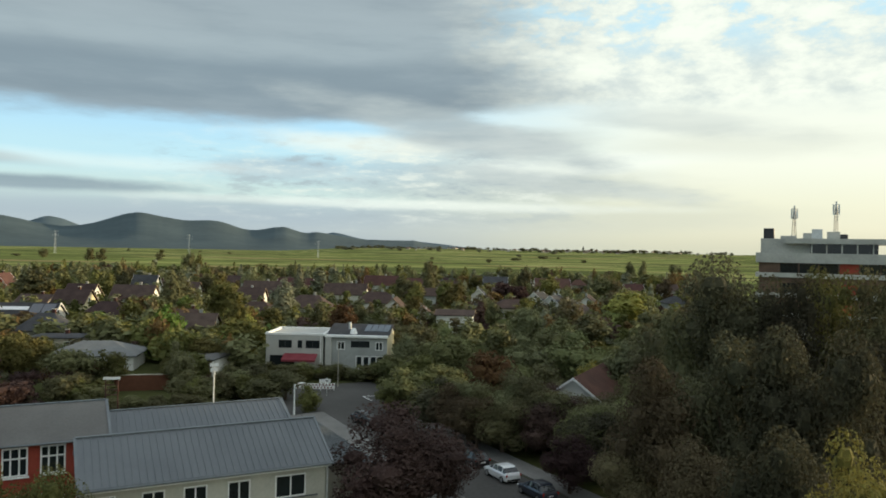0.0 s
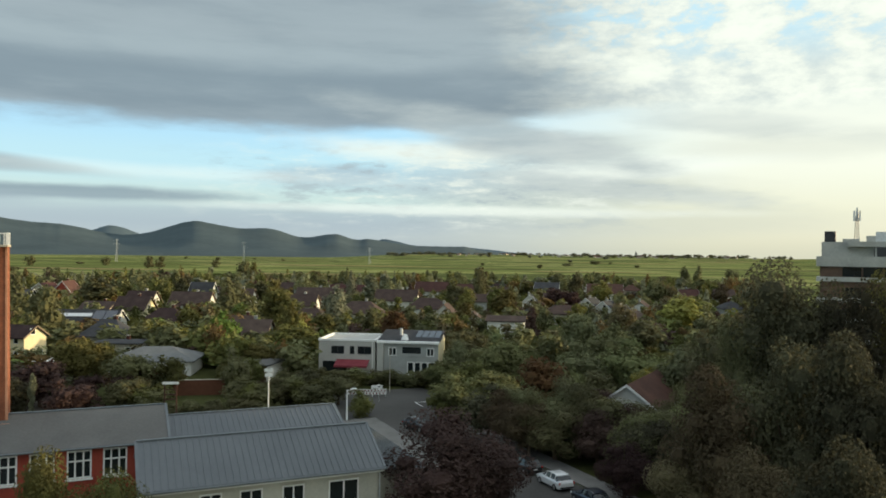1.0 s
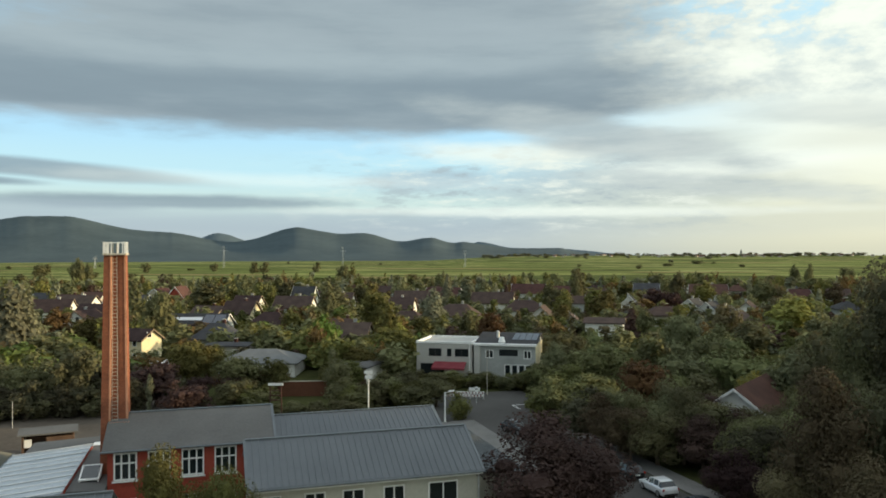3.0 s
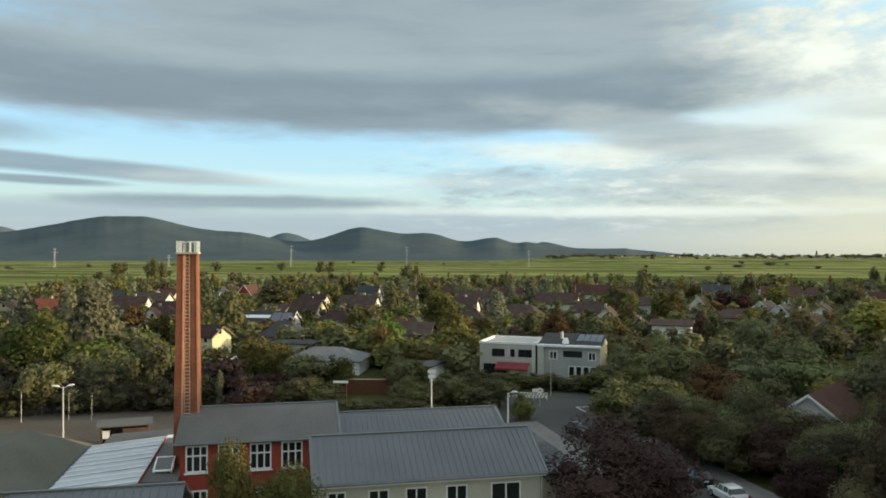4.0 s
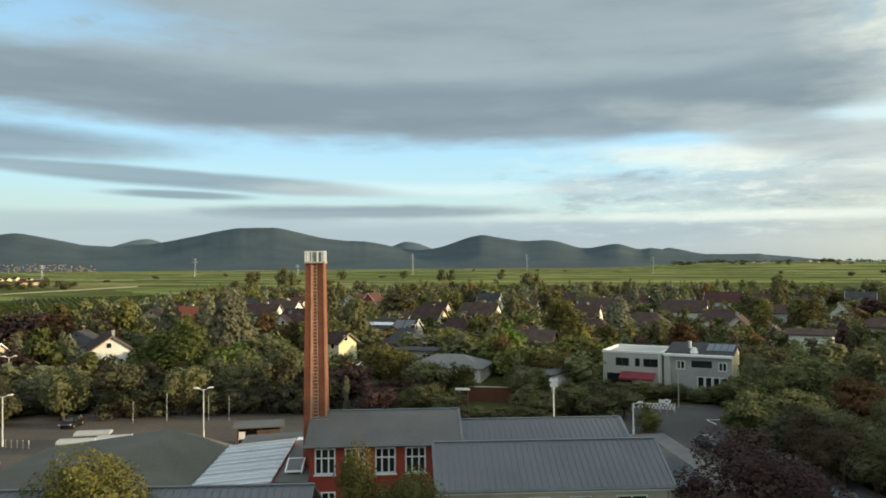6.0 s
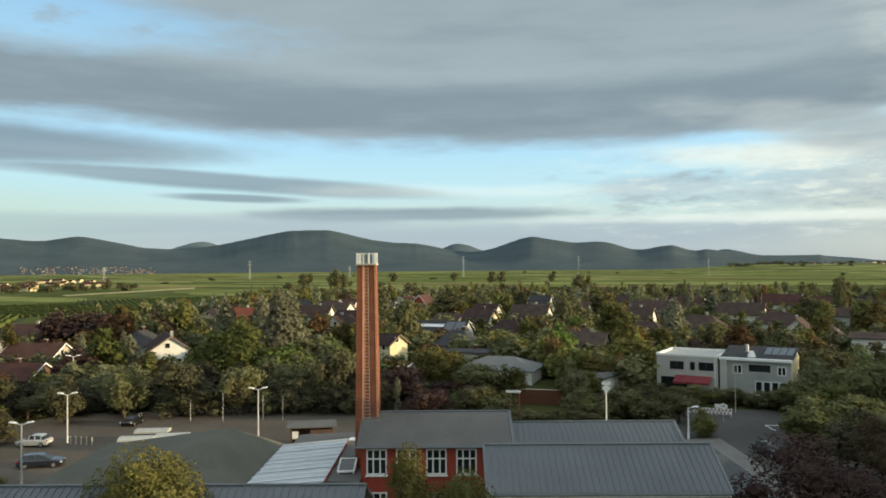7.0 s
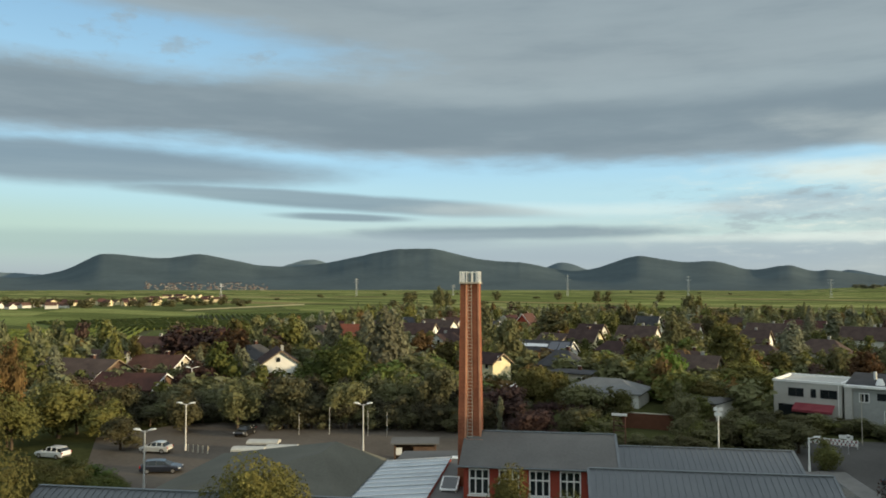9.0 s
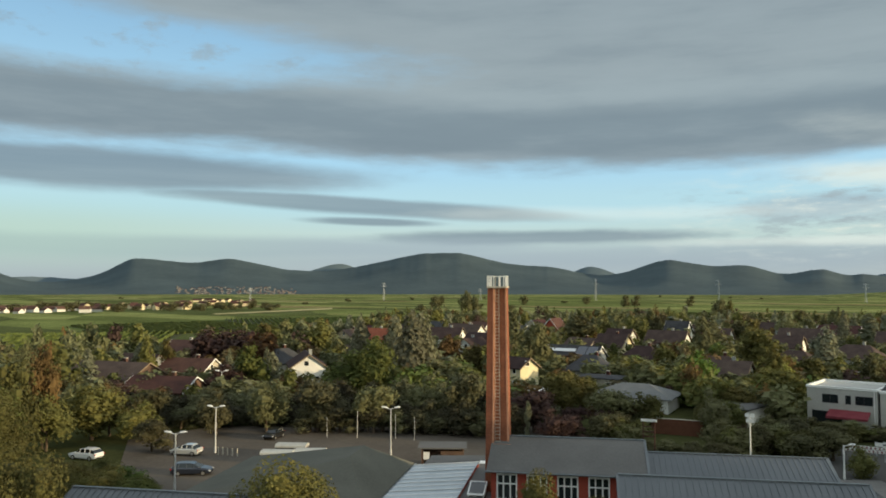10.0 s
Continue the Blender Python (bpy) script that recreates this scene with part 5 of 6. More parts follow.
    nor /= np.linalg.norm(nor, axis=1)[:, None] + 1e-9
    a = np.cross(nor, rng.normal(0, 1, (n, 3)))
    a /= np.linalg.norm(a, axis=1)[:, None] + 1e-9
    b = np.cross(nor, a)
    s = (size * rng.uniform(0.55, 1.35, n))[:, None]
    v = np.stack([points - a * s * 0.62, points - b * s * 0.42 + nor * s * 0.12, points + a * s * 0.7, points + b * s * 0.46 + nor * s * 0.1], 1)
    return v.reshape(-1, 3)


def ball_points(n, rng):
    p = rng.normal(0, 1, (n, 3))
    return p / np.linalg.norm(p, axis=1)[:, None]


def crown_mesh(kind, seed, count, size):
    """A crown 10 m high and about 8 m wide, or to suit its kind, standing on the trunk's foot."""
    rng = np.random.default_rng(seed)
    if kind == "conifer":
        h = 1.0 - np.sqrt(rng.uniform(0, 1, count))
        tier = 0.45 + 0.55 * ((h * 9 + rng.uniform(0, 0.22, count)) % 1.0)
        ang = rng.uniform(0, 2 * math.pi, count)
        lobes = 1 + 0.16 * np.sin(ang * 5 + h * 23 + seed) + 0.10 * np.sin(ang * 9 + h * 41)
        r = 3.6 * (1 - h) ** 0.85 * (1.38 - tier * 0.62) * lobes * np.sqrt(rng.uniform(0.35, 1.0, count)) + 0.08
        pts = np.stack([r * np.cos(ang), r * np.sin(ang), 0.9 + 9.1 * h - 0.12 * r], 1)
        nor = np.stack([np.cos(ang), np.sin(ang), np.full(count, 0.55)], 1)
        blobs = [((0, 0, 0.9 + 9.1 * k), 2.5 * (1 - k) ** 0.9 + 0.05, 1.1) for k in (0.08, 0.25, 0.45, 0.65, 0.82)]
    else:
        wide, high, foot, lump, nb = {"broad": (3.0, 3.7, 5.2, (1.1, 2.0), 20), "poplar": (0.9, 4.2, 5.4, (0.7, 1.2), 14), "shrub": (3.4, 4.2, 4.2, (1.4, 2.4), 15)}[kind]
        blobs = []
        while len(blobs) < nb:
            q = rng.uniform(-1, 1, 3)
            if 0.25 < np.linalg.norm(q) < 1.0:
                c = np.array([q[0] * wide, q[1] * wide, foot + q[2] * high])
                shrink = 1.0 - 0.35 * max(0.0, q[2])
                blobs.append(((c[0] * shrink, c[1] * shrink, c[2]), rng.uniform(*lump) * (1 - 0.25 * abs(q[2])), 0.85))
        blobs.append(((0, 0, foot), wide * 0.72, high / wide * 0.9))
        share = np.array([r * r for _, r, _ in blobs])
        which = rng.choice(len(blobs), count, p=share / share.sum())
        d = ball_points(count, rng)
        cen, rad, flat = (np.array([b[0] for b in blobs])[which], np.array([b[1] for b in blobs])[which], np.array([b[2] for b in blobs])[which])
        r = rad * (1.08 - 0.42 * rng.uniform(0, 1, count) ** 2.2)
        pts = cen + d * r[:, None] * np.stack([np.ones(count), np.ones(count), flat], 1)
        pts[:, 2] = np.maximum(pts[:, 2], 0.15)
        nor = d * 0.8 + np.array([0, 0, 0.35])
        # ten metres high, four metres in radius, down to knee height
        low, high_z = pts[:, 2].min(), np.quantile(pts[:, 2], 0.995)
        foot_z = 0.25 if kind == "shrub" else 0.9
        slim = 1.3 if kind == "poplar" else 4.0
        fit_z, fit_r = (10.0 - foot_z) / (high_z - low), slim / np.quantile(np.hypot(pts[:, 0], pts[:, 1]), 0.97)
        pts = np.stack([pts[:, 0] * fit_r, pts[:, 1] * fit_r, foot_z + (pts[:, 2] - low) * fit_z], 1)
        blobs = [((c[0] * fit_r, c[1] * fit_r, foot_z + (c[2] - low) * fit_z), r * fit_r, f * fit_z / fit_r) for c, r, f in blobs]
    v = leaf_cloud(pts, nor, size, rng)
    verts = v.tolist()
    faces = np.arange(len(v)).reshape(-1, 4).tolist()
    # solid shells hidden inside the crown, added only to stop the light
    for c, r, flat in (blobs if count > 500 else blobs[-1:]):
        k = len(verts)
        r = r * (0.46 if count > 9000 else 0.56)
        ring = [(c[0] + r * math.cos(a) * s, c[1] + r * math.sin(a) * s, max(0.1, c[2] + r * flat * z)) for z, s in ((-0.6, 0.75), (0.15, 1.0), (0.75, 0.6)) for a in (0.3, 1.35, 2.4, 3.45, 4.5, 5.55)]
        verts += ring
        for j in range(2):
            for i in range(6):
                faces.append([k + j * 6 + i, k + j * 6 + (i + 1) % 6, k + j * 6 + 6 + (i + 1) % 6, k + j * 6 + 6 + i])
        faces += [[k + i for i in (5, 4, 3, 2, 1, 0)], [k + 12 + i for i in range(6)]]
    me = bpy.data.meshes.new("crown")
    me.from_pydata(verts, [], faces)
    me.update()
    return me


def trunk_mesh(kind, seed):
    rng = random.Random(seed)
    g = Geo()
    top = 9.0 if kind in ("conifer", "poplar") else 5.5
    g.tube((0, 0, -0.1), (0.06, 0.03, 1.6), 0.30, 0.22, 9).tube((0.06, 0.03, 1.6), (0, 0.1, top), 0.22, 0.06, 8)
    if kind not in ("conifer", "poplar"):
        for i in range(7):
            a, z = rng.uniform(0, 6.28), rng.uniform(1.7, 4.6)
            out = rng.uniform(1.4, 2.5)
            mid = (0.5 * out * math.cos(a), 0.5 * out * math.sin(a), z + 0.9)
            g.tube((0, 0.03, z), mid, 0.12, 0.08, 6).tube(mid, (out * math.cos(a), out * math.sin(a), z + 2.0), 0.08, 0.03, 5)
    return g.mesh("trunk", BARK)


CROWNS, TRUNKS, counter = {}, {}, random.Random(7)
TREE_WORDS = {"deep": "deep bluish green", "brown": "dark brownish green", "gold": "sunlit yellow-green", "shade": "shaded dark green", "bright": "vivid light green", "silver": "pale grey-green", "green": "green", "dark": "dark green", "lime": "bright green", "yellow": "yellowing", "rust": "rust-brown", "purple": "dark purple-leaved", "needle": "grey-green", "fresh": "fresh green"}
KIND_WORDS = {"broad": "broadleaf tree with a full uneven crown", "conifer": "spruce with drooping layered boughs", "poplar": "slim columnar tree", "shrub": "dense round bush"}


def tree(kind, tone, az, dist, top, radius, spot=None):
    """A tree by its bearing, distance, height of its top and radius of its crown."""
    if kind == "broad" and radius > 0.68 * top and not spot:
        step = math.degrees(0.6 * (radius - 0.5 * top) / dist) + 0.25
        tree(kind, tone, az - step, dist + 1.2, top * counter.uniform(0.78, 0.95), 0.52 * top)
        az, radius = az + step, 0.55 * top
    if kind == "shrub" and radius > 0.95 * top and not spot:
        step = math.degrees(0.6 * radius / dist)
        tree(kind, tone, az - step, dist + 0.6, top * counter.uniform(0.8, 1.0), 0.8 * top)
        az, radius = az + step, 0.85 * top
    level = 3 if dist < 57 else 0 if dist < 92 else 1 if dist < 160 else 2
    variant = counter.randrange(4)
    count, size = ((15000, 0.165), (2400, 0.40), (800, 0.68), (22000, 0.15))[level]
    if kind == "conifer":
        count, size = int(count * 1.5), size * 0.75
    key = (kind, level, variant)
    if key not in CROWNS:
        CROWNS[key] = crown_mesh(kind, 11 * variant + 100 * level + 5, count, size)
        TRUNKS[key] = trunk_mesh(kind, variant)
    full = key + (tone,)
    if full not in CROWNS:
        CROWNS[full] = CROWNS[key].copy()
        CROWNS[full].materials.append(LEAF[tone])
    p = spot or at(az, dist)
    m = pose(p.x, p.y, 0, 0, 0, counter.uniform(0, 360))
    words = "%s %s" % (TREE_WORDS[tone], KIND_WORDS[kind])
    ob = thing("bush" if kind == "shrub" else "tree", m, words, "bush" if kind == "shrub" else "tree", "trees and bushes")
    tall = 10.0
    wide = {"broad": 3.9, "conifer": 3.2, "poplar": 1.3, "shrub": 3.9}[kind]
    ob.scale = (radius / wide, radius / wide, top / tall)
    part("trunk", TRUNKS[key], None, ob)
    part("crown", CROWNS[full], None, ob)
    return ob


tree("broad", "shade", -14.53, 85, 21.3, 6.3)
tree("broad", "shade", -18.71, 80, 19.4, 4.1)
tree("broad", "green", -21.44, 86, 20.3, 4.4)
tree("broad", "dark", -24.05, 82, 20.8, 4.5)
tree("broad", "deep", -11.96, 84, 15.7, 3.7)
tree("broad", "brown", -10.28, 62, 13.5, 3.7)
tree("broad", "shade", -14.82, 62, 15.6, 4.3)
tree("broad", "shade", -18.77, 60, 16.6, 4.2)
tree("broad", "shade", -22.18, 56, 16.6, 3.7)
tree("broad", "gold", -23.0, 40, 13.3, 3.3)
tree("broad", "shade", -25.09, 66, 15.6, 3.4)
tree("broad", "purple", 8.5, 59, 9.6, 5.5)
tree("broad", "purple", 5.4, 64, 6.4, 2.8)
tree("broad", "purple", -2.05, 82, 5.9, 3.3)
tree("broad", "deep", -5.96, 76, 7.1, 4.5)
tree("broad", "brown", -8.62, 62, 6.8, 3.4)
tree("broad", "brown", -12.69, 52, 9.9, 3.3)
tree("broad", "shade", -17.84, 46, 12.1, 3.2)
tree("broad", "purple", -3.96, 70, 5.2, 2.6)
tree("broad", "fresh", 7.67, 100, 6.3, 4.9)
tree("shrub", "green", 9.54, 101, 3.7, 2.2)
tree("broad", "fresh", 4.97, 114, 9.2, 4.9)
tree("broad", "rust", 1.99, 92, 9.6, 3.4)
tree("broad", "fresh", 3.41, 89, 5.6, 3.3)
tree("broad", "dark", 1.08, 83, 5.9, 3.7)
tree("broad", "deep", -0.71, 118, 9.1, 4.2)
tree("broad", "fresh", -4.63, 118, 9.7, 5.0)
tree("broad", "dark", -1.79, 98, 7.5, 3.6)
tree("broad", "gold", -5.41, 108, 6.6, 2.4)
tree("broad", "dark", -2.76, 140, 9.9, 4.5)
tree("broad", "deep", -7.68, 105, 10.0, 4.3)
tree("broad", "deep", -10.04, 98, 12.6, 3.6)
tree("broad", "gold", -7.82, 228, 10.6, 6.8)
sights.append((-7.82, 1.9, 228, (4.0 - 22) / 228))
for step in (10, 22, 34, 46, 58):  # nothing tall to the west of it
    taken.append((at(-7.82, 228) + Vector((0.913, 0.407, 0)) * step, 7))
tree("broad", "purple", 0.62, 300, 9.2, 7.1)
tree("poplar", "dark", 6.76, 330, 16.0, 3.4)
tree("broad", "dark", 19.45, 124, 2.3, 4.6)
tree("shrub", "green", 17.03, 126, 1.6, 4.2)
tree("shrub", "dark", 21.41, 118, 1.9, 3.0)
tree("broad", "bright", 25.6, 166, 9.0, 3.6)
tree("broad", "yellow", 20.31, 152, 7.7, 4.7)
tree("broad", "yellow", 21.62, 222, 11.4, 5.6)
tree("broad", "green", 24.15, 128, 4.9, 4.0)
tree("broad", "yellow", 23.02, 140, 5.4, 3.1)
tree("broad", "purple", 26.86, 152, 3.8, 3.4)
tree("broad", "rust", 29.83, 124, 4.1, 4.4)
tree("broad", "purple", 33.25, 118, 4.3, 5.0)
tree("broad", "purple", 35.2, 110, 5.4, 4.1)
tree("conifer", "needle", 17.55, 200, 10.8, 5.0)
tree("conifer", "needle", 16.36, 300, 15.3, 3.5)
tree("conifer", "dark", 24.63, 252, 13.0, 7.8)
tree("broad", "yellow", 34.44, 142, 6.9, 5.2)
tree("broad", "green", 27.92, 190, 5.0, 5.6)
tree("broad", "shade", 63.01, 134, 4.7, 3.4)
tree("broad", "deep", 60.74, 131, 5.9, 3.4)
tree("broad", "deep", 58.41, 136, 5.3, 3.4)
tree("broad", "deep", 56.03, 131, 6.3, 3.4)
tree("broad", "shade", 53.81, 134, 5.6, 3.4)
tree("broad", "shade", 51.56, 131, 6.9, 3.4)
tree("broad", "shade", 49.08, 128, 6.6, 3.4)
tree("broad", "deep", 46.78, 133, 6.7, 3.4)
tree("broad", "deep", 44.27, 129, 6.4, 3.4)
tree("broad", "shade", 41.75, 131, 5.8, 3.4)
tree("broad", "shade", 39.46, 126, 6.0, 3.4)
tree("broad", "lime", 50.75, 152, 9.8, 6.5)
tree("conifer", "silver", 46.2, 178, 17.6, 6.2)
for az, dist in ((46.51, 178), (49.94, 188)):
    sights.append((az, 1.6, dist, (4.5 - 22) / dist))
    for step in (9, 20, 32, 44):
        taken.append((at(az, dist) + Vector((0.913, 0.407, 0)) * step, 6))
tree("conifer", "silver", 49.94, 188, 15.6, 5.0)
tree("conifer", "silver", 47.6, 214, 15.0, 4.6)
tree("conifer", "silver", 65.31, 192, 10.4, 3.7)
tree("broad", "purple", 58.87, 212, 11.4, 8.1)
tree("broad", "purple", 61.01, 208, 10.9, 6.1)
tree("broad", "rust", 57.08, 202, 10.7, 5.1)
tree("conifer", "silver", 56.39, 168, 8.8, 4.2)
tree("broad", "purple", 59.62, 158, 7.5, 3.0)
tree("broad", "lime", 57.87, 160, 10.6, 4.0)
tree("broad", "green", 53.65, 232, 10.2, 6.8)
tree("broad", "yellow", 68.28, 124, 7.6, 4.4)
tree("broad", "yellow", 65.31, 120, 5.6, 3.3)
tree("broad", "green", 75.2, 78, 13.1, 3.6)
tree("broad", "green", 74.6, 88, 12.4, 4.0)
tree("broad", "green", 73.15, 112, 12.8, 4.0)
tree("broad", "green", 66.8, 84, 3.8, 2.4)
tree("shrub", "dark", 64.47, 112, 4.4, 2.8)
tree("broad", "yellow", 67.83, 64, 6.2, 2.8)
tree("broad", "green", 72.6, 58, 11.2, 3.2)
tree("broad", "green", 70.72, 160, 11.5, 4.7)
tree("broad", "lime", 75.63, 90, 14.2, 4.6)
tree("broad", "yellow", 56.13, 50, 11.1, 4.5)
tree("broad", "purple", 37.17, 120, 6.2, 4.1)
tree("broad", "yellow", 34.9, 140, 6.2, 3.1)
tree("conifer", "dark", 38.81, 235, 16.3, 5.9)
tree("broad", "dark", 44.48, 160, 7.0, 4.7)
tree("broad", "dark", 31.67, 122, 6.5, 4.1)
tree("shrub", "green", 57.93, 72, 4.4, 2.1)
tree("broad", "yellow", 36.5, 47, 10.7, 2.6)
tree("broad", "green", 33.16, 46, 9.5, 2.9)


# single trees that stand out of the gardens: kind, tone, bearing, distance, top, radius
for spec in (
    ("broad", "dark", 37.05, 190, 13.6, 4.0),
    ("broad", "dark", 33.69, 300, 12.4, 6.4),
    ("broad", "yellow", 32.01, 335, 8.5, 3.2),
    ("broad", "green", 29.43, 322, 10.2, 3.8),
    ("conifer", "dark", 25.25, 236, 15.0, 5.1),
    ("broad", "yellow", 27.96, 205, 7.9, 3.2),
    ("broad", "gold", 41.49, 198, 6.9, 2.8),
    ("broad", "rust", 43.47, 216, 8.8, 2.7),
    ("broad", "yellow", 35.77, 152, 5.5, 1.8),
    ("broad", "yellow", 34.48, 150, 6.1, 1.8),
    ("broad", "green", 33.16, 149, 5.6, 1.8),
    ("broad", "green", 29.08, 124, 5.8, 2.8),
    ("broad", "deep", 24.68, 121, 7.3, 2.3),
    ("broad", "dark", 22.87, 150, 5.9, 2.0),
    ("poplar", "silver", 37.62, 112, 5.7, 0.5),
    ("broad", "yellow", 21.78, 242, 13.2, 4.2),
    ("broad", "yellow", 20.70, 178, 10.5, 3.1),
    ("broad", "gold", 19.87, 172, 6.6, 2.3),
    ("broad", "dark", 24.10, 480, 16.1, 4.8),
    ("broad", "yellow", 23.48, 482, 15.4, 3.5),
    ("conifer", "dark", 16.66, 400, 14.8, 2.9),
    ("conifer", "dark", 17.50, 402, 11.3, 2.4),
    ("broad", "dark", 18.81, 410, 12.0, 4.2),
    ("broad", "dark", 14.81, 195, 8.0, 2.9),
    ("broad", "rust", 13.03, 184, 8.4, 3.5),
    ("broad", "yellow", 7.74, 262, 10.1, 3.4),
    ("conifer", "dark", 6.69, 312, 17.0, 3.4),
    ("broad", "yellow", 4.84, 255, 10.5, 5.1),
    ("broad", "dark", 8.74, 322, 10.0, 4.7),
    ("broad", "green", 11.25, 405, 11.4, 4.8),
    ("broad", "deep", 8.38, 127, 7.7, 2.8),
    ("broad", "deep", 7.25, 160, 6.5, 3.0),
    ("broad", "fresh", 5.27, 119, 10.2, 3.2),
    ("broad", "fresh", 5.69, 103, 6.3, 3.4),
    ("broad", "yellow", -2.19, 332, 10.9, 5.4),
    ("broad", "dark", 0.99, 420, 12.0, 4.7),
    ("conifer", "dark", -0.48, 422, 14.1, 2.9),
    ("broad", "brown", -3.64, 204, 9.6, 3.8),
    ("broad", "dark", 1.92, 197, 8.9, 2.5),
    ("broad", "deep", -0.58, 152, 10.6, 3.7),
    ("broad", "dark", -8.82, 140, 9.0, 3.4),
    ("broad", "dark", -10.75, 170, 9.6, 3.6),
    ("broad", "dark", -7.95, 520, 15.3, 3.3),
    ("broad", "dark", -8.88, 525, 16.3, 3.2),
    ("broad", "dark", -11.11, 520, 14.0, 5.0),
    ("broad", "needle", 17.34, 222, 12.0, 4.1),
    ("broad", "dark", 11.85, 215, 5.6, 2.5),
    ("broad", "green", 18.27, 190, 7.0, 3.1),
    ("broad", "dark", 22.86, 330, 9.5, 3.3),
    ("broad", "dark", 28.36, 350, 10.3, 3.9),
    ("broad", "dark", -6.12, 345, 10.4, 5.3),
    ("broad", "green", 3.21, 380, 8.8, 5.4),
    ("broad", "brown", -10.42, 360, 10.2, 4.3),
    ("conifer", "yellow", 64.93, 190, 12.2, 3.1),
    ("broad", "yellow", 63.56, 196, 9.9, 2.3),
    ("conifer", "silver", 56.77, 165, 10.0, 2.4),
    ("conifer", "silver", 59.36, 190, 8.2, 1.8),
    ("broad", "yellow", 56.79, 226, 12.3, 4.1),
    ("broad", "yellow", 52.92, 224, 12.9, 5.1),
    ("broad", "brown", 60.87, 214, 11.6, 5.2),
    ("broad", "rust", 64.28, 138, 5.5, 3.2),
    ("broad", "lime", 49.03, 150, 12.1, 5.0),
    ("conifer", "silver", 45.35, 182, 16.9, 4.8),
    ("conifer", "silver", 50.03, 205, 15.7, 3.6),
    ("conifer", "silver", 47.36, 196, 15.9, 4.0),
    ("broad", "yellow", 41.56, 196, 7.8, 2.9),
    ("broad", "dark", 50.61, 160, 9.0, 3.9),
    ("broad", "rust", 43.37, 214, 9.0, 3.8),
    ("broad", "rust", 71.25, 120, 14.3, 2.1),
    ("conifer", "needle", 68.64, 175, 10.2, 3.2),
    ("broad", "dark", 72.29, 150, 13.2, 2.2),
    ("broad", "dark", 44.84, 124, 8.2, 3.6),
    ("broad", "dark", 56.74, 122, 7.8, 3.4),
    ("broad", "deep", 53.13, 121, 8.0, 3.5),
    ("broad", "dark", 49.01, 119, 7.1, 3.5),
    ("broad", "deep", 42.32, 120, 9.0, 3.5),
    ("broad", "dark", 60.24, 122, 6.5, 2.8),
    ("broad", "dark", 42.14, 600, 20.0, 6.2),
    ("broad", "dark", 41.55, 640, 16.1, 5.7),
    ("broad", "deep", 3.65, 88, 7.0, 3.2),
    ("broad", "dark", 2.24, 86, 6.8, 2.8),
    ("broad", "deep", 0.64, 85, 7.0, 3.0),
    ("broad", "dark", -0.94, 87, 7.5, 2.8),
    ("broad", "dark", 21.12, 120, 4.1, 1.9),
    ("broad", "deep", 19.45, 118, 4.3, 2.2),
    ("broad", "dark", 17.67, 112, 3.8, 1.8),
    ("broad", "green", 24.69, 122, 5.8, 2.3),
    ("broad", "rust", 32.26, 126, 4.0, 2.4),
    ("broad", "deep", 29.75, 124, 3.2, 2.0),
    ("shrub", "green", 15.6, 103, 3.7, 1.9),
    ("broad", "brown", 4.6, 87, 6.6, 3.2),
    ("broad", "shade", 6.0, 92, 6.4, 3.0),
    ("broad", "brown", 3.0, 83, 6.0, 2.8),
    ("broad", "green", 70.4, 84, 4.6, 2.5),
    ("broad", "yellow", 67.6, 80, 5.0, 2.6),
    ("broad", "lime", 65.4, 78, 4.3, 2.3),
    ("broad", "yellow", 63.6, 76, 3.4, 1.9),
    ("broad", "green", 71.0, 118, 7.6, 3.2),
    ("shrub", "yellow", 70.2, 98, 2.9, 2.5),
    ("shrub", "green", 67.8, 97, 2.7, 2.4),
    ("shrub", "lime", 66.2, 92, 2.6, 2.3),
    ("shrub", "yellow", 69.0, 90, 3.6, 2.8),
    ("shrub", "green", 64.8, 88, 2.2, 2.0),
    ("broad", "yellow", 67.2, 126, 7.0, 3.2),
    ("broad", "dark", 64.6, 128, 6.4, 3.0),
):
    tree(*spec)
    if spec[3] < 400:
        sights.append((spec[2], math.degrees(0.5 * spec[5] / spec[3]), spec[3], (spec[4] * 0.45 - 22) / spec[3]))


class Wood:
    """Far trees that nobody could count, gathered into one mesh."""

    def __init__(self):
        self.v, self.f, self.m, self.n = [], [], [], 0

    def plant(self, kind, tone, az, dist, top, radius, z=0.0):
        variant = counter.randrange(4)
        key = (kind, "far", variant)
        if key not in CROWNS:
            me = crown_mesh(kind, 31 * variant + 3, 270, 1.2)
            v = np.empty(len(me.vertices) * 3)
            me.vertices.foreach_get("co", v)
            CROWNS[key] = (v.reshape(-1, 3), [tuple(p.vertices) for p in me.polygons])
            bpy.data.meshes.remove(me)
        v, faces = CROWNS[key]
        a, p = counter.uniform(0, 6.283), at(az, dist)
        wide = {"broad": 3.9, "conifer": 3.2, "poplar": 1.3, "shrub": 3.9}[kind]
        x, y = v[:, 0] * radius / wide, v[:, 1] * radius / wide
        self.v.append(np.stack([p.x + x * math.cos(a) - y * math.sin(a), p.y + x * math.sin(a) + y * math.cos(a), z + v[:, 2] * top / 10.0], 1))
        self.f += [tuple(self.n + i for i in q) for q in faces]
        self.m += [list(LEAF).index(tone)] * len(faces)
        self.n += len(v)

    def grown(self, name, label):
        me = bpy.data.meshes.new(name)
        me.from_pydata(np.concatenate(self.v).tolist(), [], self.f)
        for m in LEAF.values():
            me.materials.append(m)
        me.polygons.foreach_set("material_index", self.m)
        me.update()
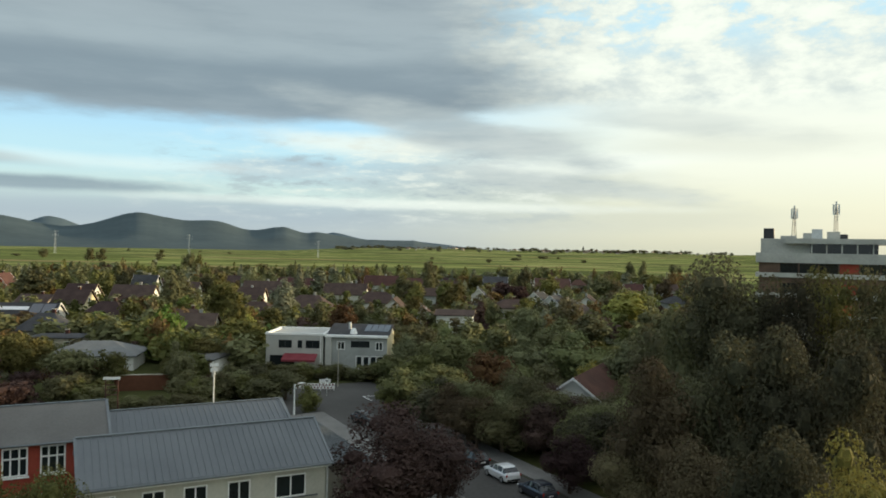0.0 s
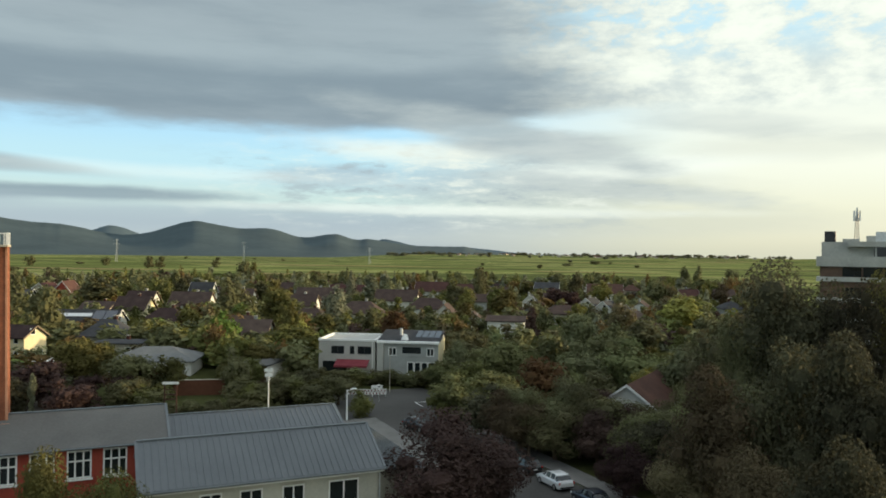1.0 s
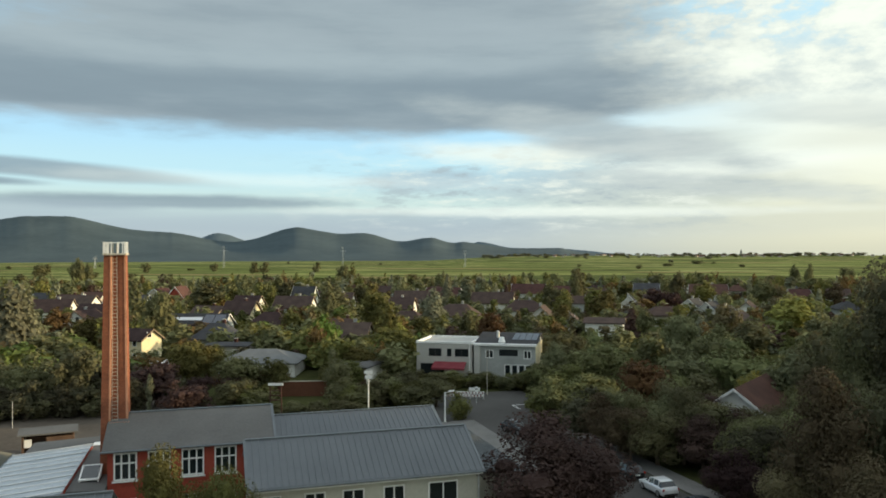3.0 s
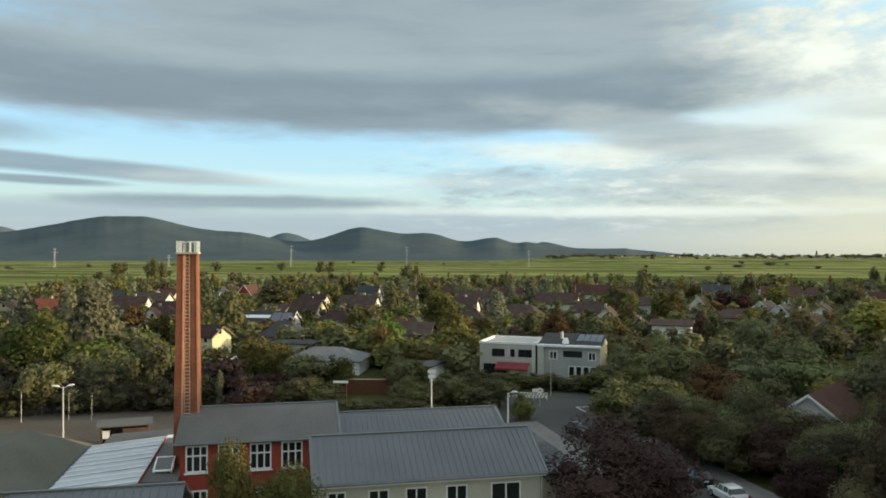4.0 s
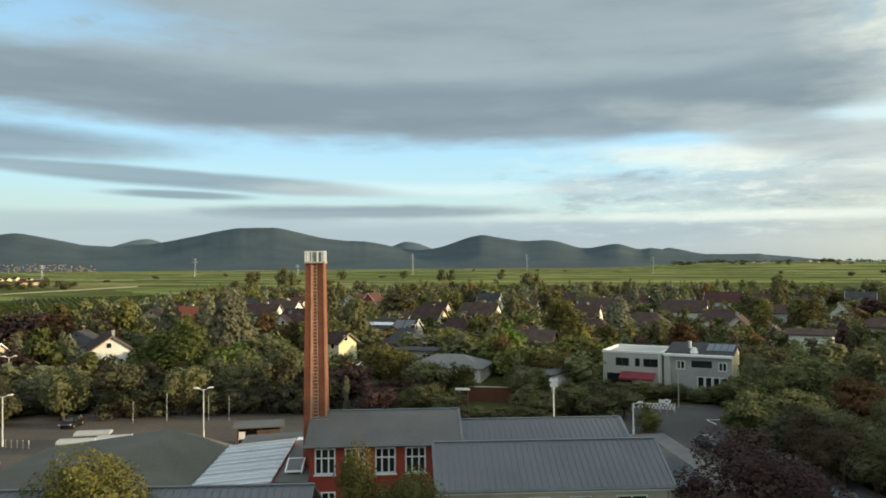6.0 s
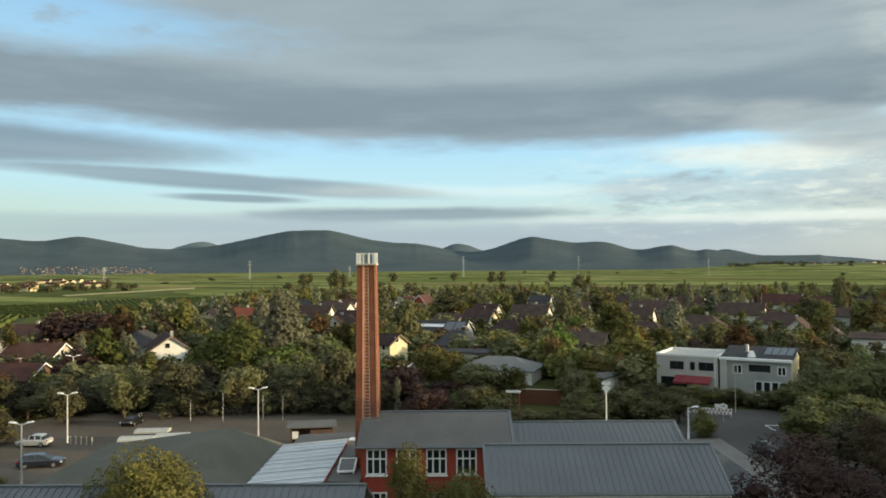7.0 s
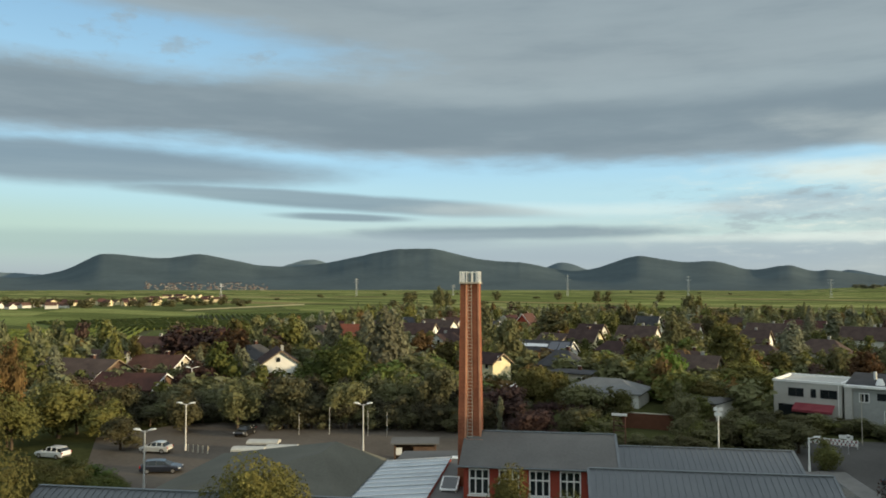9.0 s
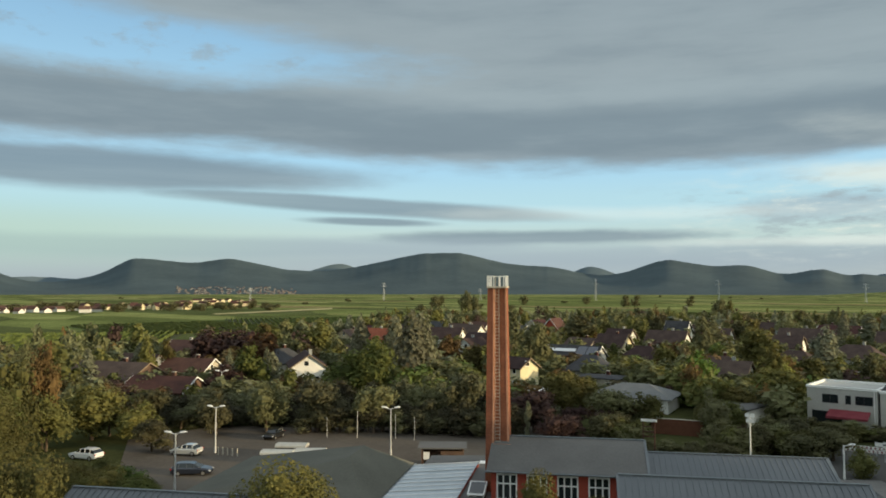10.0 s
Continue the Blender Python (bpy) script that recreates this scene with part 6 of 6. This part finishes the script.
        return tagged(new(name, me), label, "trees", "", "stuff")


# hedge of bushes before the modern houses
for i in range(13):
    tree("shrub", "dark" if i % 3 else "green", 20.4 - 0.86 * i, 129 - 0.25 * i + (i % 2), 2.1 + 0.35 * (i % 3), 2.3)
for i in range(8):
    if 23.5 < 30.5 - 1.9 * i < 28.7:
        continue
    tree("shrub", "dark", 30.5 - 1.9 * i, 110 + 1.5 * (i % 3), 3.4 + 0.6 * (i % 2), 3.2)
# the wooded bank along the street's far side
bank_rng = random.Random(4)
rooted = 0
while rooted < 46:
    az, dist = bank_rng.uniform(-16, 9.5), bank_rng.uniform(72, 150)
    p = at(az, dist)
    along = p.x * math.cos(radians(33.5)) + p.y * math.sin(radians(33.5))
    if along < 46.5 or (p - at(-5.4, 99.2)).length < 10:
        continue
    fall = 0.185 if -9.5 < az < -2.0 and dist < 95 else 0.145
    top = 22 - dist * fall - bank_rng.uniform(-0.8, 3.8)
    if top < 3.0:
        continue
    tree("broad", bank_rng.choice(("dark", "fresh", "deep", "shade", "deep", "green", "brown")), az, dist, top, bank_rng.uniform(2.6, 4.2))
    rooted += 1
for az, dist, top in ((-3.6, 84, 6.0), (-5.4, 82, 5.6), (-7.2, 84, 6.6), (-2.4, 88, 6.6), (-8.6, 88, 8.0)):
    tree("broad", "dark" if az < -4 else "purple", az, dist, top, 3.4)
for az, dist, top, r in ((-11.5, 106, 14.0, 5.0), (-10.0, 104, 10.5, 4.2), (-13.4, 100, 15.5, 5.0)):
    tree("broad", "dark", az, dist, top, r)
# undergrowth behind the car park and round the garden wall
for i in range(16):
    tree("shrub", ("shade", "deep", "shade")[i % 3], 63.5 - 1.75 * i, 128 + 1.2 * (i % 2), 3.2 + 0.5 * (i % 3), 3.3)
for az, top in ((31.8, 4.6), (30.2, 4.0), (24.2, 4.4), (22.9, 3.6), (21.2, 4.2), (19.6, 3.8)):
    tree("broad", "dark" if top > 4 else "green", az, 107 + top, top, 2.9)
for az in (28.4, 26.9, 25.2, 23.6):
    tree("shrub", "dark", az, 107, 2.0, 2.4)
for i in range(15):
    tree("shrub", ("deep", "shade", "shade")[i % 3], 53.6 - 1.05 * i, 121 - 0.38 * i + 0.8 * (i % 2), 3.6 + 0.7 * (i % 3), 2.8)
# gardens of the town: trees between the houses
grow = random.Random(21)


def free(p, r, gap=0.0):
    return all((p - q).length > r + s + gap for q, s in taken)


def town_edge(az):
    return 470 if az < 45 else max(238, 470 - (az - 45) * 21)


def in_the_way(az, dist, top, radius):
    """True for a plant that would stand before a house which is open to view."""
    spread = math.degrees(radius / dist)
    return any(dist < d and abs(az - a) < w + spread * 0.7 and (top - 22) / dist > rise for a, w, d, rise in sights)


homes = 0
while homes < 44:
    az = grow.uniform(-12, 66)
    dist = math.sqrt(grow.uniform(165 ** 2, (town_edge(az) - 25) ** 2)) if town_edge(az) > 200 else 999
    p = at(az, dist)
    if dist > 900 or not free(p, 8, 2):
        continue
    w, d = grow.uniform(8, 12), grow.uniform(6.5, 8.5)
    if in_the_way(az, dist, 6.5, 6) or (az < 18 and dist < 225):
        continue
    roof_kind = grow.choice((TB, TB, TR, TG, TB))
    word = {TB: "brown", TR: "red-brown", TG: "grey"}[roof_kind]
    eave = grow.uniform(3.0, 4.2)
    home(az, dist, w, d, eave, eave + grow.uniform(2.2, 3.2), grow.choice((4, 8, 14, 95)) + grow.uniform(-4, 4), grow.choice((W, C, GREY_WALL, STONE)), roof_kind,
         "town house with a %s tiled roof among garden trees" % word, hip=grow.choice((0, 0, 0, 3.2)), shown=0.74 if homes % 2 else 0)
    homes += 1
for kind, tone, az, dist, top, r in (("conifer", "dark", 6.83, 300, 16.7, 3.4), ("broad", "green", 5.53, 260, 11.0, 3.8), ("conifer", "dark", 2.78, 215, 9.9, 2.9),
                                     ("broad", "dark", -0.33, 340, 13.8, 4.0), ("broad", "dark", -3.2, 222, 7.0, 3.6), ("conifer", "dark", 4.48, 320, 9.7, 3.8),
                                     ("broad", "deep", -9.47, 190, 8.6, 4.2), ("broad", "deep", -5.31, 175, 7.7, 4.4), ("broad", "dark", 8.0, 268, 10.4, 4.6), ("broad", "yellow", 7.9, 214, 8.4, 3.2)):
    tree(kind, tone, az, dist, top, r)
gardens, planted = Wood(), 0
# low planting before the house fronts
for a, w, d, rise in list(sights[:46]):
    if d < 150 or d > 380:
        continue
    for k in range(3):
        near = d - grow.uniform(9, 16)
        gap_top = 22 + rise * near - grow.uniform(0.0, 0.7)
        gardens.plant("shrub", grow.choice(("dark", "green", "brown", "deep")), a + w * (k - 1) * 0.75 + grow.uniform(-0.15, 0.15), near, max(1.4, gap_top), grow.uniform(2.0, 2.8))
while planted < 1650:
    az = grow.uniform(-14, 76)
    far = town_edge(az)
    near = 134 if 17 < az < 36 else 152 if az < 36 else 140
    dist = math.sqrt(grow.uniform(near ** 2, far ** 2)) if far > near + 10 else near
    p = at(az, dist)
    r = grow.uniform(2.0, 4.2)
    if not free(p, r * 0.45):
        continue
    tone = grow.choice(("dark", "dark", "dark", "green", "green", "deep", "yellow", "dark", "brown", "rust", "purple", "deep", "needle"))
    kind = "conifer" if tone == "needle" or grow.random() < 0.08 else "poplar" if grow.random() < 0.04 else "broad"
    tall = grow.uniform(4.5, 8.5) if dist < 220 else grow.choice((grow.uniform(5.5, 9.0), grow.uniform(6.0, 9.5), grow.uniform(9.0, 12.5)))
    if in_the_way(az, dist, tall, r):
        if dist < 180 or in_the_way(az, dist, 3.2, 2.0):
            continue
        tall, r = 3.2, 2.0
    if dist < 176 and planted < 400:
        tree(kind, tone, az, dist, tall, r if kind != "poplar" else 1.3)
    else:
        gardens.plant(kind, tone, az, dist, tall, r if kind != "poplar" else 1.3)
    planted += 1
# fuller gardens close behind the school, and tall pointed trees over the roofs
planted = 0
while planted < 130:
    az, dist = grow.uniform(17, 50), grow.uniform(134, 218)
    tall, r = grow.uniform(4.5, 8.0), grow.uniform(2.4, 4.4)
    if in_the_way(az, dist, tall, r) or not free(at(az, dist), r * 0.4):
        continue
    gardens.plant("broad", grow.choice(("dark", "green", "dark", "yellow", "rust", "lime")), az, dist, tall, r)
    planted += 1
planted = 0
while planted < 60:
    az, dist = grow.uniform(-10, 46), grow.uniform(240, 455)
    tall = grow.uniform(9.0, 13.0)
    if in_the_way(az, dist, tall, 1.5) or not free(at(az, dist), 1.5):
        continue
    gardens.plant(grow.choice(("conifer", "poplar", "conifer")), grow.choice(("dark", "needle")), az, dist, tall, grow.uniform(1.6, 2.8))
    planted += 1
for az, dist, top, r in ((7.8, 139, 6.2, 4.2), (6.2, 134, 5.6, 4.0), (5.0, 141, 5.0, 4.0), (20.9, 143, 5.5, 3.4), (22.6, 146, 6.0, 3.6), (8.6, 150, 7.0, 3.6)):
    tree("broad", "dark" if r > 3.5 else "green", az, dist, top, r)
# the last trees before the fields
for i in range(150):
    az = -14 + 68 * i / 149 + grow.uniform(-0.4, 0.4)
    dist = town_edge(az) + grow.uniform(-14, 16)
    gardens.plant(grow.choice(("broad", "broad", "shrub", "conifer")), grow.choice(("dark", "green", "dark", "needle")), az, dist, grow.uniform(5.0, 10.5), grow.uniform(2.6, 5.0))
gardens.grown("garden_trees", "mixed green and yellowing trees filling the gardens")


# ---- vineyards and distance ----
DRY_GRASS = mat("dry_grass", (0.30, 0.25, 0.12), (0.44, 0.37, 0.19), 0.03, 0.95)
TIMBER_SOIL = mat("dark_soil", (0.040, 0.045, 0.018), (0.075, 0.080, 0.030), 0.1, 0.95)


def vineyard(az, dist, across, deep, turn, label, gap=2.4, z=1.5):
    """Rows of vines as low leafy walls."""
    rng = np.random.default_rng(int(dist))
    g = Geo()
    n = int(across / gap)
    for i in range(n):
        x = -across / 2 + gap * i
        steps = int(deep / 6)
        for j in range(steps):
            h = z * rng.uniform(0.8, 1.15)
            k = rng.uniform(0.32, 0.5)
            ya, yb = deep * j / steps - deep / 2, deep * (j + 1) / steps - deep / 2
            g.add([(x - k, ya, 0.2), (x + k, ya, 0.2), (x + k * 0.5, ya, h), (x - k * 0.5, ya, h), (x - k, yb, 0.2), (x + k, yb, 0.2), (x + k * 0.5, yb, h), (x - k * 0.5, yb, h)],
                  [(0, 1, 2, 3), (7, 6, 5, 4), (3, 2, 6, 7), (1, 5, 6, 2), (4, 0, 3, 7)])
    ob = new("vineyard", g.mesh("vineyard", VINE))
    ob.matrix_basis = placed(az, dist, turn)
    part("soil", Geo().box(-across / 2 - 1, -deep / 2, 0.0, across / 2, deep / 2, 0.06), TIMBER_SOIL, ob)
    return tagged(ob, label, "vineyard", "vineyards", "stuff")


vineyard(62.5, 455, 90, 110, 84, "rows of green vines on the plain", 3.4)
vineyard(71.5, 350, 100, 120, 58, "rows of green vines beyond the gardens", 3.2)
vineyard(53.5, 520, 110, 120, 60, "rows of green vines on the plain", 3.4)
vineyard(8.5, 560, 110, 130, 12, "rows of green vines behind the town", 3.4)
vineyard(-3.0, 600, 120, 130, -20, "rows of green vines behind the town", 3.4)
vineyard(26.0, 640, 150, 160, 50, "rows of green vines on the plain", 3.6)
vineyard(38.0, 600, 130, 140, 20, "rows of green vines on the plain", 3.6)
sheet("field_track", [at(52.1, 850), at(60.3, 690), at(60.6, 716), at(52.1, 905)], 0.05, DRY_GRASS, "pale dry strip between the vineyards", "field track", 0.04)


def pylon(az, dist, h):
    ob = thing("power_pylon", placed(az, dist, az), "grey lattice power pylon on the plain", "pylon", "pylons")
    g = Geo()
    for a, b in ((-1.6, -1.6), (1.6, -1.6), (1.6, 1.6), (-1.6, 1.6)):
        g.tube((a, b, 0), (a * 0.22, b * 0.22, h), 0.22, 0.14, 5)
    for i in range(9):
        z0, z1 = h * i / 9, h * (i + 1) / 9
        k0, k1 = 1.6 * (1 - 0.78 * i / 9), 1.6 * (1 - 0.78 * (i + 1) / 9)
        g.tube((-k0, -k0, z0), (k1, -k1, z1), 0.09, n=4).tube((k0, -k0, z0), (-k1, -k1, z1), 0.09, n=4)
    part("lattice", g, LAMP_GREY, ob)
    for z, w in ((h * 0.96, 4.2), (h * 0.80, 5.4)):
        part("crossarm", Geo().loft([[(x, -k, z - k), (x, k, z - k), (x, k, z + k), (x, -k, z + k)] for x, k in ((-w, 0.12), (0, 0.4), (w, 0.12))]), LAMP_GREY, ob)


for az, dist, h in ((32.63, 1500, 41), (24.12, 1500, 39), (15.02, 1500, 32), (48.3, 1500, 34), (58.0, 1300, 24), (41.1, 1600, 22)):
    pylon(az, dist, h)

# scattered field trees and hedges of the plain
plain = Wood()
for i in range(26):
    az = -14 + 90 * grow.random()
    dist = grow.uniform(700, 2300)
    plain.plant("shrub", "dark", az, dist, grow.uniform(3, 7), grow.uniform(4, 8))
for az, dist in ((44.55, 1000), (44.1, 1010), (37.9, 1100), (33.25, 1150), (41.3, 800), (41.9, 810), (30.5, 950), (29.8, 960), (26.0, 1200)):
    plain.plant("shrub", "dark", az, dist, 22 - dist * 0.0085 if dist > 900 else 7.5, 7.0)


def far_village(az0, az1, d0, d1, count, label, seed, wall, z=None, k=1.0):
    rng = random.Random(seed)
    walls, roofs = Geo(), Geo()
    for i in range(count):
        az, dist = rng.uniform(az0, az1), rng.uniform(d0, d1)
        c = at(az, dist, 0 if z is None else z(az, dist))
        w, d, h = k * rng.uniform(7, 11) / 2, k * rng.uniform(6, 9) / 2, k * rng.uniform(2.2, 3.8)
        a = radians(rng.choice((10, 25, 95, 60)))
        e = lambda x, y, q: (c.x + x * math.cos(a) - y * math.sin(a), c.y + x * math.sin(a) + y * math.cos(a), c.z + q)
        walls.add([e(-w, -d, -4), e(w, -d, -4), e(w, d, -4), e(-w, d, -4), e(-w, -d, h), e(w, -d, h), e(w, d, h), e(-w, d, h), e(-w, 0, h + 2.4), e(w, 0, h + 2.4)],
                  [(0, 1, 5, 4), (1, 2, 6, 9, 5), (2, 3, 7, 6), (3, 0, 4, 8, 7)])
        roofs.add([e(-w - 0.4, -d - 0.4, h - 0.2), e(w + 0.4, -d - 0.4, h - 0.2), e(w + 0.4, 0, h + 2.6), e(-w - 0.4, 0, h + 2.6), e(-w - 0.4, d + 0.4, h - 0.2), e(w + 0.4, d + 0.4, h - 0.2)],
                  [(0, 1, 2, 3), (3, 2, 5, 4)])
    v = tagged(new("distant_village", walls.mesh("village_walls", wall)), label, "village", "villages", "stuff")
    part("roofs", roofs, TILE_RED, v)


# Wall colour of the hill village, dimmed to stand for haze.
HAZED_WALL = mat("hazed_village_walls", (0.20, 0.20, 0.19), (0.31, 0.30, 0.28), 0.02, 0.9)
far_village(57.4, 63, 1000, 1400, 26, "far row of small cream houses with red roofs", 3, CREAM_WALL)
far_village(62, 69, 860, 1040, 30, "far row of small cream houses with red roofs", 4, CREAM_WALL)
far_village(68, 77, 780, 880, 36, "far row of small cream houses with red roofs", 6, WHITE_WALL, None, 0.9)
far_village(54.8, 63.2, 3240, 3560, 170, "pale village on the foot of the hills", 5, HAZED_WALL, lambda az, d: hill_height(az, (d - 3200) / 1300, NEAR_HILLS, 4500, 1.0) + 1.0, 0.62)
far_village(-13, 9, 2250, 2750, 80, "far village along the skyline", 8, STONE, swell)
# Skyline trees mostly take the paler needle tone, as painted distance haze.
for i in range(150):
    az, dist = grow.uniform(-15, 14), grow.uniform(1500, 2900)
    if dist < 2250 and i % 9:
        dist += 750
    plain.plant("shrub", grow.choice(("needle", "dark", "needle")), az, dist, grow.uniform(4, 11), grow.uniform(4, 14), max(0.0, swell(az, dist)))
church = thing("church_tower", placed(-4.6, 2600, 0, swell(-4.6, 2600)), "far church tower with a pointed spire", "church")
part("tower", Geo().box(-3, -3, -1, 3, 3, 8), STONE, church)
part("spire", Geo().tube((0, 0, 8), (0, 0, 20), 3.4, 0.2, 8), TILE_GREY, church)
for i in range(50):
    plain.plant("shrub", "dark", grow.uniform(56, 77), grow.uniform(780, 960), grow.uniform(5, 9), grow.uniform(4, 9))
plain.grown("field_trees", "scattered dark trees and hedges on the plain")
